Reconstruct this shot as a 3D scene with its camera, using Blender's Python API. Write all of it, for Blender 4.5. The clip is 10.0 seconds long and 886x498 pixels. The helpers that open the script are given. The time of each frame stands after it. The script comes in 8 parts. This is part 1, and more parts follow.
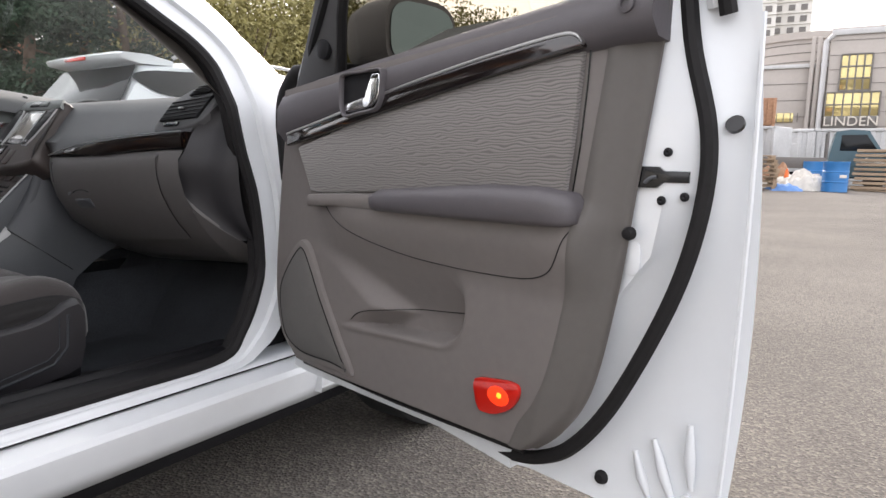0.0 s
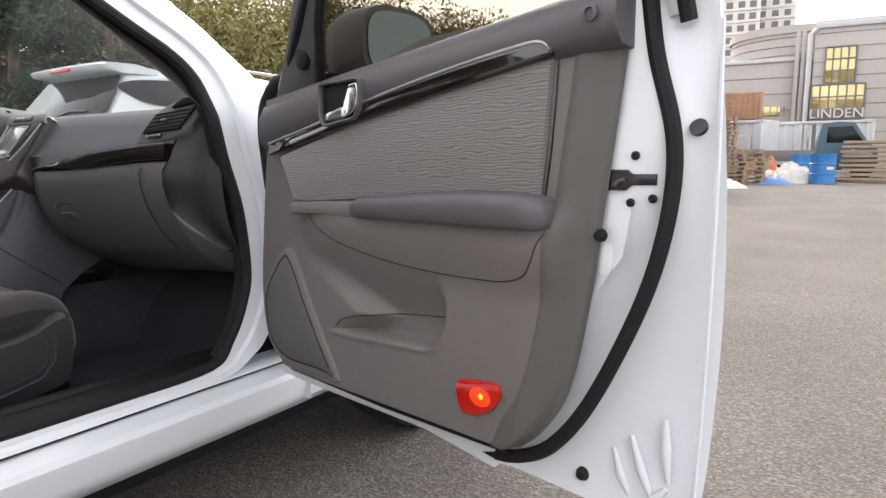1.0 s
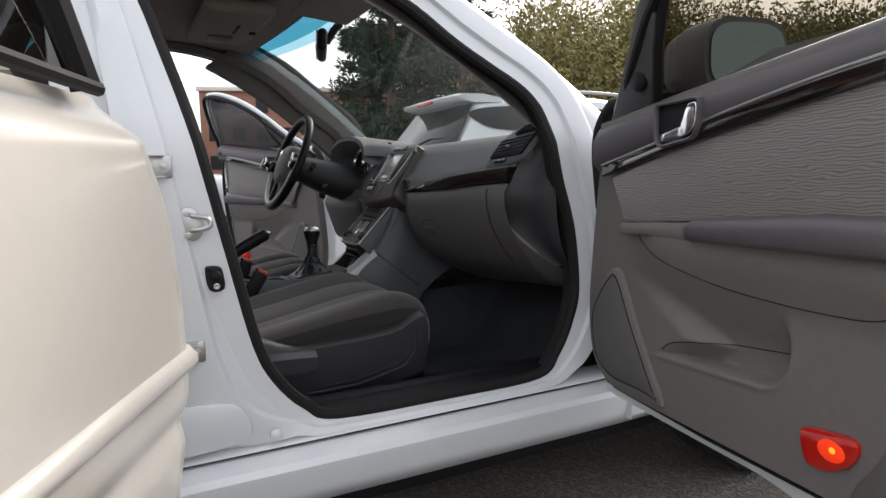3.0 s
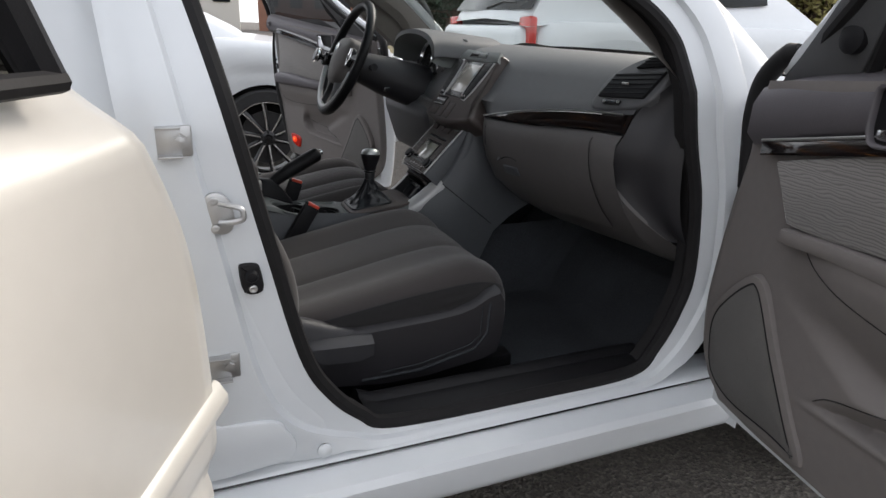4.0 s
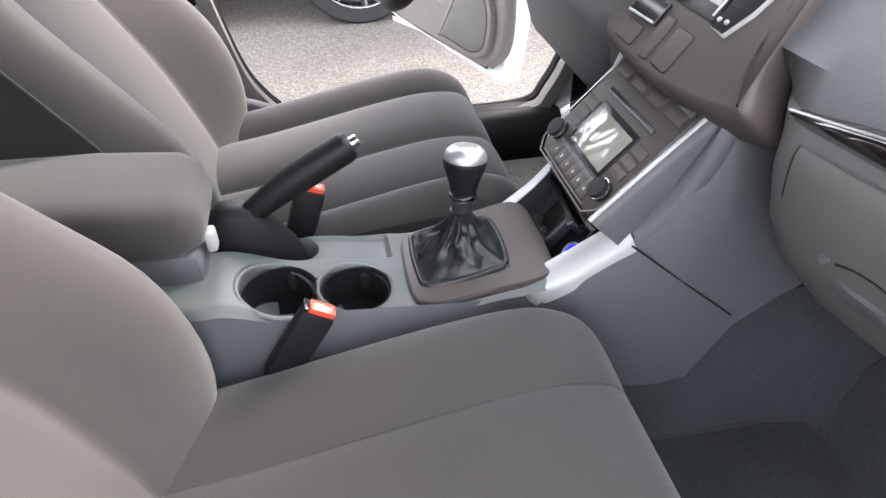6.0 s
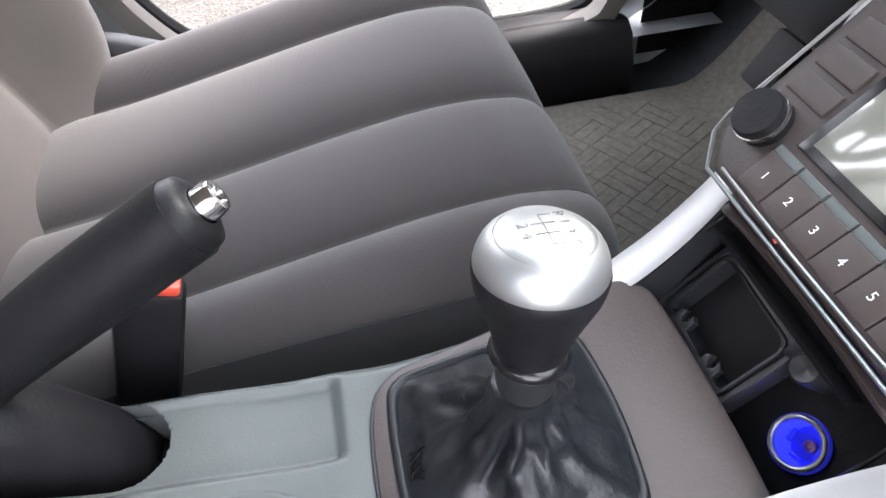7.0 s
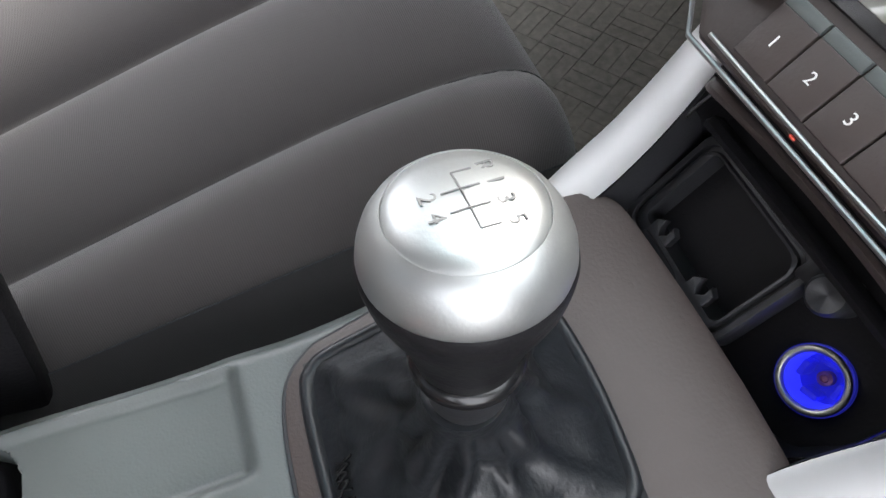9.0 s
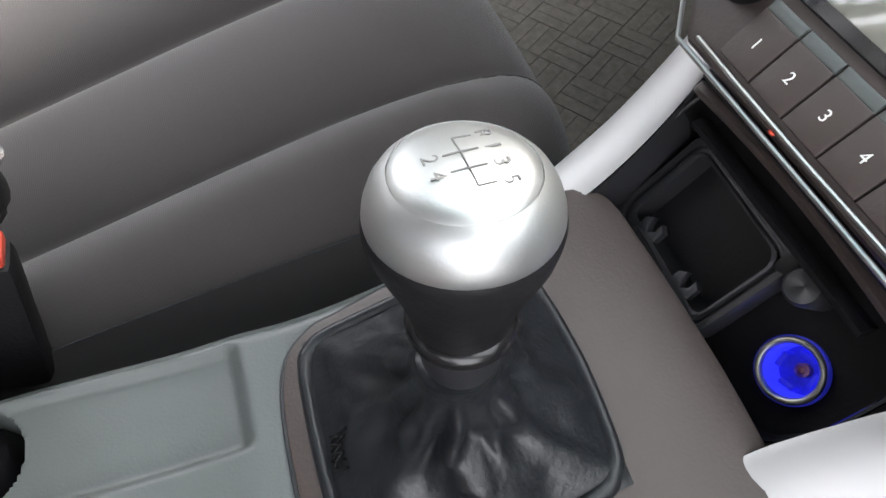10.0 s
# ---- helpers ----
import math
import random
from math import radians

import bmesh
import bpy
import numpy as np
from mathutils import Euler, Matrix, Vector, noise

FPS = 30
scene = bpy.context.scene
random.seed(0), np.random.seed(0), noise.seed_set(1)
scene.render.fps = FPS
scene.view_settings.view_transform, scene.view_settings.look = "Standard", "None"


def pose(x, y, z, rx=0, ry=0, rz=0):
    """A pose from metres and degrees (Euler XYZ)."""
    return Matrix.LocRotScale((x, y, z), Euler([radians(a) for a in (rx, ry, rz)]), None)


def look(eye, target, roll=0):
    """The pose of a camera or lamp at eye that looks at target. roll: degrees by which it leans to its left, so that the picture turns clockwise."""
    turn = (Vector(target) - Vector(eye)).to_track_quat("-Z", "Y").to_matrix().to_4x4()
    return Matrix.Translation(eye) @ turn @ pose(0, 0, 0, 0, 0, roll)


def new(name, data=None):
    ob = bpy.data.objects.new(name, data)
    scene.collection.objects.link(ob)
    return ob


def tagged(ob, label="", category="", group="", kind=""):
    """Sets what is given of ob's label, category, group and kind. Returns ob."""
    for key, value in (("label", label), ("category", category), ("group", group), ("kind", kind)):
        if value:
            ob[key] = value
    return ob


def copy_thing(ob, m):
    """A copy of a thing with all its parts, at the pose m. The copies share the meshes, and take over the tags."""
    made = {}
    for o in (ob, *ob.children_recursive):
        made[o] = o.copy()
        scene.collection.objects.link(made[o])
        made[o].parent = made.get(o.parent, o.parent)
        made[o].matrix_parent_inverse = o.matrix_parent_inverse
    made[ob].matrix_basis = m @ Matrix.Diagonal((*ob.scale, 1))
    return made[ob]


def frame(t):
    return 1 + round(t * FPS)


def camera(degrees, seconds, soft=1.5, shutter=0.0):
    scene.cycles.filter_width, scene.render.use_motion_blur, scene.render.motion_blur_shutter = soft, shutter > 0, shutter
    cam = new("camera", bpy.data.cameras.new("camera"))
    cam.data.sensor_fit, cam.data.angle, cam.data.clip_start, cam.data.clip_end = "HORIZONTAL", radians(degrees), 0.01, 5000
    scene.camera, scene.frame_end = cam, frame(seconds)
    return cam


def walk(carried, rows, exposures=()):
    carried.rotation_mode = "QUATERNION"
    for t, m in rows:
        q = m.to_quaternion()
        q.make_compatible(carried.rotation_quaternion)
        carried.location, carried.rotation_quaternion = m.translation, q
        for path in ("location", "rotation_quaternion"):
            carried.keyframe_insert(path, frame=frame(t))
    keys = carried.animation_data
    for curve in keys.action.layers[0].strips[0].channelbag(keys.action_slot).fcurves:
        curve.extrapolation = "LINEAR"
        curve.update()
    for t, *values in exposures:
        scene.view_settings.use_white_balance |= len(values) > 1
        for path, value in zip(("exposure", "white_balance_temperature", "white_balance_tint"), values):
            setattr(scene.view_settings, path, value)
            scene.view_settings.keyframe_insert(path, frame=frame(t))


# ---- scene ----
cam = camera(69.8, 10.0)
PATH = [
    (0, (1.969, -1.039, 0.853), (0.854, 0.597, 0.569), 1.2),
    (0.5, (1.992, -1.048, 0.863), (0.892, 0.599, 0.589), 0.1),
    (1, (1.997, -1.042, 0.862), (0.9, 0.607, 0.582), -0.2),
    (1.5, (2.008, -1.039, 0.885), (0.775, 0.503, 0.564), -2.1),
    (2, (1.996, -1.095, 0.875), (0.44, 0.129, 0.59), -3.4),
    (2.5, (2.011, -1.085, 0.887), (0.38, 0.046, 0.635), -3.0),
    (3, (2.012, -1.067, 0.874), (0.249, -0.149, 0.654), -1.2),
    (3.2, (2.001, -1.055, 0.866), (0.221, -0.172, 0.643), -0.7),
    (4.3, (1.566, -0.929, 1.141), (-0.111, -0.238, 0.299), 1.0),
    (4.5, (1.507, -0.878, 1.177), (-0.144, -0.213, 0.265), -0.2),
    (5, (1.262, -0.735, 1.201), (-0.418, -0.279, 0.216), 1.0),
    (5.5, (0.946, -0.685, 1.159), (-0.656, -0.332, 0.015), 0.5),
    (5.7, (0.825, -0.665, 1.139), (-0.753, -0.354, -0.05), -0.1),
    (6.8, (0.212, -0.586, 0.918), (-1.198, -0.326, -0.472), -2.6),
    (7, (0.152, -0.558, 0.89), (-1.201, -0.334, -0.566), -4.0),
    (7.5, (0.115, -0.54, 0.858), (-1.047, -0.289, -0.75), -3.4),
    (8, (0.097, -0.527, 0.855), (-1.033, -0.262, -0.774), -7.8),
    (8.5, (0.076, -0.516, 0.839), (-0.973, -0.249, -0.843), -7.9),
    (9, (0.076, -0.521, 0.839), (-0.925, -0.265, -0.873), -7.4),
    (9.5, (0.084, -0.52, 0.836), (-0.926, -0.283, -0.875), -7.1),
    (10, (0.093, -0.528, 0.842), (-0.948, -0.239, -0.841), -4.6),
]
EXPOSURES = [(0, 1.4, 6700, 14), (1, 1.38, 6700, 14), (2.0, 1.72, 6500, 12), (2.5, 1.6, 6550, 12), (3.0, 0.68, 6600, 12), (3.2, 0.55, 6600, 12), (4.3, 0.72, 6500, 11), (4.5, 0.78, 6550, 11), (5.0, 1.86, 6450, 11), (5.5, 2.6, 6500, 12), (5.7, 2.85, 6450, 13), (6.8, 3.48, 6400, 15), (7.5, 3.38, 6400, 14), (9, 2.90, 6580, 12), (10, 2.93, 6680, 12)]
walk(cam, [(t, look(e, g, r)) for t, e, g, r in PATH], exposures=EXPOSURES)

# ---- light ----
SUN_EL, SUN_AZ = radians(32), radians(-32)
world = bpy.data.worlds.new("sky_world")
scene.world = world
world.use_nodes = True
wn = world.node_tree.nodes
sky = wn.new("ShaderNodeTexSky")
sky.sky_type, sky.sun_disc = "NISHITA", False
sky.sun_elevation, sky.sun_rotation = SUN_EL, SUN_AZ
sky.air_density, sky.dust_density, sky.ozone_density = 1.0, 4.0, 1.0
wn["Background"].inputs["Strength"].default_value = 0.135
veil = wn.new("ShaderNodeMixRGB")  # thin high cloud over the whole sky
veil.inputs["Fac"].default_value, veil.inputs["Color2"].default_value = 0.7, (8.5, 8.6, 8.8, 1)
world.node_tree.links.new(sky.outputs["Color"], veil.inputs["Color1"])
world.node_tree.links.new(veil.outputs["Color"], wn["Background"].inputs["Color"])
sun = new("sun", bpy.data.lights.new("sun", "SUN"))
sun.data.energy, sun.data.angle, sun.data.color = 1.5, radians(18), (1.0, 0.95, 0.88)
sun.matrix_world = look((0, 0, 30), (-30 * math.cos(SUN_EL) * math.sin(SUN_AZ), -30 * math.cos(SUN_EL) * math.cos(SUN_AZ), 30 - 30 * math.sin(SUN_EL)))

# ---- materials ----


def material(name, color, rough=0.5, metal=0.0, var=0.06, scale=6.0, fine=60.0, bump=0.0, bump_scale=200.0, coat=0.0, dirt=0.0, spread=0.0, spec=0.5):
    """A surface with broad and fine variation of its colour, and fine relief."""
    m = bpy.data.materials.new(name)
    m.use_nodes = True
    n, l = m.node_tree.nodes, m.node_tree.links
    b = n["Principled BSDF"]
    b.inputs["Roughness"].default_value, b.inputs["Metallic"].default_value = rough, metal
    b.inputs["Specular IOR Level"].default_value = spec
    b.inputs["Coat Weight"].default_value, b.inputs["Coat Roughness"].default_value = coat, 0.06
    tc = n.new("ShaderNodeTexCoord")
    big, small = n.new("ShaderNodeTexNoise"), n.new("ShaderNodeTexNoise")
    for t, s, d in ((big, scale, 4.0), (small, fine, 6.0)):
        t.inputs["Scale"].default_value, t.inputs["Detail"].default_value = s, d
        l.new(tc.outputs["Object"], t.inputs["Vector"])
    mix = n.new("ShaderNodeMath")
    mix.operation = "MULTIPLY_ADD"
    mix.inputs[1].default_value = 0.5
    l.new(small.outputs["Fac"], mix.inputs[0])
    half = n.new("ShaderNodeMath")
    half.operation = "MULTIPLY"
    half.inputs[1].default_value = 0.5
    l.new(big.outputs["Fac"], half.inputs[0])
    l.new(half.outputs[0], mix.inputs[2])
    source = mix.outputs[0]
    if spread:
        info = n.new("ShaderNodeObjectInfo")
        add = n.new("ShaderNodeMath")
        add.operation = "MULTIPLY_ADD"
        add.inputs[1].default_value = spread
        l.new(info.outputs["Random"], add.inputs[0])
        l.new(source, add.inputs[2])
        source = add.outputs[0]
    ramp = n.new("ShaderNodeValToRGB")
    lo, hi = [c * (1 - var) for c in color], [min(1.0, c * (1 + var)) for c in color]
    ramp.color_ramp.elements[0].position, ramp.color_ramp.elements[1].position = 0.32, 0.68 + spread
    ramp.color_ramp.elements[0].color, ramp.color_ramp.elements[1].color = (*lo, 1), (*hi, 1)
    l.new(source, ramp.inputs["Fac"])
    l.new(ramp.outputs["Color"], b.inputs["Base Color"])
    if dirt:
        rr = n.new("ShaderNodeMapRange")
        rr.inputs["To Min"].default_value, rr.inputs["To Max"].default_value = max(0.02, rough - dirt), min(1.0, rough + dirt)
        l.new(big.outputs["Fac"], rr.inputs["Value"])
        l.new(rr.outputs["Result"], b.inputs["Roughness"])
    if bump:
        grain, bp = n.new("ShaderNodeTexNoise"), n.new("ShaderNodeBump")
        grain.inputs["Scale"].default_value, grain.inputs["Detail"].default_value = bump_scale, 3.0
        bp.inputs["Strength"].default_value, bp.inputs["Distance"].default_value = bump, 0.0006
        l.new(tc.outputs["Object"], grain.inputs["Vector"])
        l.new(grain.outputs["Fac"], bp.inputs["Height"])
        l.new(bp.outputs["Normal"], b.inputs["Normal"])
    return m


def glass(name, color=(1, 1, 1), rough=0.0, opacity=0.0, tint=(0.05, 0.05, 0.05)):
    """A thin pane: clear or tinted, with the gloss of glass."""
    m = bpy.data.materials.new(name)
    m.use_nodes = True
    n, l = m.node_tree.nodes, m.node_tree.links
    out = n["Material Output"]
    n.remove(n["Principled BSDF"])
    clear, gloss, mix, rim = n.new("ShaderNodeBsdfTransparent"), n.new("ShaderNodeBsdfGlossy"), n.new("ShaderNodeMixShader"), n.new("ShaderNodeLayerWeight")
    clear.inputs["Color"].default_value, gloss.inputs["Roughness"].default_value = (*color, 1), rough
    rim.inputs["Blend"].default_value = 0.5
    power, lift = n.new("ShaderNodeMath"), n.new("ShaderNodeMath")
    power.operation, power.inputs[1].default_value = "POWER", 4.5
    lift.operation, lift.inputs[1].default_value, lift.inputs[2].default_value = "MULTIPLY_ADD", 0.8, 0.06
    l.new(rim.outputs["Facing"], power.inputs[0])
    l.new(power.outputs[0], lift.inputs[0])
    l.new(lift.outputs[0], mix.inputs["Fac"])
    l.new(clear.outputs[0], mix.inputs[1])
    l.new(gloss.outputs[0], mix.inputs[2])
    if opacity:  # a thin pale diffuse film over the pane
        matte, film = n.new("ShaderNodeBsdfDiffuse"), n.new("ShaderNodeMixShader")
        matte.inputs["Color"].default_value, film.inputs["Fac"].default_value = (*tint, 1), opacity
        l.new(mix.outputs[0], film.inputs[1])
        l.new(matte.outputs[0], film.inputs[2])
        mix = film
    l.new(mix.outputs[0], out.inputs["Surface"])
    return m


def glowing(name, color, strength):
    m = bpy.data.materials.new(name)
    m.use_nodes = True
    b = m.node_tree.nodes["Principled BSDF"]
    b.inputs["Base Color"].default_value = (*color, 1)
    b.inputs["Emission Color"].default_value, b.inputs["Emission Strength"].default_value = (*color, 1), strength
    return m


def ribbed(name, color, dark, scale, distort, rough, strength, direction="Z", turn=0.0, stretch=(1, 1, 1), detail=2.0):
    """Woven cloth or ribbed sheet: bands with a wavering line."""
    m = material(name, color, rough, var=0.05)
    n, l = m.node_tree.nodes, m.node_tree.links
    b = n["Principled BSDF"]
    b.inputs["Sheen Weight"].default_value = 0.18 if name == "seat_cloth" else 0.25
    tc, mp, wave = n.new("ShaderNodeTexCoord"), n.new("ShaderNodeMapping"), n.new("ShaderNodeTexWave")
    mp.inputs["Rotation"].default_value, mp.inputs["Scale"].default_value = (0, radians(turn), 0), stretch
    wave.bands_direction = direction
    wave.inputs["Scale"].default_value, wave.inputs["Distortion"].default_value = scale, distort
    wave.inputs["Detail"].default_value, wave.inputs["Detail Scale"].default_value = detail, 1.5
    l.new(tc.outputs["Object"], mp.inputs["Vector"])
    l.new(mp.outputs["Vector"], wave.inputs["Vector"])
    ramp = n.new("ShaderNodeValToRGB")
    ramp.color_ramp.elements[0].position, ramp.color_ramp.elements[1].position = 0.1, 0.55
    ramp.color_ramp.elements[0].color, ramp.color_ramp.elements[1].color = (*dark, 1), (*color, 1)
    l.new(wave.outputs["Fac"], ramp.inputs["Fac"])
    l.new(ramp.outputs["Color"], b.inputs["Base Color"])
    bp = n.new("ShaderNodeBump")
    bp.inputs["Strength"].default_value, bp.inputs["Distance"].default_value = strength, 0.0015
    l.new(wave.outputs["Fac"], bp.inputs["Height"])
    l.new(bp.outputs["Normal"], b.inputs["Normal"])
    return m


# one white paint: bluish sky and warm low light put into the colours
M_WHITE = material("white_paint", (0.65, 0.675, 0.70), 0.32, var=0.02, scale=2.0, fine=30, coat=0.6, dirt=0.08)
M_WHITE_WARM = material("warm_lit_white_paint", (0.68, 0.645, 0.585), 0.30, var=0.02, scale=2.0, fine=30, coat=0.7, dirt=0.05)
M_RUBBER = material("black_rubber", (0.0105, 0.0098, 0.0105), 0.66, var=0.25, bump=0.3, bump_scale=300, spec=0.25)
M_TRIM = material("grey_plastic", (0.146, 0.132, 0.126), 0.62, var=0.06, scale=5, bump=0.35, bump_scale=700, dirt=0.06)
M_TRIM_LIGHT = material("pale_grey_plastic", (0.086, 0.096, 0.094), 0.46, var=0.04, scale=5, bump=0.3, bump_scale=700, dirt=0.08)
M_PAD = material("padded_vinyl", (0.082, 0.075, 0.082), 0.5, var=0.06, bump=0.5, bump_scale=420, dirt=0.05)
M_DASH = material("dash_plastic", (0.074, 0.074, 0.078), 0.55, var=0.08, bump=0.5, bump_scale=520, dirt=0.06)
M_DARK = material("dark_plastic", (0.010, 0.0098, 0.0112), 0.48, var=0.12, bump=0.4, bump_scale=500, dirt=0.08, spec=0.18)
M_BLACK = material("gloss_black", (0.008, 0.008, 0.009), 0.22, var=0.2)
M_CARPET = material("black_carpet", (0.040, 0.043, 0.048), 0.95, var=0.35, fine=300, bump=1.0, bump_scale=500, spec=0.1)
M_BROWN = material("warm_grey_plastic", (0.050, 0.0385, 0.0355), 0.5, var=0.05, bump=0.3, bump_scale=600, dirt=0.06)
M_CHROME = material("chrome", (0.82, 0.82, 0.83), 0.12, metal=1.0, var=0.03)
M_SATIN = material("satin_silver", (0.44, 0.455, 0.455), 0.42, metal=0.9, var=0.03, bump=0.1, bump_scale=900)
M_SILVER = material("silver_paint", (0.43, 0.43, 0.43), 0.45, metal=0.3, var=0.03)
M_STEEL = material("zinc_steel", (0.5, 0.5, 0.5), 0.35, metal=0.9, var=0.1, dirt=0.1)
M_LEATHER = material("black_leather", (0.0095, 0.0095, 0.0105), 0.44, var=0.2, fine=150, bump=0.35, bump_scale=700, dirt=0.1, spec=0.18)
M_HEADLINER = material("headliner_cloth", (0.34, 0.305, 0.27), 0.9, var=0.06, bump=0.4, bump_scale=600)
M_RED = material("red_plastic", (0.62, 0.07, 0.04), 0.35, var=0.05)
M_SEAT = ribbed("seat_cloth", (0.037, 0.0318, 0.0315), (0.028, 0.0240, 0.0238), 240.0, 0.9, 0.88, 0.20, "Y")
M_SEAT_BACK = ribbed("seat_back_cloth", (0.035, 0.0295, 0.028), (0.025, 0.0215, 0.0205), 220.0, 0.3, 0.88, 0.12, "Z")
M_FABRIC = ribbed("wave_cloth", (0.18, 0.168, 0.16), (0.105, 0.098, 0.093), 64.0, 5.5, 0.9, 0.20, "Z", 4.0, (0.34, 1, 1), 0.0)


def asphalt():
    """Worn asphalt: stones of several greys in a dark binder, with broad stains."""
    m = material("asphalt", (0.11, 0.104, 0.095), 0.9)
    n, l = m.node_tree.nodes, m.node_tree.links
    b = n["Principled BSDF"]
    tc, stones, stains, ramp, mix = n.new("ShaderNodeTexCoord"), n.new("ShaderNodeTexVoronoi"), n.new("ShaderNodeTexNoise"), n.new("ShaderNodeValToRGB"), n.new("ShaderNodeMixRGB")
    stones.inputs["Scale"].default_value, stains.inputs["Scale"].default_value, stains.inputs["Detail"].default_value = 125.0, 0.7, 6.0
    for t in (stones, stains):
        l.new(tc.outputs["Object"], t.inputs["Vector"])
    e = ramp.color_ramp.elements
    e[0].position, e[0].color = 0.12, (0.075, 0.069, 0.063, 1)
    e[1].position, e[1].color = 1.0, (0.22, 0.20, 0.175, 1)
    e.new(0.6).color = (0.130, 0.117, 0.103, 1)
    l.new(stones.outputs["Color"], ramp.inputs["Fac"])
    mix.blend_type, mix.inputs["Fac"].default_value = "MULTIPLY", 0.55
    l.new(ramp.outputs["Color"], mix.inputs["Color1"])
    shade = n.new("ShaderNodeValToRGB")
    shade.color_ramp.elements[0].position, shade.color_ramp.elements[0].color = 0.35, (0.55, 0.53, 0.50, 1)
    shade.color_ramp.elements[1].position, shade.color_ramp.elements[1].color = 0.65, (1.0, 0.98, 0.95, 1)
    l.new(stains.outputs["Fac"], shade.inputs["Fac"])
    l.new(shade.outputs["Color"], mix.inputs["Color2"])
    l.new(mix.outputs["Color"], b.inputs["Base Color"])
    bp = n.new("ShaderNodeBump")
    bp.inputs["Strength"].default_value, bp.inputs["Distance"].default_value = 1.0, 0.005
    l.new(stones.outputs["Distance"], bp.inputs["Height"])
    l.new(bp.outputs["Normal"], b.inputs["Normal"])
    return m


M_ASPHALT = asphalt()
M_TYRE = material("tyre_rubber", (0.014, 0.014, 0.015), 0.8, var=0.2, bump=0.4)
M_SCREENGLASS = glass("filmed_windscreen_glass", (0.86, 0.90, 0.88), opacity=0.10, tint=(0.50, 0.48, 0.42))
M_TINT = glass("tinted_glass", (0.25, 0.245, 0.22))
M_DEEPTINT = glass("deep_tinted_glass", (0.11, 0.11, 0.11))
M_MIRROR = material("mirror_glass", (0.20, 0.24, 0.23), 0.04, metal=1.0, var=0.02)
M_DARKGLASS = glass("dark_glass", (0.10, 0.11, 0.12))
M_BAND_PALE = glass("pale_blue_band_glass", (0.28, 0.52, 0.60))
M_BAND = glass("blue_band_glass", (0.045, 0.25, 0.35))
M_SCREEN = material("screen_glass", (0.20, 0.20, 0.17), 0.12, var=0.1, coat=1.0)
M_LENS = material("red_lens", (0.50, 0.012, 0.006), 0.15, var=0.05, coat=1.0)


def streaked_wood():
    """Dark lacquered wood; its long amber streaks paint in golden reflections."""
    m = material("lacquered_wood", (0.03, 0.012, 0.008), 0.14, coat=0.8)
    n, l = m.node_tree.nodes, m.node_tree.links
    b = n["Principled BSDF"]
    tc, mp, ns, ramp = n.new("ShaderNodeTexCoord"), n.new("ShaderNodeMapping"), n.new("ShaderNodeTexNoise"), n.new("ShaderNodeValToRGB")
    mp.inputs["Scale"].default_value = (3, 60, 60)
    ns.inputs["Scale"].default_value, ns.inputs["Detail"].default_value = 1.5, 4.0
    e = ramp.color_ramp.elements
    e[0].position, e[0].color = 0.50, (0.006, 0.004, 0.004, 1)
    e[1].position, e[1].color = 0.80, (0.22, 0.10, 0.028, 1)
    e.new(0.60).color = (0.010, 0.005, 0.004, 1)
    e.new(0.68).color = (0.030, 0.013, 0.006, 1)
    l.new(tc.outputs["Object"], mp.inputs["Vector"])
    l.new(mp.outputs["Vector"], ns.inputs["Vector"])
    l.new(ns.outputs["Fac"], ramp.inputs["Fac"])
    l.new(ramp.outputs["Color"], b.inputs["Base Color"])
    return m


M_WOOD = streaked_wood()

# ---- mesh tools ----


def part(name, bm, mat, parent=None, label="", smooth=40, bevel=0.0):
    """Links a bmesh as one mesh object, under a thing or a part."""
    if not bm.faces:
        raise ValueError(name)
    bmesh.ops.remove_doubles(bm, verts=bm.verts, dist=1e-6)
    bmesh.ops.recalc_face_normals(bm, faces=bm.faces)
    me = bpy.data.meshes.new(name)
    bm.to_mesh(me)
    bm.free()
    for p in me.polygons:
        p.use_smooth = True
    if smooth is not None:
        me.set_sharp_from_angle(angle=radians(smooth))
    me.materials.append(mat)
    ob = new(name, me)
    if parent:
        ob.parent = parent
    if label:
        ob["label"] = label
    if bevel:
        mod = ob.modifiers.new("bevel", "BEVEL")
        mod.width, mod.segments, mod.limit_method = bevel, 2, "ANGLE"
    return ob


def thing(name, label, category, group="", kind="", m=None):
    ob = new(name)
    ob.empty_display_size = 0.1
    if m is not None:
        ob.matrix_world = m
    return tagged(ob, label, category, group, kind)


def spline(pts, n=6, closed=False):
    """A smooth line through the points."""
    pts = [Vector(p) for p in pts]
    c, out = len(pts), []
    for i in range(c if closed else c - 1):
        p = [pts[(i + k) % c] if closed else pts[min(max(i + k, 0), c - 1)] for k in (-1, 0, 1, 2)]
        for s in range(n):
            t = s / n
            out.append(0.5 * (2 * p[1] + (p[2] - p[0]) * t + (2 * p[0] - 5 * p[1] + 4 * p[2] - p[3]) * t * t + (3 * p[1] - p[0] - 3 * p[2] + p[3]) * t ** 3))
    if not closed:
        out.append(pts[-1])
    return out


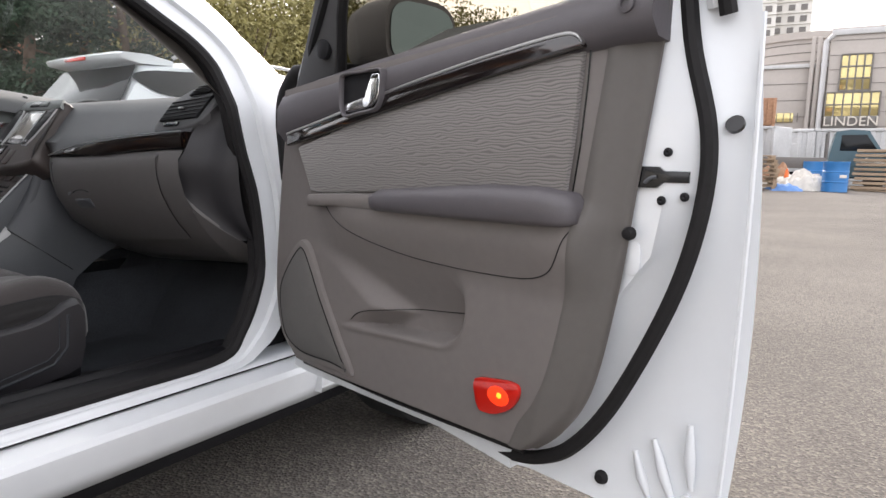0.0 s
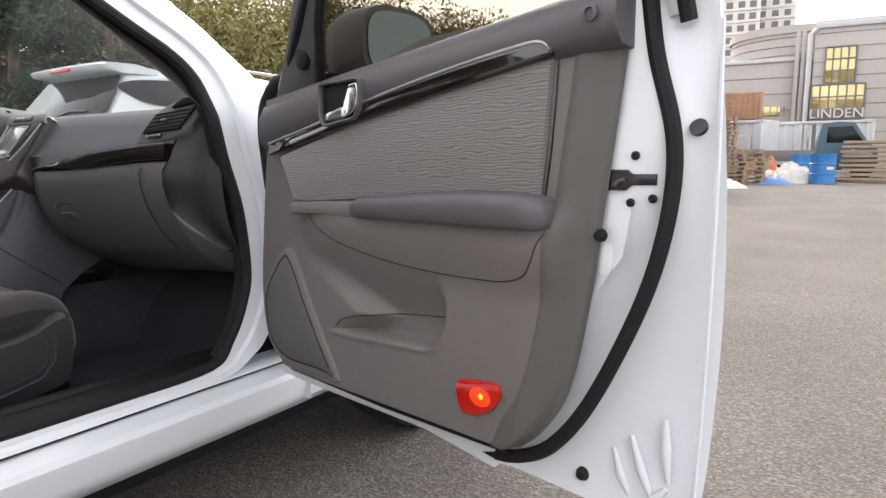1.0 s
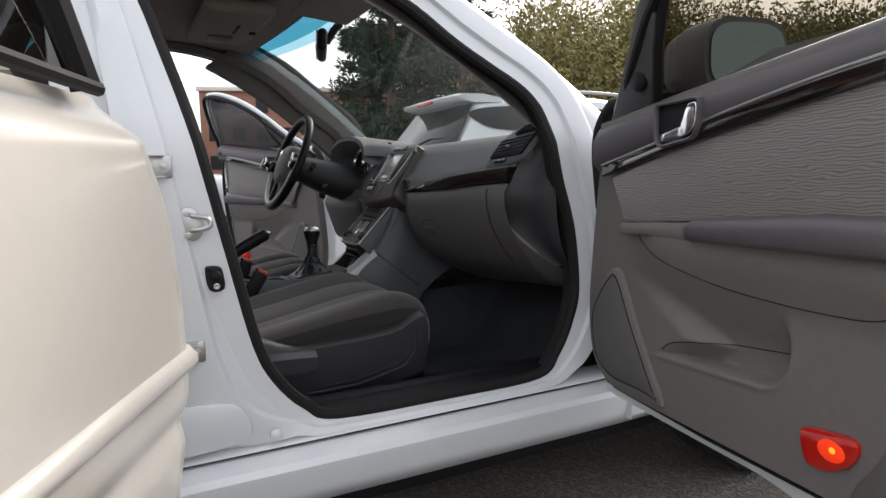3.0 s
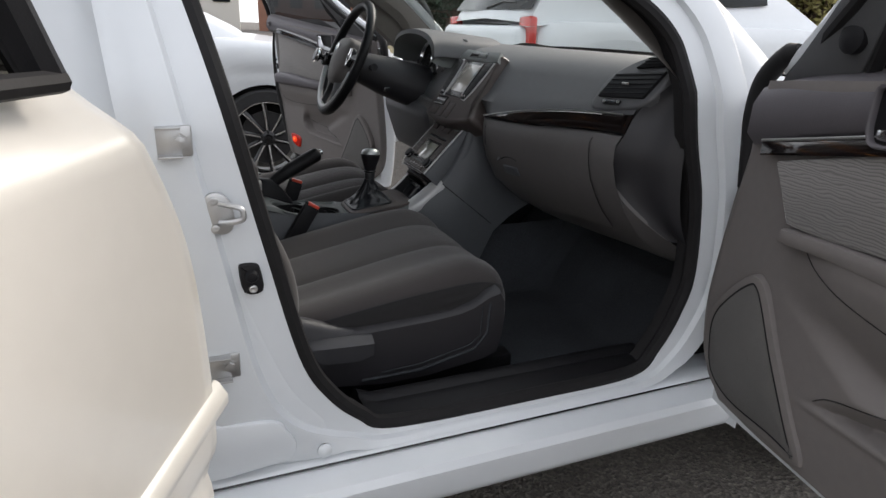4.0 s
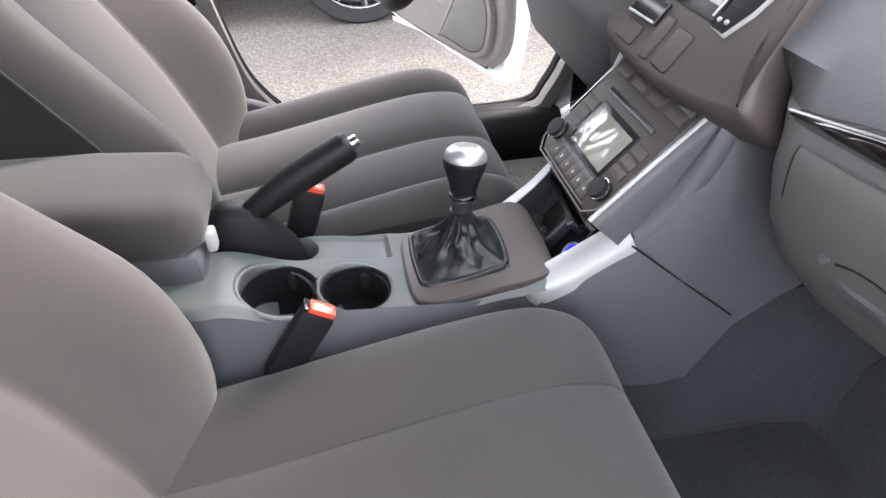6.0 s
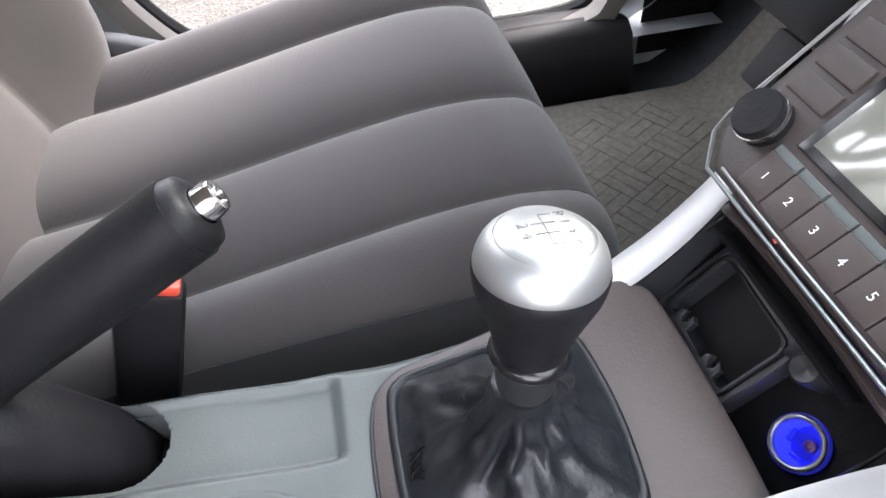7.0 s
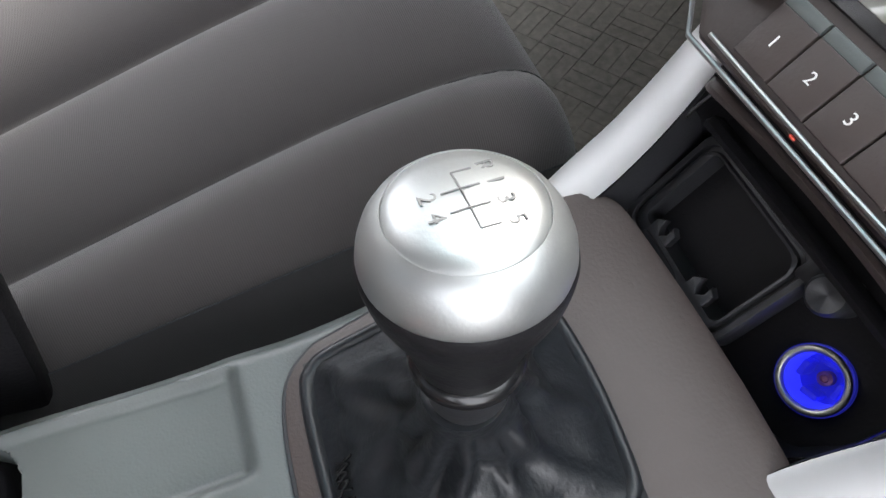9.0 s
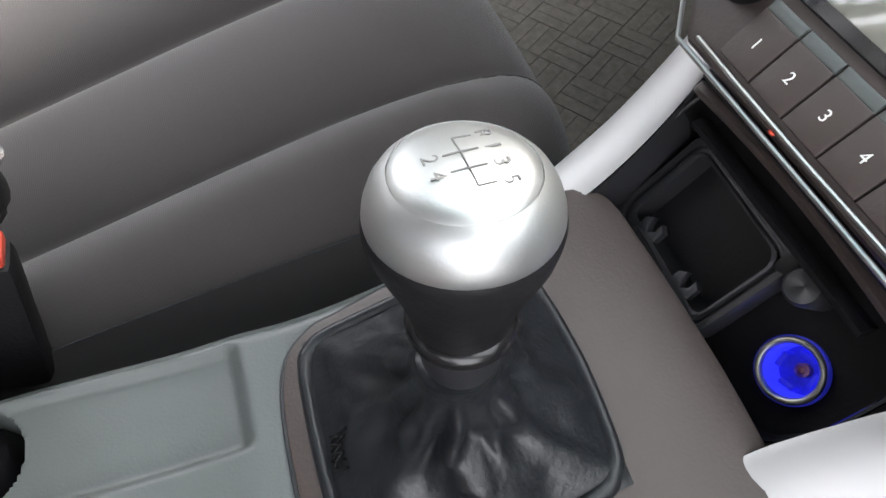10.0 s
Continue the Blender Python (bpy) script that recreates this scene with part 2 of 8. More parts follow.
def rings(bm, loops, closed=True, cap0=True, cap1=True):
    """Skin between equal loops of points; caps close the ends."""
    vs = [[bm.verts.new(p) for p in lp] for lp in loops]
    n = len(vs[0])
    for a, b in zip(vs, vs[1:]):
        for i in range(n if closed else n - 1):
            j = (i + 1) % n
            bm.faces.new((a[i], a[j], b[j], b[i]))
    if closed and cap0:
        bm.faces.new(vs[0][::-1])
    if closed and cap1:
        bm.faces.new(vs[-1])
    return bm


def box(c, s, b=0.004, bm=None, m=None, seg=2):
    """A box with rounded edges: centre and size."""
    bm = bm or bmesh.new()
    g = bmesh.ops.create_cube(bm, size=1.0)
    vs = g["verts"]
    bmesh.ops.scale(bm, vec=s, verts=vs)
    if b > 0:
        es = list({e for v in vs for e in v.link_edges})
        r = bmesh.ops.bevel(bm, geom=es, offset=min(b, min(s) * 0.45), segments=seg, affect="EDGES", profile=0.5)
        vs = list({v for f in r["faces"] for v in f.verts} | {v for v in vs if v.is_valid})
    if m is not None:
        bmesh.ops.transform(bm, matrix=m, verts=vs)
    bmesh.ops.translate(bm, vec=c, verts=vs)
    return bm


def tube(path, r, seg=10, bm=None, closed=False, flat=1.0, caps=True):
    """A round or flattened bar along a line; r is a number or one radius per point."""
    bm = bm or bmesh.new()
    path = [Vector(p) for p in path]
    rs = r if isinstance(r, (list, tuple)) else [r] * len(path)
    loops, ref = [], None
    for i, p in enumerate(path):
        a = path[i - 1] if (i or closed) else p
        b = path[(i + 1) % len(path)] if (i + 1 < len(path) or closed) else p
        d = (b - a).normalized()
        if ref is None:
            ref = Vector((0, 0, 1)) if abs(d.z) < 0.9 else Vector((0, 1, 0))
        ref = (ref - d * ref.dot(d)).normalized()
        s = d.cross(ref)
        loops.append([p + (s * math.cos(2 * math.pi * k / seg) + ref * math.sin(2 * math.pi * k / seg) * flat) * rs[i] for k in range(seg)])
    if closed:
        loops.append(loops[0])
        return rings(bm, loops, cap0=False, cap1=False)
    return rings(bm, loops, cap0=caps, cap1=caps)


def lathe(profile, seg=32, bm=None, m=None):
    """A turned shape round the z axis: pairs of radius and height."""
    bm = bm or bmesh.new()
    loops = [[Vector((max(r, 1e-5) * math.cos(2 * math.pi * k / seg), max(r, 1e-5) * math.sin(2 * math.pi * k / seg), z)) for k in range(seg)] for r, z in profile]
    if m is not None:
        loops = [[m @ p for p in lp] for lp in loops]
    return rings(bm, loops, cap0=False, cap1=False)


def offset_loop(pts, d):
    """A closed flat loop of (a, b) points moved inwards by d."""
    area = sum(pts[i - 1][0] * pts[i][1] - pts[i][0] * pts[i - 1][1] for i in range(len(pts)))
    s = 1 if area > 0 else -1
    out = []
    for i, p in enumerate(pts):
        a, b = Vector(pts[i - 1]), Vector(pts[(i + 1) % len(pts)])
        t = (b - a).normalized()
        out.append(Vector((p[0] - t.y * d * s, p[1] + t.x * d * s)))
    return out


def plate(outline, place, thick, edge=0.004, bulge=0.0, n=5, steps=4, smooth_line=True, bm=None):
    """A raised plate: the outline (a, b) is laid out by place(a, b, h), h being its height over the ground; the rim is rounded, the face may bulge."""
    bm = bm or bmesh.new()
    pts = [(p.x, p.y) for p in spline([(*p, 0) for p in outline], n, True)] if smooth_line else outline
    loops = [[place(a, b, 0.0) for a, b in pts]]
    inner = pts
    for k in range(3):
        ang = math.pi / 2 * k / 2
        inner = offset_loop(pts, edge * (1 - math.cos(ang))) if k else pts
        loops.append([place(a, b, thick - edge + edge * math.sin(ang)) for a, b in inner])
    ca, cb = sum(p[0] for p in inner) / len(inner), sum(p[1] for p in inner) / len(inner)
    if bulge:
        for k in range(1, steps + 1):
            s = 1 - k / (steps + 0.5)
            loops.append([place(ca + (a - ca) * s, cb + (b - cb) * s, thick + bulge * (1 - s * s)) for a, b in inner])
    return rings(bm, loops)


def grid(fn, nu, nv, bm=None):
    """A sheet fn(u, v) with u and v from 0 to 1."""
    bm = bm or bmesh.new()
    vs = [[bm.verts.new(fn(i / nu, j / nv)) for j in range(nv + 1)] for i in range(nu + 1)]
    for i in range(nu):
        for j in range(nv):
            bm.faces.new((vs[i][j], vs[i + 1][j], vs[i + 1][j + 1], vs[i][j + 1]))
    return bm


def text_mesh(name, body, size, mat, parent, m, depth=0.0004, label=""):
    """Raised lettering in the built-in font, turned into a mesh."""
    cu = bpy.data.curves.new(name, "FONT")
    cu.body, cu.size, cu.extrude, cu.align_x, cu.align_y = body, size, depth, "CENTER", "CENTER"
    tmp = bpy.data.objects.new(name, cu)
    me = bpy.data.meshes.new_from_object(tmp)
    bpy.data.objects.remove(tmp)
    me.materials.clear()
    me.materials.append(mat)
    ob = new(name, me)
    ob.parent = parent
    ob.matrix_local = m
    if label:
        ob["label"] = label
    return ob


def rounded(a0, a1, b0, b1, r, n=5):
    """A rectangle with round corners, anticlockwise."""
    out = []
    for cx, cy, k in ((a1 - r, b0 + r, 3), (a1 - r, b1 - r, 0), (a0 + r, b1 - r, 1), (a0 + r, b0 + r, 2)):
        out += [(cx + r * math.cos(math.pi / 2 * (k + j / n)), cy + r * math.sin(math.pi / 2 * (k + j / n))) for j in range(n + 1)]
    return out


def smoothstep(a, b, x):
    t = min(max((x - a) / (b - a), 0.0), 1.0)
    return t * t * (3 - 2 * t)


def bell(x, c, w):
    return math.exp(-((x - c) / w) ** 2)


M_SIDE = material("bluish_grey_plastic", (0.068, 0.0725, 0.080), 0.5, var=0.05, bump=0.3, bump_scale=650, dirt=0.08)
M_NAV = material("nav_glass", (0.30, 0.28, 0.25), 0.14, var=0.05, coat=1.0)
M_MARK = material("pale_print", (0.75, 0.75, 0.73), 0.5, var=0.03)
M_MARK_DARK = material("engraved_grey", (0.16, 0.16, 0.16), 0.5, metal=0.3, var=0.05)
M_BLUE = glowing("blue_lamp", (0.03, 0.04, 0.9), 0.12)
# plain plastic given a faint glow for the blue lamp's light on it
M_SOCKET = glowing("blue_lit_plastic", (0.02, 0.025, 0.45), 0.05)
M_INSERT = material("black_moulded_plastic", (0.017, 0.0175, 0.020), 0.46, var=0.1, bump=0.2, bump_scale=700, dirt=0.08)
M_COPPER = material("copper_contact", (0.55, 0.30, 0.20), 0.35, metal=0.8, var=0.1)
# seat cloth darkened: the shade on the seat sides is in its colour
M_SEAT_SHADE = ribbed("shaded_seat_cloth", (0.0072, 0.0064, 0.0070), (0.006, 0.0053, 0.0058), 240.0, 0.5, 0.9, 0.12, "Y")
M_BULB = glowing("amber_bulb", (1.0, 0.28, 0.02), 0.9)
M_BULB_HALO = glowing("lit_red_lens", (1.0, 0.045, 0.006), 0.24)
M_BAND_SATIN = material("brushed_grey_metal", (0.36, 0.355, 0.35), 0.32, metal=0.9, var=0.05)
M_BOOT = material("gaiter_leather", (0.012, 0.0135, 0.016), 0.36, var=0.2, fine=150, bump=0.6, bump_scale=350, dirt=0.1, spec=0.38)
M_LOWER = material("grey_grained_plastic", (0.090, 0.084, 0.083), 0.5, var=0.06, bump=0.4, bump_scale=560, dirt=0.06)
M_CHEEK = material("dark_grained_plastic", (0.018, 0.0172, 0.020), 0.55, var=0.08, bump=0.4, bump_scale=520, dirt=0.06)
M_CAP = material("greenish_grey_plastic", (0.12, 0.128, 0.125), 0.45, var=0.05, bump=0.3, bump_scale=600, dirt=0.06)
M_BASE = material("seat_base_plastic", (0.019, 0.018, 0.021), 0.5, var=0.08, bump=0.4, bump_scale=520, dirt=0.06)
M_LEVER = material("mid_grey_plastic", (0.036, 0.036, 0.040), 0.5, var=0.06, bump=0.3, bump_scale=520)
M_LINING = material("pillar_lining_plastic", (0.13, 0.118, 0.105), 0.7, var=0.06, bump=0.3, bump_scale=600)
# the panel's grey plastic darkened; the rolled border's shade is in it
M_TRIM_SHADE = material("shaded_border_plastic", (0.096, 0.088, 0.083), 0.62, var=0.06, bump=0.35, bump_scale=700, dirt=0.06)
M_MAT = material("rubber_mat", (0.078, 0.073, 0.062), 0.85, var=0.4, fine=120, bump=0.8, bump_scale=250)

# ---- ground ----
ground = tagged(part("ground", grid(lambda u, v: Vector((-300 + 600 * u, -200 + 600 * v, 0.0)), 8, 8), M_ASPHALT), "coarse worn grey asphalt of an open yard", "ground", kind="structure")

# ---- car body ----


def flank(z):
    """Half the width of the body's side at a height."""
    return 0.79 - 0.36 * max(0.0, z - 0.95) - 0.03 * max(0.0, 0.5 - z)


# the front door's opening: y, z and the width of the painted frame round it
OPENING = [(-0.052, 0.60, 0.095), (-0.067, 0.75, 0.105), (-0.102, 0.87, 0.11), (-0.131, 1.0, 0.11), (-0.150, 1.05, 0.105), (-0.190, 1.092, 0.10), (-0.258, 1.135, 0.10), (-0.338, 1.188, 0.10), (-0.45, 1.275, 0.09),
           (-0.60, 1.345, 0.08), (-0.78, 1.385, 0.07), (-0.95, 1.385, 0.07), (-1.02, 1.31, 0.07), (-0.985, 1.165, 0.09), (-0.938, 0.985, 0.12),
           (-0.885, 0.745, 0.15), (-0.843, 0.56, 0.17), (-0.805, 0.48, 0.16), (-0.75, 0.42, 0.07), (-0.68, 0.386, 0.022), (-0.4, 0.381, 0.018),
           (-0.17, 0.386, 0.022), (-0.11, 0.44, 0.07), (-0.07, 0.52, 0.09)]
car = thing("car", "white four-door saloon with its doors standing open", "car")


def body_side(s):
    loop = spline([(y, z, w) for y, z, w in OPENING], 5, True)
    flat = [(p.x, p.y) for p in loop]
    sections = []
    for off_in, off_out in ((-0.022, 0.0), (-0.012, 0.0), (0.0, 0.006), (0.004, 0.35), (0.016, 0.40), (0.022, 0.85), (0.010, 1.0), (-0.05, 1.01)):
        ring = []
        for i, p in enumerate(loop):
            a, b = flat[i - 1], flat[(i + 1) % len(flat)]
            t = (Vector(b) - Vector(a)).normalized()
            n = Vector((t.y, -t.x))
            y, z = p.x + n.x * off_out * p.z, p.y + n.y * off_out * p.z
            ring.append(Vector((s * (flank(z) + off_in), y, z)))
        sections.append(ring)
    part("door_frame", rings(bmesh.new(), sections, cap0=False, cap1=False), M_WHITE, car, "white painted frame of the door opening", smooth=50)
    inner = offset_loop(flat, 0.008)
    part("door_seal", tube([Vector((s * (flank(q[1]) - 0.010), q[0], q[1])) for q in inner], 0.013, 8, closed=True), M_RUBBER, car, "black rubber door seal")
    # inner trim of the pillars, behind the seal
    trim = []
    for dx, d in (((-0.03, 0.004), (-0.038, 0.009), (-0.052, 0.009), (-0.058, 0.0)) if s > 0 else ((-0.03, 0.010), (-0.045, 0.022), (-0.085, 0.026), (-0.09, 0.0))):
        o = offset_loop(flat, d)
        trim.append([Vector((s * (flank(q[1]) + dx), q[0], q[1])) for q in o])
    part("pillar_trim", rings(bmesh.new(), trim, cap0=False, cap1=False), M_LINING if s < 0 else M_RUBBER, car, "grey plastic pillar lining")
    # lower B-pillar skin and sill
    sill_profile = [(0.70, 0.374), (0.778, 0.374), (0.797, 0.371), (0.808, 0.366), (0.812, 0.362), (0.806, 0.358), (0.806, 0.30)]
    ys = [0.10, 0.03, -0.3, -0.68, -1.0, -1.4, -1.75]
    part("sill", rings(bmesh.new(), [[Vector((s * x, y, z)) for x, z in sill_profile] for y in ys], closed=False), M_WHITE, car, "white painted door sill")
    part("sill_joint", tube([(s * 0.8115, 0.08, 0.3605), (s * 0.8115, -1.7, 0.3605)], 0.0022, 6), M_BLACK, car)
    rocker = [(0.806, 0.357), (0.826, 0.353), (0.856, 0.345), (0.866, 0.334), (0.866, 0.322), (0.858, 0.285), (0.856, 0.276), (0.842, 0.258), (0.80, 0.228), (0.70, 0.215)]
    secs = []
    for y, k in ((0.27, 0.008), (0.16, 0.003), (0.05, 0.0), (-0.5, 0.0), (-1.2, 0.0), (-1.75, 0.0)):
        secs.append([Vector((s * (x - k * 0.4), y, z + k * (0.36 - z) * 2)) for x, z in rocker])
    part("rocker_panel", rings(bmesh.new(), secs, closed=False), M_WHITE, car, "white rocker panel under the doors", smooth=28)
    # painted skin of the B-pillar's foot, with its pressed panel
    foot = [(-0.845, 0.375), (-0.80, 0.42), (-0.855, 0.50), (-0.90, 0.62), (-0.95, 0.80), (-1.0, 1.0), (-1.06, 1.20), (-1.14, 1.20), (-1.14, 0.9), (-1.14, 0.6), (-1.13, 0.375)]
    part("pillar_foot", plate(foot, lambda a, b, h: Vector((s * (flank(b) - 0.015 + h), a, b)), 0.02, 0.008, n=4), M_WHITE, car, "white painted foot of the middle pillar")
    press = [(-0.866, 0.392), (-0.857, 0.415), (-0.870, 0.442), (-0.892, 0.464), (-0.985, 0.474), (-1.03, 0.474), (-1.03, 0.384), (-0.90, 0.384)]
    part("pressed_panel", plate(press, lambda a, b, h: Vector((s * (0.807 + h), a, b)), 0.0075, 0.005, n=4), M_WHITE, car)
    part("body_plug", lathe([(0.012, 0), (0.012, 0.004), (0.008, 0.007), (0.0, 0.008)], 16, m=Matrix.Translation((s * 0.808, -0.812, 0.388)) @ Matrix.Rotation(s * math.pi / 2, 4, "Y")), M_WHITE, car, "white round body plug")
    # scuff plate
    scuff = [(0.775, 0.383), (0.772, 0.398), (0.745, 0.408), (0.725, 0.405), (0.715, 0.412), (0.70, 0.412), (0.68, 0.40), (0.66, 0.36), (0.66, 0.30)]
    secs = [[Vector((s * x, y, z)) for x, z in scuff] for y in (-0.105, -0.115, -0.40, -0.70, -0.715)]
    secs[0] = [Vector((p.x - s * 0.006, p.y, p.z - 0.004)) for p in secs[0]]
    secs[-1] = [Vector((p.x - s * 0.02, p.y - 0.01, p.z)) for p in secs[-1]]
    part("scuff_plate", rings(bmesh.new(), secs, closed=False), M_DARK, car, "dark grey plastic scuff plate on the sill")


body_side(1)
body_side(-1)

# wings, with the arch over the wheel
for s in (1, -1):
    part("hinge_post", grid(lambda u, v, s=s: Vector((s * (0.792 + 0.085 * u), 0.030 + 0.012 * u + 0.004 * math.sin(9 * v), 0.27 + 0.70 * v - 0.03 * u * v)), 6, 12), M_WHITE, car, "white painted hinge post", smooth=60)
    def wing(u, v, s=s):
        y = 0.04 + 1.05 * u
        top = 0.985 - 0.05 * u - 0.16 * u * u
        low = 0.27 + 0.42 * math.sqrt(max(0.0, 1 - ((y - 0.62) / 0.36) ** 2)) if abs(y - 0.62) < 0.36 else 0.27
        z = low + (top - low) * v
        x = 0.885 - 0.035 * abs(z - 0.62) / 0.4 - 0.09 * smoothstep(0.82, 1.0, v) - 0.12 * u ** 3
        return Vector((s * x, y, z))
    part("wing", grid(wing, 30, 14), M_WHITE, car, "white front wing")
    wheel = Matrix.Translation((s * 0.78, 0.62, 0.32)) @ Matrix.Rotation(s * math.pi / 2, 4, "Y")
    part("tyre", lathe([(0.20, -0.09), (0.30, -0.10), (0.32, -0.08), (0.32, 0.08), (0.30, 0.10), (0.20, 0.09)], 40, m=wheel), M_TYRE, car, "black tyre")
    part("rim", lathe([(0.205, 0.07), (0.20, 0.085), (0.12, 0.06), (0.05, 0.075), (0.0, 0.075)], 30, m=wheel), M_SILVER, car, "silver wheel rim")
    # hinge post and door hinges
    part("check_strap", box((s * 0.815, 0.005, 0.748), (0.06, 0.02, 0.028), 0.005), M_RUBBER, car, "black door check strap")
part("inner_arch", box((0.72, 0.62, 0.5), (0.12, 0.7, 0.4), 0.03), M_DARK, car)


def bonnet(u, v):
    x = -0.80 + 1.6 * u
    y = 0.30 + 1.0 * v - 0.22 * (abs(x) / 0.8) ** 2
    return Vector((x, y, 1.0 - 0.06 * v - 0.14 * v * v - 0.035 * (abs(x) / 0.8) ** 3 + 0.012 * bell(abs(x), 0.45, 0.06)))


part("bonnet", grid(bonnet, 24, 14), M_WHITE, car, "white bonnet")


def screen_at(u, v):
    """Windscreen: u across, v up."""
    s = 2 * u - 1
    half = 0.735 - 0.145 * v
    y = 0.02 - 0.60 * v + (0.28 - 0.18 * v) * (1 - s * s)
    z = 0.985 + 0.375 * v + 0.055 * math.sin(math.pi * v * 0.8) + 0.012 * (1 - s * s)
    return Vector((half * s, y, z))


ws = part("windscreen", grid(lambda u, v: screen_at(u, v * 0.86), 20, 14), M_SCREENGLASS, car, "clear windscreen with a blue shade band")
ws.visible_shadow = False
for lo, hi, mat, note in ((0.91, 1.0, M_BAND, "blue tinted shade band"), (0.86, 0.91, M_BAND_PALE, "paler lower edge of the shade band")):
    band = part("shade_band", grid(lambda u, v, lo=lo, hi=hi: screen_at(u, lo + (hi - lo) * v), 20, 4), mat, ws, note)
    band.visible_shadow = False
for s in (1, -1):
    edge = [screen_at(0.5 + 0.5 * s, v / 10) for v in range(11)]
    part("pillar_skin", rings(bmesh.new(), [[p + Vector((-s * 0.012, 0.03, 0.010)), p + Vector((-s * 0.005, 0.10 if s > 0 else 0.035, 0.012)), p + Vector((s * 0.012, 0.085 if s > 0 else 0.04, 0.012)), p + Vector((s * 0.045, 0.03, -0.02)), p + Vector((s * 0.042, -0.01, -0.06)), p + Vector((s * 0.005, 0.02, -0.03))] for p in edge]), M_WHITE, car, "white windscreen pillar", smooth=60)
    lining = ((-0.015, -0.005, 0.0), (-0.035, -0.05, -0.02), (-0.01, -0.13, -0.075), (0.03, -0.13, -0.08)) if s < 0 else ((-0.008, -0.003, 0.0), (-0.020, -0.032, -0.012), (-0.004, -0.078, -0.042), (0.03, -0.095, -0.06))
    part("pillar_lining", rings(bmesh.new(), [[p + Vector((s * a, b, c)) for a, b, c in lining] for p in edge], closed=False), M_LINING, car, "grey lining of the windscreen pillar", smooth=60)


def roof(u, v, drop=0.0, half=0.60):
    s = 2 * u - 1
    y = -0.57 - 1.20 * v + 0.10 * (1 - s * s) * (1 - v)
    z = 1.375 + 0.06 * math.sin(math.pi * min(1, 0.15 + v * 0.7)) + 0.045 * (1 - s * s) - 0.012
    return Vector((half * s, y, z - drop))


part("roof", grid(lambda u, v: roof(u, v, -0.025, 0.62), 16, 16), M_WHITE, car, "white roof")
part("headliner", grid(lambda u, v: roof(u, v, 0.03, 0.62), 16, 16), M_HEADLINER, car, "warm grey cloth headliner")
# overhead console and sun visors
part("overhead_console", box((-0.12, -0.70, 1.372), (0.46, 0.20, 0.04), 0.018, seg=3), M_HEADLINER, car, "grey overhead console with a lamp")
part("reading_lamp", box((-0.24, -0.71, 1.3505), (0.075, 0.075, 0.004), 0.0015), M_TRIM_LIGHT, car, "pale lamp lens")
part("lamp_slot", box((-0.10, -0.68, 1.351), (0.11, 0.008, 0.005), 0.0015), M_DARK, car)
part("lamp_knob", lathe([(0.011, 0), (0.011, -0.006), (0, -0.007)], 16, m=Matrix.Translation((-0.13, -0.625, 1.352))), M_DARK, car)
part("sun_visor", box((0.33, -0.485, 1.352), (0.38, 0.17, 0.018), 0.008, m=Matrix.Rotation(radians(-6), 4, "X")), M_HEADLINER, car, "grey folded sun visor")

# floor, firewall and the closed rear of the shell
part("floor_carpet", grid(lambda u, v: Vector((-0.74 + 1.48 * u, 0.30 - 2.2 * v, 0.295 + 0.25 * smoothstep(0.16, 0.0, v) * 1.2 + 0.13 * bell(-0.74 + 1.48 * u, -0.01, 0.12))), 40, 40), M_CARPET, car, "black floor carpet")
part("firewall", grid(lambda u, v: Vector((-0.74 + 1.48 * u, 0.20 + 0.1 * (1 - v), 0.3 + 0.68 * v)), 10, 10), M_CARPET, car, "dark lining of the footwell")
for s in (1, -1):
    part("kick_panel", grid(lambda u, v, s=s: Vector((s * (0.735 + 0.01 * math.sin(3 * v)), -0.06 + 0.35 * u, 0.32 + 0.5 * v)), 8, 8), M_DARK, car, "dark plastic kick panel")
    part("rear_quarter", rings(bmesh.new(), [[Vector((s * x, y, z)) for x, z in ((0.60 + 0.45 * (1.40 - zt), zt), (0.63 + 0.42 * (1.40 - zt), zt - 0.02), (0.84, 0.92), (0.88, 0.7), (0.87, 0.4), (0.80, 0.25))] for y, zt in ((-1.72, 1.385), (-1.85, 1.32), (-2.05, 1.19), (-2.30, 1.055), (-2.8, 1.03), (-3.05, 1.0), (-3.2, 0.97))], closed=False), M_WHITE, car, "white rear quarter panel", smooth=60)
part("rear_bulkhead", box((0, -2.10, 0.68), (1.5, 0.05, 0.76), 0.02), M_HEADLINER, car)
part("rear_screen", grid(lambda u, v: Vector(((2 * u - 1) * (0.60 + 0.14 * v), -1.72 - 0.60 * v, 1.395 - 0.345 * v + 0.05 * (1 - (2 * u - 1) ** 2) * (1 - v) + 0.02 * math.sin(math.pi * v))), 12, 8), M_DARKGLASS, car, "dark rear screen")
part("boot_lid", grid(lambda u, v: Vector((-0.76 + 1.52 * u, -2.28 - 0.94 * v, 1.06 - 0.06 * v - 0.02 * (2 * u - 1) ** 4)), 10, 8), M_WHITE, car, "white boot lid")
part("tail", grid(lambda u, v: Vector(((-0.86 + 1.72 * u) * (1 - 0.10 * v), -3.2 - 0.06 * math.sin(math.pi * v), 0.25 + 0.75 * v)), 8, 8), M_WHITE, car, "white tail panel")
part("nose", grid(lambda u, v: bonnet(u, 1.0) + Vector((0, 0.09 * math.sin(math.pi * v), -0.56 * v)), 14, 8), M_WHITE, car, "white front bumper", smooth=70)
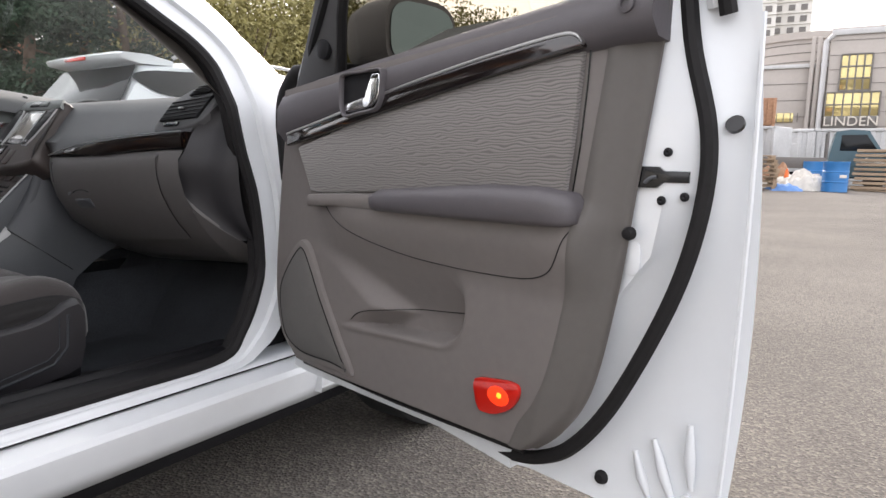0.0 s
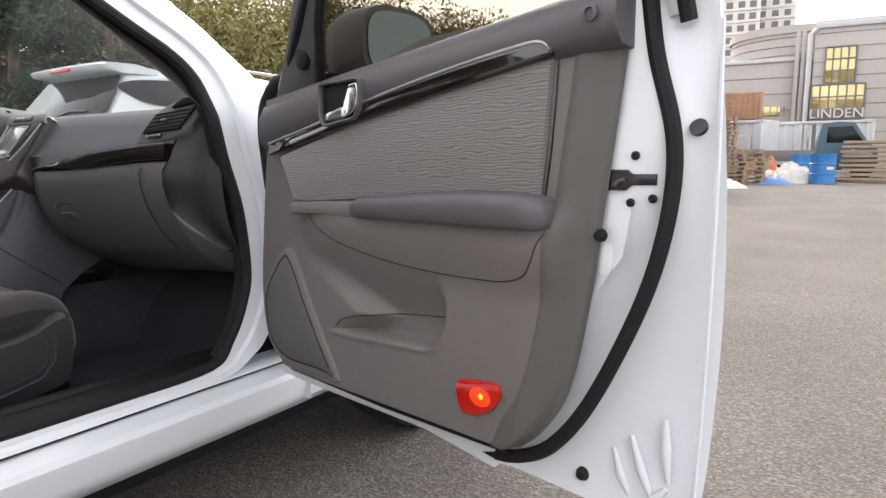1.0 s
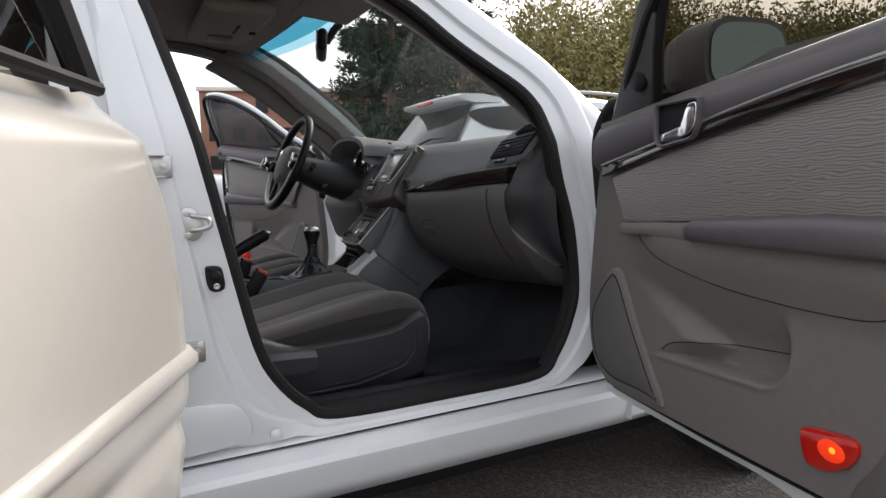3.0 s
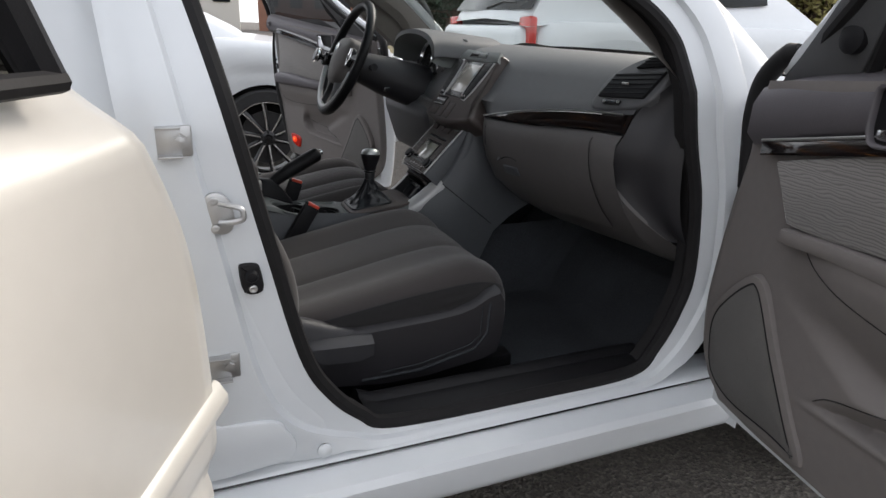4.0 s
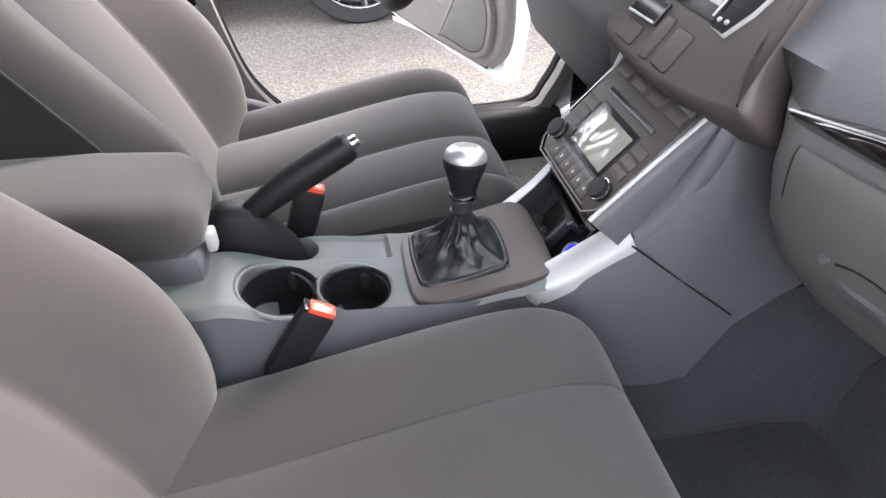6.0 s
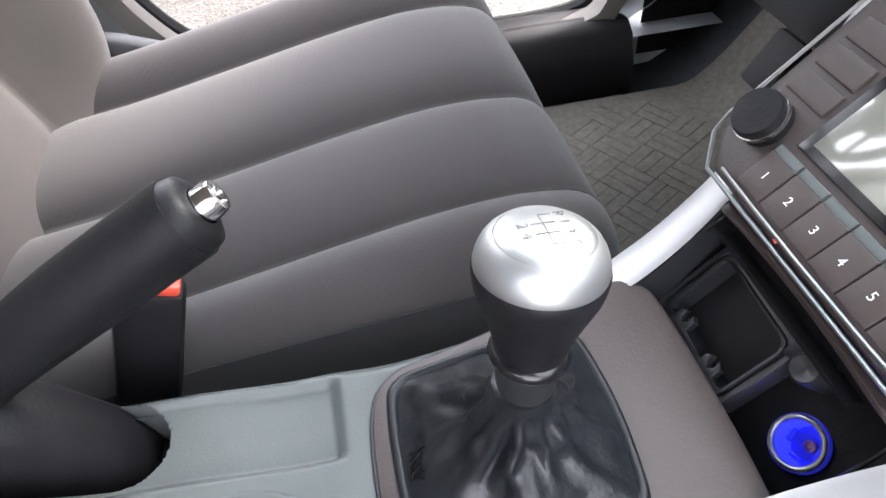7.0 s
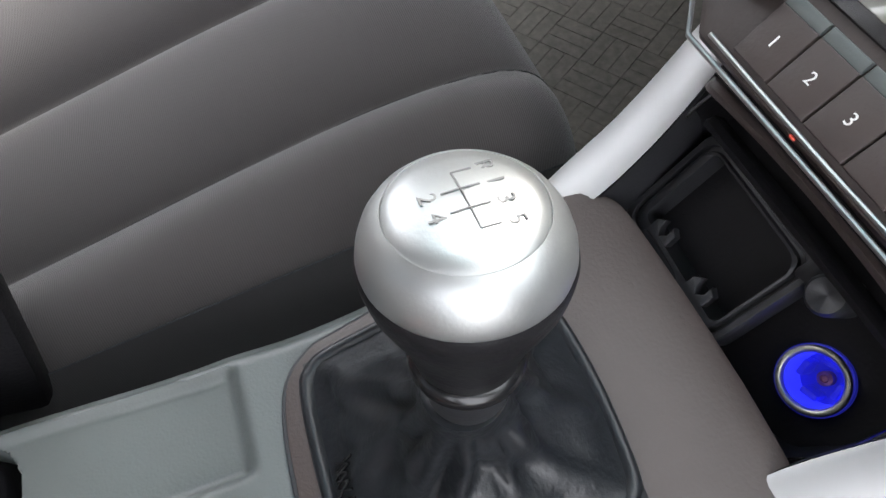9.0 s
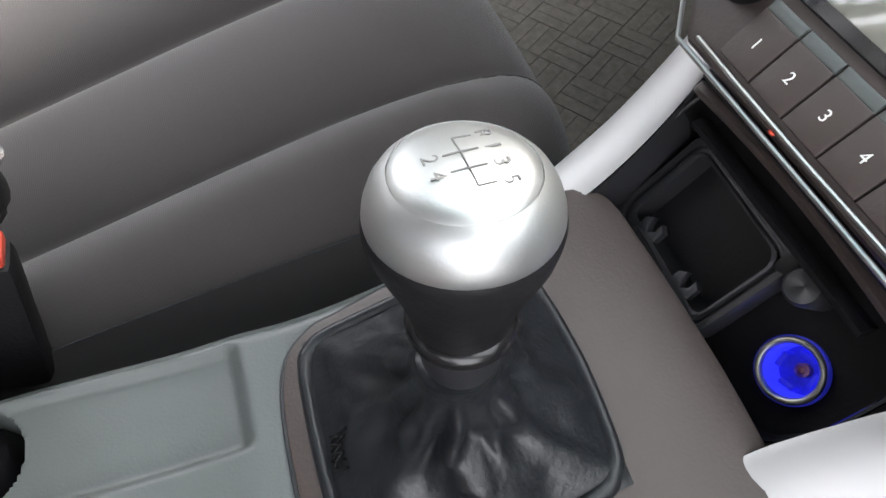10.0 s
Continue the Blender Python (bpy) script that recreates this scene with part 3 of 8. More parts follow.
for s in (1, -1):
    rw = Matrix.Translation((s * 0.79, -2.12, 0.32)) @ Matrix.Rotation(s * math.pi / 2, 4, "Y")
    part("wheel_arch", lathe([(0.37, 0.03), (0.37, 0.085), (0.33, 0.09), (0.33, 0.03)], 40, m=rw), M_RUBBER, car, "black wheel arch")
    part("tyre", lathe([(0.20, -0.09), (0.30, -0.10), (0.32, -0.08), (0.32, 0.085), (0.30, 0.105), (0.20, 0.095)], 40, m=rw), M_TYRE, car, "black tyre")
    part("rim", lathe([(0.205, 0.08), (0.20, 0.095), (0.12, 0.07), (0.05, 0.085), (0.0, 0.085)], 30, m=rw), M_SILVER, car, "silver wheel rim")
part("underside", box((0, -1.15, 0.195), (1.46, 3.9, 0.07), 0.01), M_DARK, car)
# striker, door switch and rear hinges on the middle pillar
for s in (1, -1):
    oval = [(0.020 * math.cos(q), 0.030 * math.copysign(abs(math.sin(q)) ** 0.8, math.sin(q))) for q in [math.pi * k / 12 for k in range(24)]]
    st = part("striker_plate", plate(oval, lambda a, b, h, s=s: Vector((s * (0.800 + h), -0.943 + a - 0.12 * b, 0.803 + b)), 0.005, 0.002, smooth_line=False), M_STEEL, car, "zinc striker plate")
    part("striker_loop", tube(spline([(s * 0.806, -0.942, 0.818), (s * 0.812, -0.930, 0.816), (s * 0.818, -0.916, 0.813), (s * 0.819, -0.912, 0.806), (s * 0.819, -0.914, 0.797), (s * 0.815, -0.930, 0.793), (s * 0.806, -0.942, 0.791)], 4), 0.0042, 8), M_STEEL, st, "zinc striker loop")
    for b in (0.019, -0.020):
        part("striker_screw", lathe([(0.006, 0), (0.006, 0.002), (0.003, 0.003), (0, 0.002)], 12, m=Matrix.Translation((s * 0.808, -0.949, 0.803 + b)) @ Matrix.Rotation(s * math.pi / 2, 4, "Y")), M_STEEL, st)
    sw = part("door_switch", plate([(-0.013, -0.020), (-0.015, 0.018), (-0.008, 0.024), (0.010, 0.022), (0.015, 0.012), (0.013, -0.020)], lambda a, b, h, s=s: Vector((s * (0.783 + h), -0.906 + a - 0.10 * b, 0.700 + b)), 0.020, 0.006, n=3), M_RUBBER, car, "black rubber door lamp switch")
    part("switch_button", lathe([(0.0095, 0), (0.0095, 0.006), (0.007, 0.010), (0, 0.011)], 16, m=Matrix.Translation((s * 0.801, -0.906, 0.707)) @ Matrix.Rotation(s * math.pi / 2, 4, "Y")), M_DARK, sw)
    part("switch_screw", lathe([(0.006, 0), (0.006, 0.004), (0.004, 0.005), (0, 0.004)], 12, m=Matrix.Translation((s * 0.802, -0.905, 0.687)) @ Matrix.Rotation(s * math.pi / 2, 4, "Y")), M_STEEL, sw)
    for z, y in ((0.572, -0.950), (0.905, -0.985)):
        h = part("rear_hinge", box((s * 0.806, y - 0.004, z), (0.010, 0.044, 0.040), 0.003), M_STEEL, car, "zinc hinge of the rear door")
        for dz in (0.0185, -0.0185):
            part("hinge_ear", box((s * 0.817, y - 0.010, z + dz), (0.016, 0.030, 0.003), 0.001), M_STEEL, h)
        part("hinge_bolt", lathe([(0.011, 0), (0.011, 0.002), (0.0075, 0.002), (0.0075, 0.007), (0, 0.008)], 6, m=Matrix.Translation((s * 0.810, y + 0.003, z)) @ Matrix.Rotation(s * math.pi / 2, 4, "Y")), M_STEEL, h, "zinc hinge bolt")

# rear-view mirror
MT = Matrix.Translation((0.0, -0.445, 1.302)) @ Matrix.Rotation(radians(-17), 4, "Z") @ Matrix.Rotation(radians(-6), 4, "X")
mir = part("rear_mirror", box((0, 0.008, 0), (0.22, 0.030, 0.066), 0.014, m=Matrix.Identity(4), seg=3), M_DARK, car, "black rear-view mirror")
mir.matrix_local = MT
part("mirror_stem", tube([(0.0, 0.02, 0.01), (0.0, 0.04, 0.05), (0.0, 0.06, 0.075)], 0.012, 8), M_DARK, mir)
part("mirror_glass", box((0, -0.0085, 0), (0.205, 0.004, 0.054), 0.0015), M_CHROME, mir, "mirror glass")

# ---- doors ----


def front_door(s, m, label):
    """A front door in its own frame: u from the hinge to the latch, v outwards, z up; s mirrors it."""
    d = part("front_door", box((s * 0.35, 0.062, 0.60), (0.5, 0.02, 0.4), 0.005), M_WHITE, None)
    d.parent, d.matrix_local, d["label"] = car, m, label
    P = lambda u, v, z: Vector((s * u, v, z))
    # outer skin, bulging, with its folded rear edge and the sloping rear face
    def section(z):
        k = (z - 0.27) / 0.78
        out = 0.105 + 0.05 * math.sin(math.pi * min(1, 0.12 + k * 0.8)) - 0.02
        e = 0.948 + 0.012 * math.sin(math.pi * k)
        seal = 0.60 + 0.31 * smoothstep(0.30, 0.90, z) if z < 0.9 else 0.91 - 0.03 * (z - 0.9) / 0.17
        if s < 0:
            e = min(e, seal + 0.05)
        return [(-0.13, 0.035), (-0.14, out - 0.03), (-0.12, out), (0.3, out + 0.012), (0.6 if s < 0 else 0.7, out + 0.008), (e - 0.03, out), (e, out - 0.012), (e + 0.004, out - 0.022), (e - 0.012, out - 0.026), (min(e - 0.02, seal + 0.02), 0.062), (seal, 0.05), (min(seal, 0.86), 0.03), (0.40, 0.045), (-0.06, 0.03)]
    def trimmed(u, z):
        if z > 0.92:
            return 0.92 + (z - 0.92) * (0.27 + 0.73 * smoothstep(-0.14, 0.42, u))
        return z + (0.045 - 0.025 * smoothstep(0.5, 0.75, u)) * smoothstep(0.42, 0.27, z)
    zs = [0.27, 0.275, 0.30, 0.34, 0.40, 0.47, 0.55, 0.63, 0.72, 0.82, 0.92, 1.0, 1.06, 1.09]
    part("door_shell", rings(bmesh.new(), [[P(u, v, trimmed(u, z)) for u, v in section(z)] for z in zs]), M_WHITE, d, "white painted door shell", smooth=50)
    # pressed ribs and folds low on the rear edge
    if s > 0:
        for a, b in (((0.815, 0.40), (0.845, 0.325)), ((0.845, 0.43), (0.885, 0.33)), ((0.90, 0.47), (0.908, 0.37)), ((0.875, 0.315), (0.905, 0.36))):
            part("pressed_rib", tube([P(a[0], 0.079, a[1]), P((a[0] + b[0]) / 2, 0.076, (a[1] + b[1]) / 2), P(b[0], 0.08, b[1])], [0.004, 0.009, 0.004], 10), M_WHITE, d)
        part("hem_fold", tube(spline([P(0.952, 0.083, 1.05), P(0.956, 0.083, 0.8), P(0.952, 0.083, 0.5), P(0.944, 0.083, 0.30)], 6), 0.0035, 6), M_WHITE, d)
    # inner trim panel: a sheet with relief, bounded by its outline
    left = spline([(-0.115, 1.0, 0), (-0.145, 0.86, 0), (-0.172, 0.70, 0), (-0.190, 0.53, 0), (-0.168, 0.42, 0), (-0.085, 0.348, 0)], 8)
    right = spline([(0.852, 1.075, 0), (0.845, 1.0, 0), (0.822, 0.83, 0), (0.80, 0.66, 0), (0.765, 0.50, 0), (0.715, 0.415, 0), (0.665, 0.368, 0)], 8)

    def edge(line, k):
        f = k * (len(line) - 1)
        i = min(int(f), len(line) - 2)
        return line[i].lerp(line[i + 1], f - i)

    def lip_z(u):
        return 0.488 + (u - 0.15) * 0.067

    def relief(u, z):
        h = 0.008 + 0.012 * smoothstep(0.80, 0.68, u) * smoothstep(-0.12, 0.1, u)
        h += 0.026 * smoothstep(0.63, 0.735, z) * smoothstep(0.80, 0.755, z) * smoothstep(0.02, 0.2, u) * smoothstep(0.79, 0.72, u)
        h += 0.012 * smoothstep(0.93, 1.0, z - 0.09 * u)
        # the rear border steps back twice
        ub = 0.718 + (z - 0.511) * 0.232 if z < 0.761 else 0.776 + (z - 0.761) * 0.11
        h -= 0.016 * smoothstep(ub - 0.022, ub + 0.020, u) + 0.009 * smoothstep(ub + 0.024, ub + 0.050, u)
        # scooped pocket: sharp lip, round rear corner, soft above and in front
        r = 0.070
        qa, qb = u - (0.516 - r), lip_z(u) + r - z
        inside = r - (math.hypot(qa, qb) if qa > 0 and qb > 0 else max(qa, qb))
        ul = 0.016 + (0.675 - z) * 1.92 if z > 0.543 else 0.269 - (0.543 - z) * 1.9
        hollow = smoothstep(0.0, 0.009 + 0.05 * smoothstep(0.57, 0.66, z), inside) * smoothstep(0.675, 0.535, z) * smoothstep(-0.03, 0.10, u - ul)
        h += 0.003 * bell(inside, -0.005, 0.005) * smoothstep(0.12, 0.18, u) * smoothstep(0.62, 0.58, z)
        return h - 0.046 * hollow

    def face(u, z, out=0.0):
        return P(u, 0.010 - relief(u, z) - out, z)

    def sheet(a, b):
        p, q = edge(left, b), edge(right, b)
        u = p.x + (q.x - p.x) * a
        z = p.y + (q.y - p.y) * a
        rim = smoothstep(0.0, 0.035, a) * smoothstep(1.0, 0.975, a) * smoothstep(1.0, 0.97, b)
        return P(u, 0.022 - (relief(u, z) + 0.012) * rim, z)
    part("trim_panel", grid(sheet, 230, 190), M_TRIM, d, "grey moulded plastic inner panel", smooth=70)
    # border that rolls away towards the latch, its shade put into the colour
    def border(a, b):
        p, q = edge(left, b), edge(right, b)
        wide = 0.072 - 0.030 * smoothstep(0.80, 1.0, b)
        u = q.x - 0.002 - wide * (1 - a)
        z = p.y + (q.y - p.y) * (u - p.x) / (q.x - p.x)
        return sheet((u - p.x) / (q.x - p.x), b) + P(0, -0.0015 - 0.0045 * math.sin(math.pi * min(1.0, a * 1.15)) ** 0.6, 0)
    part("panel_border", grid(border, 24, 120), M_TRIM_SHADE, d, "rolled border of the panel, its shade put into the colour", smooth=60)
    part("pad_seam", tube([face(u, z, 0.0002) for u, z in spline2([(0.748, 0.762), (0.731, 0.738), (0.717, 0.706), (0.697, 0.680), (0.660, 0.666), (0.60, 0.661), (0.49, 0.660), (0.36, 0.667), (0.22, 0.690), (0.13, 0.722), (0.085, 0.752)], False, 6)], 0.0010, 6), M_DARK, d, "dark seam under the armrest")
    part("rear_seam", tube([face(u, z, 0.0005) for u, z in ((0.748, 1.020), (0.744, 0.962), (0.737, 0.874), (0.728, 0.803))], 0.0015, 6), M_BLACK, d)
    part("pocket_seam", tube([face(u, z, 0.0003) for u, z in spline2([(0.172, 0.502), (0.20, 0.522), (0.25, 0.536), (0.346, 0.550), (0.44, 0.562), (0.50, 0.570)], False, 6)], 0.0011, 6), M_BLACK, d)
    # soft upper roll along the window
    belt = spline([(-0.10, 0.99, 0), (0.05, 1.02, 0), (0.38, 1.055, 0), (0.62, 1.08, 0), (0.85, 1.105, 0)], 6)
    roll = []
    for k, p in enumerate(belt):
        u, z = p.x, p.y
        roll.append([P(u, 0.05, z + 0.004), P(u, 0.02, z + 0.008), P(u, -0.008, z - 0.002), P(u, -0.024, z - 0.03), P(u, -0.026, z - 0.062 - 0.02 * smoothstep(0.3, 0, u)), P(u, -0.005, z - 0.085 - 0.02 * smoothstep(0.3, 0, u)), P(u, 0.05, z - 0.09)])
    part("upper_roll", rings(bmesh.new(), roll), M_PAD, d, "dark grey padded vinyl window ledge", smooth=60)
    # lacquered strip with its bright line
    upper = [(-0.055, 0.902), (0.155, 0.942), (0.292, 0.972), (0.43, 0.997), (0.577, 1.020), (0.699, 1.035), (0.732, 1.033), (0.746, 1.020)]
    lower = [(0.745, 1.014), (0.649, 0.999), (0.50, 0.974), (0.292, 0.938), (0.152, 0.911), (-0.055, 0.874)]
    part("wood_strip", plate([(u, z) for u, z in spline2(upper[:-1], False) + [(0.745, 1.018)] + spline2(lower, False)], lambda a, b, h: P(a, -0.013 - h, b), 0.014, 0.004, 0.002, smooth_line=False), M_WOOD, d, "dark lacquered wood-look strip")
    # chrome line; the band also paints in the pale reflection on the gloss
    fine = spline2(upper, False, 5)
    part("chrome_band", rings(bmesh.new(), [[P(u, -0.020, z + 0.002), P(u, -0.0275, z + 0.0018), P(u, -0.0288, z - 0.0003), P(u, -0.0282, z - 0.0035), P(u, -0.022, z - 0.004)] for u, z in fine]), M_BAND_SATIN, d, "satin chrome line widened to paint in a pale reflection", smooth=60)
    # cloth insert with a wave pattern
    cloth = [(-0.012, 0.872), (0.045, 0.775), (0.10, 0.772), (0.234, 0.782), (0.521, 0.80), (0.727, 0.806), (0.733, 0.90), (0.74, 1.010), (0.55, 0.984), (0.22, 0.928)]
    part("cloth_insert", plate(cloth, lambda a, b, h: P(a, -0.004 - 0.013 * smoothstep(0.96, 0.80, b) - h, b), 0.012, 0.006, smooth_line=False), M_FABRIC, d, "grey cloth insert with a woven wave pattern")
    # arm rest: a thin ledge and a padded rest
    part("ledge", plate([(0.045, 0.742), (0.048, 0.768), (0.15, 0.776), (0.30, 0.782), (0.30, 0.748), (0.15, 0.748)], lambda a, b, h: P(a, -0.01 - h, b), 0.030, 0.008, smooth_line=False), M_TRIM, d)
    arm = []
    for u, zt, zb, out in ((0.272, 0.770, 0.760, 0.020), (0.277, 0.782, 0.752, 0.045), (0.30, 0.790, 0.750, 0.055), (0.43, 0.800, 0.752, 0.062), (0.58, 0.812, 0.754, 0.066), (0.70, 0.813, 0.756, 0.064), (0.738, 0.806, 0.757, 0.056), (0.750, 0.795, 0.762, 0.03)):
        arm.append([P(u, 0.0, zt), P(u, -out * 0.6, zt + 0.001), P(u, -out * 0.92, zt - 0.006), P(u, -out, (zt + zb) / 2 + 0.006), P(u, -out * 0.97, zb + 0.008), P(u, -out * 0.85, zb), P(u, 0.0, zb)])
    part("armrest", rings(bmesh.new(), arm), M_PAD, d, "dark padded armrest", smooth=60)
    # loudspeaker grille
    spk = [(-0.022, 0.655), (-0.071, 0.612), (-0.118, 0.545), (-0.122, 0.477), (-0.095, 0.405), (-0.02, 0.372), (0.10, 0.374), (0.185, 0.378), (0.140, 0.452), (0.082, 0.540), (0.034, 0.622), (0.008, 0.652)]
    loop_ = spline2(spk, True, 4)
    part("speaker_frame", plate(loop_, lambda a, b, h: P(a, 0.004 - h, b), 0.024, 0.008, smooth_line=False), M_TRIM, d, "raised edge round the loudspeaker")
    grille = [(p.x, p.y) for p in offset_loop(loop_, 0.018)]
    part("grille_groove", tube([P(a, -0.0195, b) for a, b in grille], 0.0022, 6, closed=True), M_DARK, d)
    part("speaker_grille", plate(grille, lambda a, b, h: P(a, -0.013 - h, b), 0.008, 0.003, 0.004, smooth_line=False), M_SPEAKER, d, "grey perforated loudspeaker grille")
    # release handle in its bezel
    bez = spline2([(0.171, 0.950), (0.169, 0.980), (0.171, 1.012), (0.187, 1.020), (0.24, 1.020), (0.296, 1.021), (0.308, 1.010), (0.306, 0.985), (0.303, 0.961), (0.285, 0.942), (0.24, 0.936), (0.187, 0.931)], True, 4)
    ib = [(p.x, p.y) for p in offset_loop(bez, 0.006)]
    part("handle_bezel", rings(bmesh.new(), [[P(a, v, b) for a, b in lp] for lp, v in ((bez, -0.012), (bez, -0.036), ([(p.x, p.y) for p in offset_loop(bez, 0.002)], -0.0395), ([(p.x, p.y) for p in offset_loop(bez, 0.004)], -0.0395), (ib, -0.037), (ib, -0.0285))], cap0=False, cap1=False), M_PAD, d, "grey handle bezel", smooth=60)
    part("handle_recess", plate([(p.x, p.y) for p in offset_loop(bez, 0.0055)], lambda a, b, h: P(a, -0.0265 - h, b), 0.002, 0.0005, smooth_line=False), M_DARK, d, "dark handle recess")
    lev = [(0.273, 1.008), (0.286, 1.011), (0.298, 1.009), (0.300, 0.990), (0.296, 0.970), (0.284, 0.957), (0.262, 0.949), (0.225, 0.944), (0.190, 0.943), (0.184, 0.951), (0.188, 0.958), (0.205, 0.953), (0.232, 0.952), (0.256, 0.957), (0.268, 0.968), (0.273, 0.988)]
    part("release_lever", plate(lev, lambda a, b, h: P(a, -0.0285 - 0.004 * smoothstep(0.24, 0.28, a) - h, b), 0.005, 0.002, 0.001, n=3), M_CHROME, d, "chrome door release lever", smooth=60)
    # red courtesy reflector
    ref = [(0.549, 0.471), (0.595, 0.481), (0.628, 0.485), (0.646, 0.481), (0.647, 0.462), (0.630, 0.437), (0.60, 0.420), (0.572, 0.415), (0.558, 0.419), (0.549, 0.440)]
    part("reflector_rim", plate([(p.x, p.y) for p in offset_loop(ref, -0.0012)], lambda a, b, h: P(a, -0.004 - h, b), 0.007, 0.002, smooth_line=False), M_DARK, d)
    part("reflector", plate(ref, lambda a, b, h: P(a, -0.008 - h, b), 0.010, 0.003, 0.002, n=3), M_LENS, d, "red courtesy lamp lens")
    part("lamp_halo", plate([(0.606 + 0.024 * math.cos(q), 0.455 + 0.017 * math.sin(q)) for q in [math.pi * k / 8 for k in range(16)]], lambda a, b, h: P(a, -0.0190 - h, b), 0.0016, 0.0008, smooth_line=False), M_BULB_HALO, d, "lit part of the lens")
    part("lamp_bulb", plate([(0.609 + 0.0055 * math.cos(q), 0.457 + 0.0050 * math.sin(q)) for q in [math.pi * k / 8 for k in range(16)]], lambda a, b, h: P(a, -0.0200 - h, b), 0.0016, 0.0008, smooth_line=False), M_BULB, d, "glowing amber bulb")
    # fittings on the rear face
    slant = lambda u: 0.026 + max(0.0, u - 0.855) * 0.53
    part("latch_opening", plate([(0.816, 0.818), (0.818, 0.848), (0.848, 0.848), (0.856, 0.842), (0.886, 0.842), (0.886, 0.826), (0.856, 0.826), (0.846, 0.818)], lambda a, b, h: P(a, slant(a) + 0.006 - h, b), 0.008, 0.001, smooth_line=False), M_BLACK, d, "black latch opening")
    part("latch_claw", tube([P(0.832, 0.018, 0.825), P(0.840, 0.018, 0.832), P(0.848, 0.020, 0.834)], 0.003, 6), M_SIDE, d)
    for u, z in ((0.855, 0.801), (0.882, 0.807), (0.859, 0.868)):
        part("latch_screw", lathe([(0.0065, 0), (0.0065, 0.003), (0.003, 0.005), (0, 0.003)], 12, m=Matrix.Translation(P(u, slant(u) + 0.002, z)) @ Matrix.Rotation(radians(90), 4, "X")), M_DARK, d, "dark screw")
    part("door_buffer", lathe([(0.010, 0), (0.010, 0.006), (0.007, 0.013), (0, 0.014)], 14, m=Matrix.Translation(P(0.817, 0.014, 0.752)) @ Matrix.Rotation(radians(90), 4, "X")), M_RUBBER, d, "black rubber buffer")
    if s > 0:
        part("door_buffer", lathe([(0.012, 0), (0.012, 0.006), (0.008, 0.014), (0, 0.015)], 14, m=Matrix.Translation(P(0.762, 0.075, 0.338)) @ Matrix.Rotation(radians(90), 4, "X")), M_RUBBER, d, "black rubber buffer")
    if s > 0:
        part("drain_hole", lathe([(0.0125, -0.002), (0.0125, 0.004), (0, 0.004)], 18, m=Matrix.Translation(P(0.936, 0.060, 0.905)) @ Matrix.Rotation(radians(62), 4, "X")), M_BLACK, d, "dark round hole")
    part("pressed_dent", plate([(0.80, 0.70), (0.803, 0.735), (0.825, 0.735), (0.828, 0.70), (0.815, 0.688)], lambda a, b, h: P(a, slant(a) + 0.0035 - h, b), 0.003, 0.0025, n=3), M_WHITE, d)
    # the black seal round the door's inside
    seal = spline([P(0.850, -0.005, 1.30), P(0.862, 0.018, 1.18), P(0.868, 0.035, 1.09), P(0.880, 0.04, 1.004), P(0.906, 0.046, 0.90), P(0.907, 0.048, 0.81), P(0.886, 0.046, 0.702), P(0.845, 0.043, 0.592), P(0.783, 0.038, 0.466), P(0.718, 0.036, 0.383), P(0.655, 0.036, 0.345), P(0.60, 0.040, 0.330), P(0.54, 0.050, 0.322)], 6)
    part("door_seal", tube(seal, 0.0125, 8, flat=1.0), M_RUBBER, d, "black rubber door seal")
    part("front_seal", tube(spline([P(-0.140, 0.030, 0.78), P(-0.156, 0.030, 0.875), P(-0.164, 0.030, 0.934), P(-0.154, 0.030, 0.992), P(-0.122, 0.032, 1.032), P(-0.080, 0.034, 1.060)], 5), [0.006] + [0.019] * 23 + [0.012, 0.008], 10), M_RUBBER, d, "black seal on the door's front edge", smooth=60)
    part("door_edge_trim", tube([P(-0.06, 0.02, 0.345), P(0.3, 0.018, 0.346), P(0.64, 0.016, 0.358)], 0.006, 6), M_DARK, d)
    # window frame, sail panel and tweeter, glass
    top = [P(-0.11, 0.05, 1.02), P(-0.02, 0.015, 1.075), P(0.085, -0.028, 1.14), P(0.19, -0.062, 1.215), P(0.34, -0.09, 1.30), P(0.52, -0.105, 1.365), P(0.70, -0.105, 1.40), P(0.82, -0.085, 1.385), P(0.875, -0.02, 1.25), P(0.89, 0.03, 1.15), P(0.90, 0.06, 1.06)]
    fr = spline(top, 6)
    part("window_frame", tube(fr, 0.014, 8), M_WHITE, d, "white painted window frame")
    part("frame_seal", tube([p + Vector((s * 0.02, -0.012, -0.014)) for p in fr], 0.012, 8), M_RUBBER, d, "black window seal")
    sail = [(-0.088, 1.0), (0.04, 1.10), (0.12, 1.165), (0.175, 1.212), (0.215, 1.235), (0.215, 1.185), (0.185, 1.135), (0.09, 1.02)]
    part("sail_panel", plate(sail, lambda a, b, h: P(a, 0.032 - 0.50 * max(0, b - 1.0) - h, b), 0.014, 0.004, smooth_line=False), M_DASH, d, "dark plastic mirror corner panel")
    part("tweeter", lathe([(0.024, 0), (0.023, 0.010), (0.012, 0.014), (0, 0.014)], 18, m=Matrix.Translation(P(0.095, -0.018, 1.078)) @ Matrix.Rotation(radians(90), 4, "X")), M_DARK, d, "round black tweeter cover")
    part("window_channel", tube([P(0.10, 0.02, 1.02), P(0.19, -0.045, 1.13), P(0.255, -0.075, 1.245)], 0.011, 8), M_RUBBER, d)
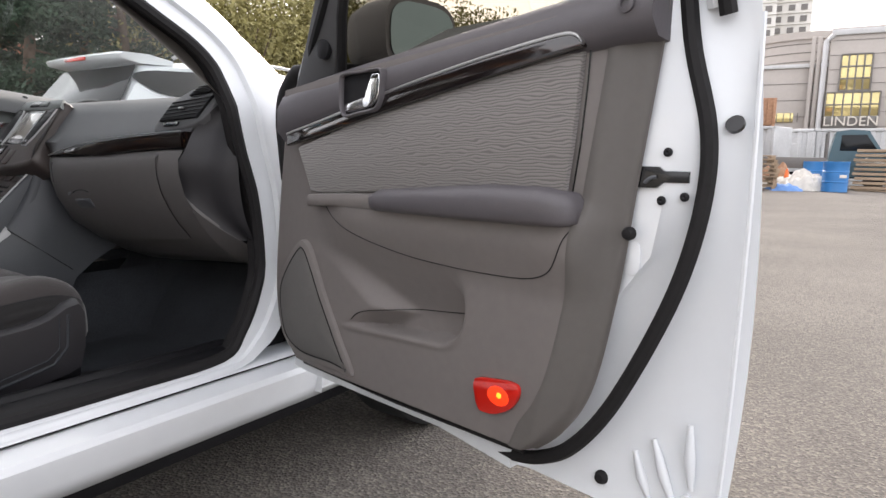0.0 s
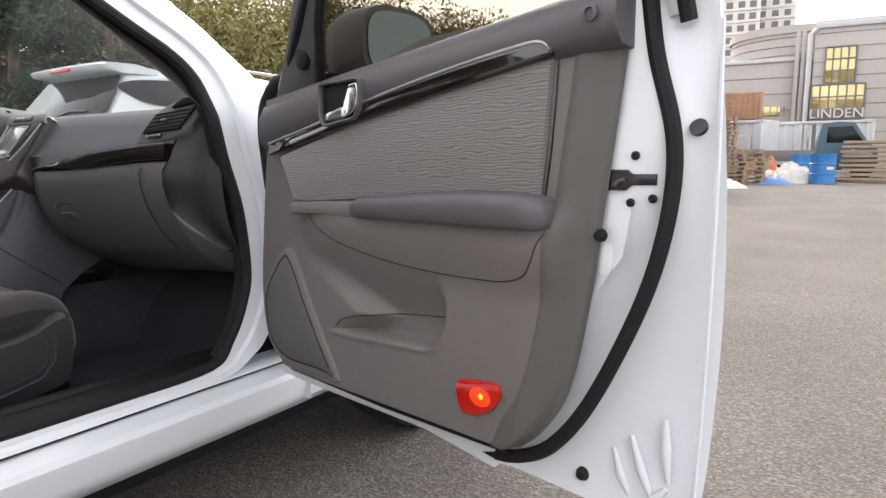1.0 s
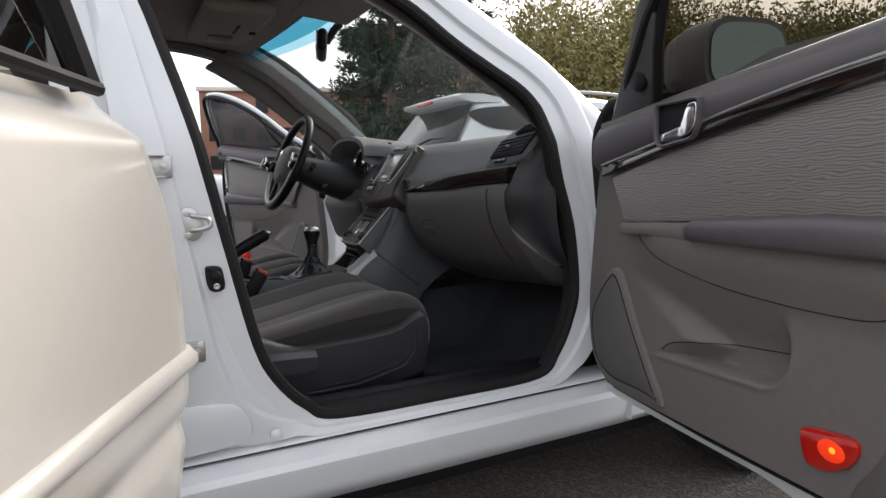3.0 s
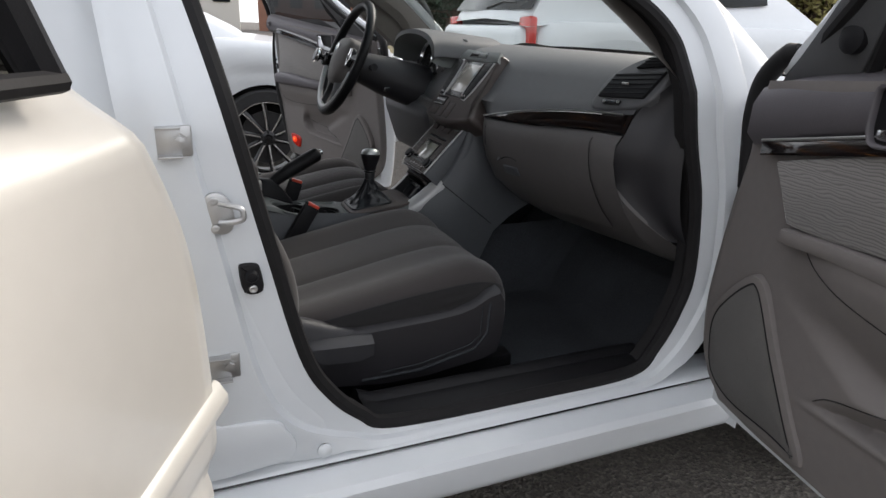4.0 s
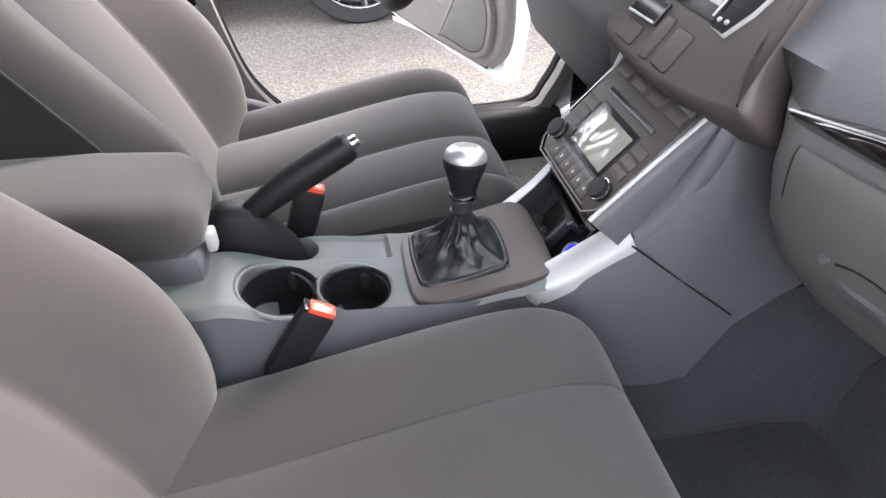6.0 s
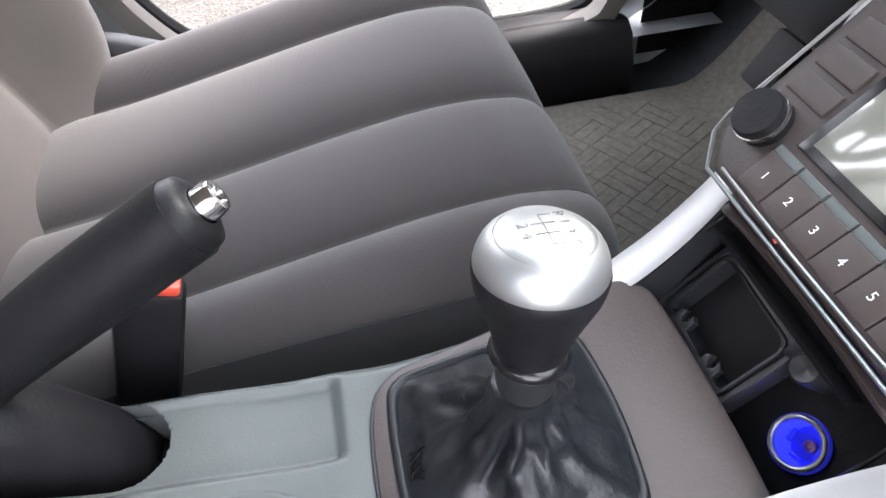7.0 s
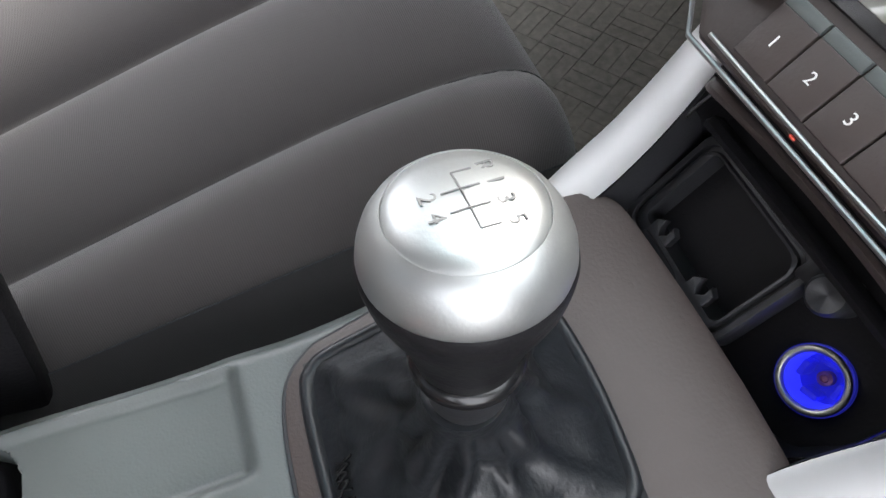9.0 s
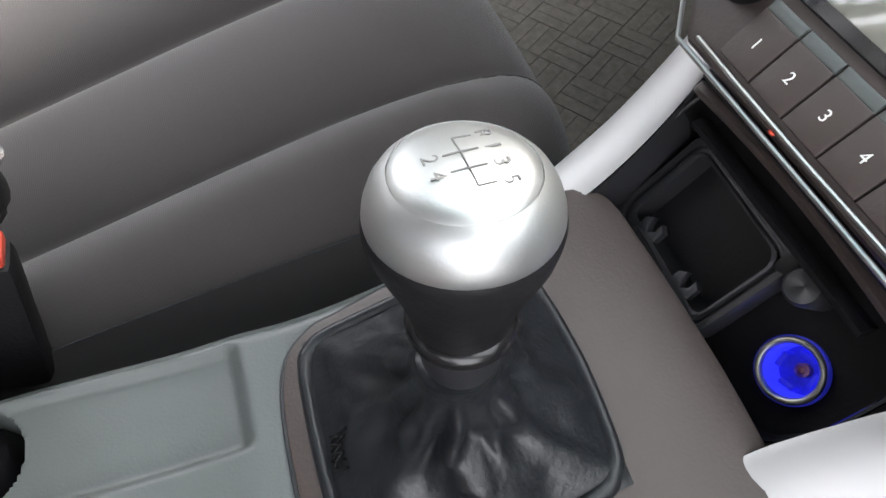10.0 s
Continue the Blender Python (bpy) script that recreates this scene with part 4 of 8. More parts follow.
    pane = grid(lambda a, b: P(0.08 + 0.80 * a + b * (0.14 - 0.16 * a), 0.040 - 0.135 * b, 1.01 + 0.06 * a + b * (0.215 + 0.14 * math.sin(math.pi * min(1, 0.62 * a + 0.02)) - 0.02 * a)), 14, 8)
    g = part("window_pane", pane, M_TINT if s > 0 else M_DEEPTINT, d, "tinted window glass")
    g.visible_shadow = False
    part("lock_button", lathe([(0.012, 0), (0.012, 0.006), (0.007, 0.008), (0.006, 0.004), (0, 0.004)], 14, m=Matrix.Translation(P(0.812, -0.024, 1.062)) @ Matrix.Rotation(radians(90), 4, "X")), M_PAD, d)
    # door mirror on the outside; the housing's grey stands for shade
    shell, zm = [], 1.128 if s > 0 else 1.06
    for u, k in ((-0.045, 0.25), (-0.035, 0.6), (0.0, 0.88), (0.06, 1.0), (0.13, 1.0), (0.155, 0.97)):
        shell.append([P(u, 0.21 + 0.115 * k * math.copysign(abs(math.cos(q)) ** 0.6, math.cos(q)), zm + 0.085 * k * math.copysign(abs(math.sin(q)) ** 0.6, math.sin(q))) for q in [2 * math.pi * i / 28 for i in range(28)]])
    part("door_mirror", rings(bmesh.new(), shell), M_TRIM, d, "door mirror housing, greyed to stand for its shade", smooth=60)
    part("mirror_face", rings(bmesh.new(), [[p + Vector((s * du, 0, 0)) for p in [P(0.156, 0.21 + 0.100 * math.copysign(abs(math.cos(q)) ** 0.6, math.cos(q)), zm + 0.070 * math.copysign(abs(math.sin(q)) ** 0.6, math.sin(q))) for q in [2 * math.pi * i / 28 for i in range(28)]]] for du in (-0.002, 0.004)]), M_MIRROR, d, "mirror glass")
    part("mirror_foot", box(P(0.03, 0.11, zm - 0.09), (0.07, 0.12, 0.05), 0.015), M_DARK, d)
    return d


def spline2(pts, closed=False, n=4):
    return [(p.x, p.y) for p in spline([(*p, 0) for p in pts], n, closed)]


M_SPEAKER = material("speaker_mesh", (0.105, 0.10, 0.096), 0.7, var=0.35, scale=4, fine=900, bump=0.8, bump_scale=900)
HINGE_REF = Vector((1.990, -1.030, 0.875))
front_door(1, Matrix.Translation(HINGE_REF * 0.125) @ Matrix.Scale(0.875, 4) @ pose(0.85, 0.03, 1.0, 0, 0, -11) @ Matrix.Diagonal((1.018, 1, 1.027, 1)) @ Matrix.Translation((0, 0, -1.0)), "open white front passenger door, grey lining with red reflector")
front_door(-1, Matrix.Translation((-1.05, -0.24, 0.1094)) @ Matrix.Scale(0.875, 4) @ pose(0, 0, 1.0, 0, 0, 20) @ Matrix.Diagonal((1.018, 1, 1.027, 1)) @ Matrix.Translation((0, 0, -1.0)), "open white driver's door with grey lining")


def rear_door(s, m, label):
    """A rear door seen from its outside: u from the hinge backwards, v outwards."""
    d = part("rear_door", box((s * 0.45, -0.03, 0.62), (0.7, 0.03, 0.55), 0.01), M_TRIM, None)
    d.parent, d.matrix_local, d["label"] = car, m, label
    P = lambda u, v, z: Vector((s * u, v, z))

    def skin(a, b):
        z = 0.30 + 0.70 * b
        front = 0.002 + 0.075 * smoothstep(0.74, 1.03, z) ** 1.5 + 0.06 * smoothstep(0.56, 0.30, z)
        u = front + (0.98 - front) * a
        bulge = 0.055 * math.sin(math.pi * min(1.0, 0.22 + 0.66 * b)) - 0.055
        tuck = -0.028 * (1 - smoothstep(0.0, 0.03, a)) ** 2
        groove = -0.012 * bell(z, 0.50, 0.02)
        return P(u, 0.055 + bulge + tuck + groove - 0.05 * smoothstep(0.93, 1.0, z), z)
    part("door_skin", grid(skin, 40, 50), M_WHITE_WARM, d, "white outer door skin, warm light put into its colour", smooth=60)
    part("door_inner_edge", grid(lambda a, b: skin(0, b) + P(0.02 * a, -0.10 * a, 0), 3, 30), M_WHITE_WARM, d, smooth=60)
    mould = [(0.0, 0.0), (0.012, 0.004), (0.020, 0.014), (0.020, 0.026), (0.010, 0.036), (0.0, 0.04)]
    part("side_moulding", rings(bmesh.new(), [[P(u, 0.048 + v * k, 0.575 + z) for v, z in mould] for u, k in ((0.002, 0.6), (0.012, 1), (0.5, 1), (0.95, 1))]), M_WHITE_WARM, d, "white rubbing strip along the door", smooth=50)
    top = [P(0.17, 0.0, 1.0), P(0.23, -0.03, 1.18), P(0.32, -0.07, 1.36), P(0.45, -0.09, 1.41), P(0.75, -0.08, 1.37), P(0.95, -0.02, 1.05)]
    part("window_frame", tube(spline(top, 6), 0.02, 8), M_DARK, d, "dark window frame")
    part("belt_strip", tube([P(0.165, 0.012, 1.0), P(0.5, 0.02, 1.005), P(0.96, 0.01, 1.01)], 0.010, 8), M_RUBBER, d, "black window strip")
    g = part("window_pane", grid(lambda a, b: P(0.19 + 0.74 * a + 0.10 * b * (1 - a), -0.005 - 0.07 * b, 1.0 + (0.30 + 0.1 * math.sin(math.pi * a)) * b), 10, 6), M_TINT, d, "tinted window glass")
    g.visible_shadow = False


rear_door(1, pose(0.895, -1.015, 0, 0, 0, -24), "open white rear door with a rubbing strip, warm light in its colour")
rear_door(-1, pose(-0.845, -0.955, 0, 0, 0, 90), "closed white rear door with a rubbing strip, warm light in its colour")

# ---- dashboard ----
dash = thing("dashboard", "dark grey moulded dashboard with a wood-look strip", "dashboard")


def dash_profile(x):
    """The dashboard's outline in (y, z) at a place across the car."""
    a = min(abs(x), 0.74)
    k = smoothstep(0.20, 0.68, a)      # towards the door
    back = 0.02 * smoothstep(0.62, 0.74, a)
    pts = [(0.30, 0.98), (0.10, 1.0), (0.0, 1.0), (-0.06, 0.992), (-0.105, 0.975), (-0.128, 0.95), (-0.148, 0.915), (-0.16, 0.898), (-0.165, 0.862), (-0.178, 0.858), (-0.192, 0.838), (-0.192, 0.805), (-0.18, 0.76), (-0.15, 0.70), (-0.105, 0.645), (-0.055, 0.60), (0.0, 0.575), (0.15, 0.57)]
    out = []
    for y, z in pts:
        if z < 0.955:
            y -= 0.062 * (1 - k) * smoothstep(0.955, 0.86, z) * smoothstep(0.56, 0.72, z)
            z -= 0.026 * (1 - k) * smoothstep(0.955, 0.90, z)
        y -= 0.030 * (1 - smoothstep(0.13, 0.42, a)) * smoothstep(0.998, 0.972, z) * smoothstep(0.80, 0.88, z)
        if x > 0:
            y += 0.17 * (1 - smoothstep(0.085, 0.225, a)) ** 1.6 * smoothstep(0.850, 0.815, z)
        out.append((y + back, z))
    return out


xs = [-0.74, -0.72, -0.66, -0.58, -0.5, -0.4, -0.3, -0.22, -0.14, -0.10, -0.07, 0.0, 0.07, 0.085, 0.10, 0.12, 0.14, 0.16, 0.18, 0.2, 0.22, 0.3, 0.4, 0.5, 0.58, 0.63, 0.662]
for name, lo, hi, mat, note, across in (("dash_upper", 0, 9, M_DASH, "dark grained dashboard top and face", xs), ("dash_corner", 0, 5, M_DASH, "dark grained dashboard corner", [0.662, 0.70, 0.735]), ("dash_lower", 8, 18, M_LOWER, "grey lower dashboard", xs)):
    part(name, rings(bmesh.new(), [[Vector((x, y, z)) for y, z in dash_profile(x)[lo:hi]] for x in across], closed=False), mat, dash, note, smooth=35)
# the hollowed end beside the door, behind a rounded ridge
CHEEK_IN = [(0.738, -0.100, 0.990), (0.702, -0.126, 0.946), (0.670, -0.150, 0.903), (0.664, -0.168, 0.862), (0.652, -0.184, 0.820), (0.637, -0.172, 0.768), (0.660, -0.145, 0.722), (0.694, -0.110, 0.682), (0.722, -0.066, 0.646)]
CHEEK_OUT = [(0.753, -0.070, 0.992), (0.757, -0.082, 0.95), (0.760, -0.092, 0.905), (0.760, -0.098, 0.862), (0.760, -0.100, 0.815), (0.760, -0.096, 0.765), (0.760, -0.088, 0.72), (0.760, -0.075, 0.682), (0.760, -0.056, 0.644)]
for s in (1, -1):
    ci, co = [[Vector((s * p.x, p.y, p.z)) for p in spline(line, 5)] for line in (CHEEK_IN, CHEEK_OUT)]
    rows = []
    for p, q in zip(ci, co):
        back = p + Vector((-s * 0.012, 0.030, 0.0))
        rows.append([back, p + Vector((-s * 0.006, 0.004, 0)), p] + [p.lerp(q, f) + Vector((0, 0.016 * math.sin(math.pi * min(1, f * 1.3)) * (1 - 0.5 * f), 0)) for f in (0.06, 0.15, 0.3, 0.5, 0.7, 0.85, 1.0)])
    part("end_cheek", rings(bmesh.new(), rows, closed=False), M_CHEEK, dash, "dark plastic end cheek", smooth=70)
    part("cheek_ridge", tube([p + Vector((-s * 0.005, 0.004, 0)) for p in ci[20:]], [0.0045 + 0.0035 * math.sin(math.pi * k / (len(ci) - 21)) for k in range(len(ci) - 20)], 8), M_LOWER, dash, "rounded ridge of the end cheek")


low_end = [[Vector((0.655, y, z)), Vector(q)] for (y, z), q in zip(dash_profile(0.655)[12:17], ((0.640, -0.170, 0.762), (0.661, -0.143, 0.721), (0.694, -0.108, 0.681), (0.722, -0.064, 0.645), (0.745, 0.0, 0.60)))]
part("dash_lower_end", rings(bmesh.new(), low_end, closed=False), M_LOWER, dash, "grey lower dashboard end", smooth=60)


def dash_at(x, k, out=0.0):
    """A place on the dashboard's face: k counts the points of its outline."""
    p = dash_profile(x)
    i = int(k)
    a, b = Vector(p[i]), Vector(p[min(i + 1, len(p) - 1)])
    q = a.lerp(b, k - i)
    t = (b - a).normalized()
    return Vector((x, q.x + t.y * out, q.y - t.x * out))


# wood-look strip from the stack to the door
strip = []
for i in range(17):
    u = i / 16
    x = 0.193 + 0.470 * u
    zt = 0.838 + 0.062 * u + 0.012 * math.sin(math.pi * u)
    hgt = 0.006 + 0.032 * smoothstep(0.0, 0.5, u)
    y = -0.240 + 0.072 * smoothstep(0.0, 1.1, u)
    strip.append([Vector((x, y + 0.03, zt)), Vector((x, y, zt)), Vector((x, y - 0.008, zt - 0.003)), Vector((x, y - 0.010, zt - hgt * 0.5)), Vector((x, y - 0.008, zt - hgt + 0.003)), Vector((x, y + 0.002, zt - hgt)), Vector((x, y + 0.03, zt - hgt))])
part("wood_strip", rings(bmesh.new(), strip), M_WOOD, dash, "dark lacquered wood-look strip", smooth=50)
# this pale line paints in the highlight along the strip's top edge
part("chrome_line", tube([r[2] + Vector((0, -0.001, 0.004)) for r in strip], 0.0016, 6), M_BAND_SATIN, dash, "thin pale line drawn as the strip's highlight")
part("strip_shadow", tube([r[4] + Vector((0, 0.012, -0.007)) for r in strip], 0.006, 6), M_DARK, dash)
# glove box lid and latch
lid = []
for x in [0.225 + 0.37 * i / 12 for i in range(13)]:
    e = 0.004 * smoothstep(0, 0.02, min(x - 0.225, 0.595 - x))
    lid.append([dash_at(x, k, 0.003 + e) for k in (9.6, 10, 10.6, 11.2, 12, 12.6, 13.2, 13.9)])
part("glove_box_lid", rings(bmesh.new(), lid, closed=False), M_LOWER, dash, "grey glove box lid", smooth=60)
for x in (0.225, 0.595):
    part("lid_gap", tube([dash_at(x, k, 0.0035) for k in ((9.6, 10, 10.6, 11.2) if x < 0.4 else (9.6, 10, 10.6, 11.2, 12, 12.6, 13.2, 13.9))], 0.0006, 6), M_DARK, dash)
part("glove_latch", rings(bmesh.new(), [[dash_at(x, 12.0, 0.004), dash_at(x, 12.05, 0.0085 + w), dash_at(x, 12.35, 0.0085 + w), dash_at(x, 12.5, 0.004)] for x, w in ((0.300, 0.0), (0.304, 0.0015), (0.330, 0.002), (0.352, 0.0015), (0.356, 0.0))]), M_SIDE, dash, "grey latch of the glove box", smooth=60)
part("latch_hollow", tube(spline([dash_at(0.298, 11.75, 0.0035), dash_at(0.315, 11.62, 0.0030), dash_at(0.340, 11.62, 0.0030), dash_at(0.357, 11.75, 0.0035)], 4), 0.005, 8, flat=0.5), M_DARK, dash)
part("latch_key", lathe([(0.006, 0), (0.006, 0.002), (0, 0.002)], 14, m=Matrix.Translation(dash_at(0.287, 11.75, 0.007)) @ Matrix.Rotation(radians(70), 4, "X")), M_SIDE, dash)


# outer vents in an oval housing
def vent(s):
    O = Vector((s * 0.612, -0.131, 0.944))
    ex, es = Vector((s, 0.10, 0.07)).normalized(), Vector((0, 0.52, 0.85)).normalized()
    en = ex.cross(es).normalized() * (1 if s > 0 else -1)
    if en.y > 0:
        en = -en
    L = lambda a, b, h: O + ex * a + es * b + en * h
    part("vent_rim", plate([(-0.075, -0.045), (-0.07, 0.02), (-0.03, 0.055), (0.04, 0.080), (0.085, 0.086), (0.096, 0.03), (0.075, -0.032), (0.0, -0.05)], lambda a, b, h: L(a, b, h - 0.020), 0.026, 0.005, n=4), M_DASH, dash, "dark grey vent surround", smooth=60)
    part("vent_mouth", plate([(-0.062, -0.024), (-0.046, 0.028), (0.084, 0.034), (0.064, -0.024)], lambda a, b, h: L(a, b, h + 0.005), 0.007, 0.001, n=3, smooth_line=False), M_DARK, dash, "black vent opening")
    part("vent_mouth", plate([(0.0, 0.042), (0.022, 0.060), (0.068, 0.070), (0.068, 0.046)], lambda a, b, h: L(a, b, h + 0.006), 0.006, 0.001, smooth_line=False), M_DARK, dash, "black vent opening")
    for k in range(5):
        b = -0.017 + 0.0105 * k
        part("vent_slat", tube([L(-0.059 + 0.0035 * k, b, 0.0125), L(0.064 + 0.0045 * k, b + 0.003, 0.0125)], 0.0017, 6, flat=0.8), M_DARK, dash)
    for k in range(3):
        part("vent_slat", tube([L(0.012 + 0.005 * k, 0.049 + 0.006 * k, 0.014), L(0.066, 0.051 + 0.006 * k, 0.0125)], 0.0014, 6), M_DARK, dash)
    part("vent_tab", box((0, 0, 0), (0.020, 0.004, 0.005), 0.0015, m=Matrix.Translation(L(0.0, 0.004, 0.0155))), M_STEEL, dash, "silver vent tab")
    part("vent_wheel", plate([(-0.035, -0.041), (-0.033, -0.031), (0.012, -0.033), (0.010, -0.042)], lambda a, b, h: L(a, b, h + 0.008), 0.004, 0.001, smooth_line=False), M_BLACK, dash)
    for a in (-0.034, 0.006):
        part("vent_mark", box((0, 0, 0), (0.007, 0.003, 0.005), 0.001, m=Matrix.Translation(L(a, -0.036, 0.0125))), M_STEEL, dash)


vent(1)
vent(-1)

# ---- centre stack ----
stack = thing("centre_stack", "warm grey centre stack with screen and audio unit", "car console")
UP_O, UP_S = Vector((-0.008, -0.285, 0.818)), Vector((0, 0.60, 0.80)).normalized()
UP_N = Vector((1, 0, 0)).cross(UP_S)


def U(a, b, h):
    """On the stack's upper face: across, up along it, out of it."""
    return UP_O + Vector((a, 0, 0)) + UP_S * b + UP_N * h


R_O, R_S = Vector((-0.002, -0.357, 0.685)), Vector((0, 0.69, 0.724)).normalized()
R_N = Vector((1, 0, 0)).cross(R_S)


def R(a, b, h):
    """On the audio unit's face."""
    return R_O + Vector((a, 0, 0)) + R_S * b + R_N * h


part("upper_surround", plate([(-0.118, -0.006), (-0.128, 0.06), (-0.130, 0.12), (-0.122, 0.19), (-0.10, 0.212), (0.10, 0.212), (0.124, 0.19), (0.134, 0.12), (0.148, 0.055), (0.178, 0.014), (0.15, -0.004), (0.09, -0.016), (0.03, -0.022), (-0.05, -0.020)], lambda a, b, h: U(a, b, h - 0.065), 0.065, 0.012, n=4), M_BROWN, stack, "warm grey screen surround", smooth=50)
cap_line = [(-0.122, 0.182), (-0.106, 0.214), (0.106, 0.214), (0.128, 0.182), (0.06, 0.178), (-0.06, 0.178)]
part("stack_cap", plate(cap_line, lambda a, b, h: U(a, b, h - 0.006), 0.010, 0.004, n=3, smooth_line=False), M_CAP, stack, "grey cap over the screen")
part("top_tray", plate([(-0.058, 0.188), (-0.052, 0.207), (0.045, 0.207), (0.050, 0.188)], lambda a, b, h: U(a, b, h - 0.005), 0.0105, 0.002, smooth_line=False), M_BLACK, stack, "black tray in the cap")
part("tray_lid", plate([(0.000, 0.190), (0.004, 0.204), (0.040, 0.204), (0.046, 0.190)], lambda a, b, h: U(a, b, h - 0.002), 0.0092, 0.002, smooth_line=False), M_CAP, stack)
for s in (1, -1):
    side = [(s * 0.060, 0.056), (s * 0.063, 0.12), (s * 0.074, 0.168), (s * 0.084, 0.180), (s * 0.112, 0.180), (s * 0.110, 0.14), (s * 0.100, 0.085), (s * 0.086, 0.054)]
    part("side_vent_frame", plate(side, lambda a, b, h: U(a, b, h - 0.002), 0.006, 0.0025, n=3, smooth_line=False), M_SILVER, stack, "silver frame of the centre vent")
    part("side_vent", plate([(p.x, p.y) for p in offset_loop(side, 0.0028)], lambda a, b, h: U(a, b, h + 0.001), 0.0045, 0.001, smooth_line=False), M_DARK, stack, "dark centre vent")
    for k in range(6):
        b = 0.082 + 0.016 * k
        part("vent_slat", tube([U(s * (0.067 + 0.10 * max(0.0, b - 0.13)), b, 0.0052), U(s * (0.092 + 0.17 * (b - 0.07)), b + 0.003, 0.0050)], 0.0012, 6), M_DARK, stack)
    for a, b in ((0.068, 0.066), (0.080, 0.067)):
        part("vent_stud", lathe([(0.0028, 0), (0.0024, 0.002), (0, 0.0024)], 10, m=Matrix.Translation(U(s * a, b, 0.0055)) @ UP_N.to_track_quat("Z", "Y").to_matrix().to_4x4()), M_SILVER, stack)
part("screen_bezel", plate([(-0.057, 0.060), (-0.057, 0.176), (0.057, 0.176), (0.057, 0.060)], lambda a, b, h: U(a, b, h - 0.004), 0.006, 0.002, smooth_line=False), M_BLACK, stack, "gloss black screen bezel")
part("nav_screen", plate([(-0.046, 0.076), (-0.046, 0.166), (0.048, 0.166), (0.048, 0.076)], lambda a, b, h: U(a, b, h + 0.0005), 0.003, 0.001, smooth_line=False), M_NAV, stack, "grey navigation screen")
for s in (1, -1):
    part("screen_edge", tube([U(s * 0.0515, 0.066, 0.0028), U(s * 0.0515, 0.172, 0.0028)], 0.0014, 6), M_SILVER, stack, "thin silver line")
part("card_slot", plate([(-0.082, 0.024), (-0.082, 0.052), (-0.020, 0.054), (-0.020, 0.026)], lambda a, b, h: U(a, b, h - 0.003), 0.0075, 0.002, smooth_line=False), M_BLACK, stack, "gloss black card slot")
part("slot_lip", tube([U(-0.080, 0.0255, 0.006), U(-0.022, 0.0275, 0.006)], 0.0016, 6), M_SILVER, stack)
for a0, a1, b0, b1 in ((-0.080, -0.036, -0.006, 0.019), (-0.014, 0.006, -0.008, 0.044), (0.018, 0.050, -0.006, 0.040)):
    line = rounded(a0, a1, b0, b1, 0.004)
    part("button_gap", plate([(p.x, p.y) for p in offset_loop(line, -0.0012)], lambda p, q, h: U(p, q, h - 0.003), 0.0034, 0.0002, smooth_line=False), M_DARK, stack)
    part("button", plate(line, lambda p, q, h: U(p, q, h - 0.002), 0.0045, 0.0016, smooth_line=False), M_BROWN, stack, "warm grey button")
# audio unit
part("audio_body", plate([(-0.090, -0.010), (-0.092, 0.0), (-0.093, 0.13), (-0.088, 0.155), (0.088, 0.155), (0.093, 0.13), (0.092, 0.0), (0.090, -0.010), (0.074, -0.024), (-0.074, -0.024)], lambda a, b, h: R(a, b, h - 0.045), 0.045, 0.005, smooth_line=False), M_BROWN, stack, "warm grey audio unit face")
part("edge_line", tube([R(-0.0925, 0.14, 0), R(-0.0935, 0.0, 0.001), R(-0.091, -0.011, 0.001), R(-0.075, -0.0255, 0.001), R(0.075, -0.0255, 0.001), R(0.091, -0.011, 0.001), R(0.0935, 0.0, 0.001), R(0.0925, 0.14, 0)], 0.0011, 8), M_BAND_SATIN, stack, "thin satin silver edge")
part("side_panel", rings(bmesh.new(), [[R(0.094, b, -0.05), R(0.094, b, 0.002), R(0.097, b, 0.0045), R(0.104 + w, b, 0.001), R(0.108 + w, b, -0.006), R(0.110 + w, b, -0.05)] for b, w in ((-0.022, 0.0), (0.02, 0.001), (0.08, 0.003), (0.15, 0.008))]), M_SIDE, stack, "bluish grey stack side", smooth=50)
part("side_edge", tube([R(0.1005 + w / 2, b, 0.0035) for b, w in ((-0.022, 0.0), (0.02, 0.001), (0.08, 0.003), (0.15, 0.008))], 0.0028, 8), M_SILVER, stack, "silver edge of the stack")
part("chrome_line", tube([R(a, -0.0195 - 0.0012 * math.cos(a * 20), 0.0014) for a in (-0.068, -0.066, -0.04, 0.0, 0.04, 0.066, 0.068)], 0.0010, 8), M_BAND_SATIN, stack, "thin chrome line")
part("indicator", box(R(-0.016, -0.0225, 0.001), (0.0028, 0.0011, 0.0010), 0.0003), M_RED, stack, "tiny red indicator")
part("display_frame", plate([(-0.050, 0.012), (-0.050, 0.078), (0.052, 0.078), (0.052, 0.012)], lambda a, b, h: R(a, b, h), 0.002, 0.001, smooth_line=False), M_BLACK, stack, "gloss black display frame")
part("display", plate([(-0.044, 0.017), (-0.044, 0.070), (0.046, 0.070), (0.046, 0.017)], lambda a, b, h: R(a, b, h + 0.0005), 0.0022, 0.0005, smooth_line=False), M_SCREEN, stack, "pale greenish display")
part("disc_slot", plate([(-0.06, 0.088), (-0.06, 0.095), (0.06, 0.095), (0.06, 0.088)], lambda a, b, h: R(a, b, h), 0.0015, 0.0005, smooth_line=False), M_BLACK, stack, "black disc slot")
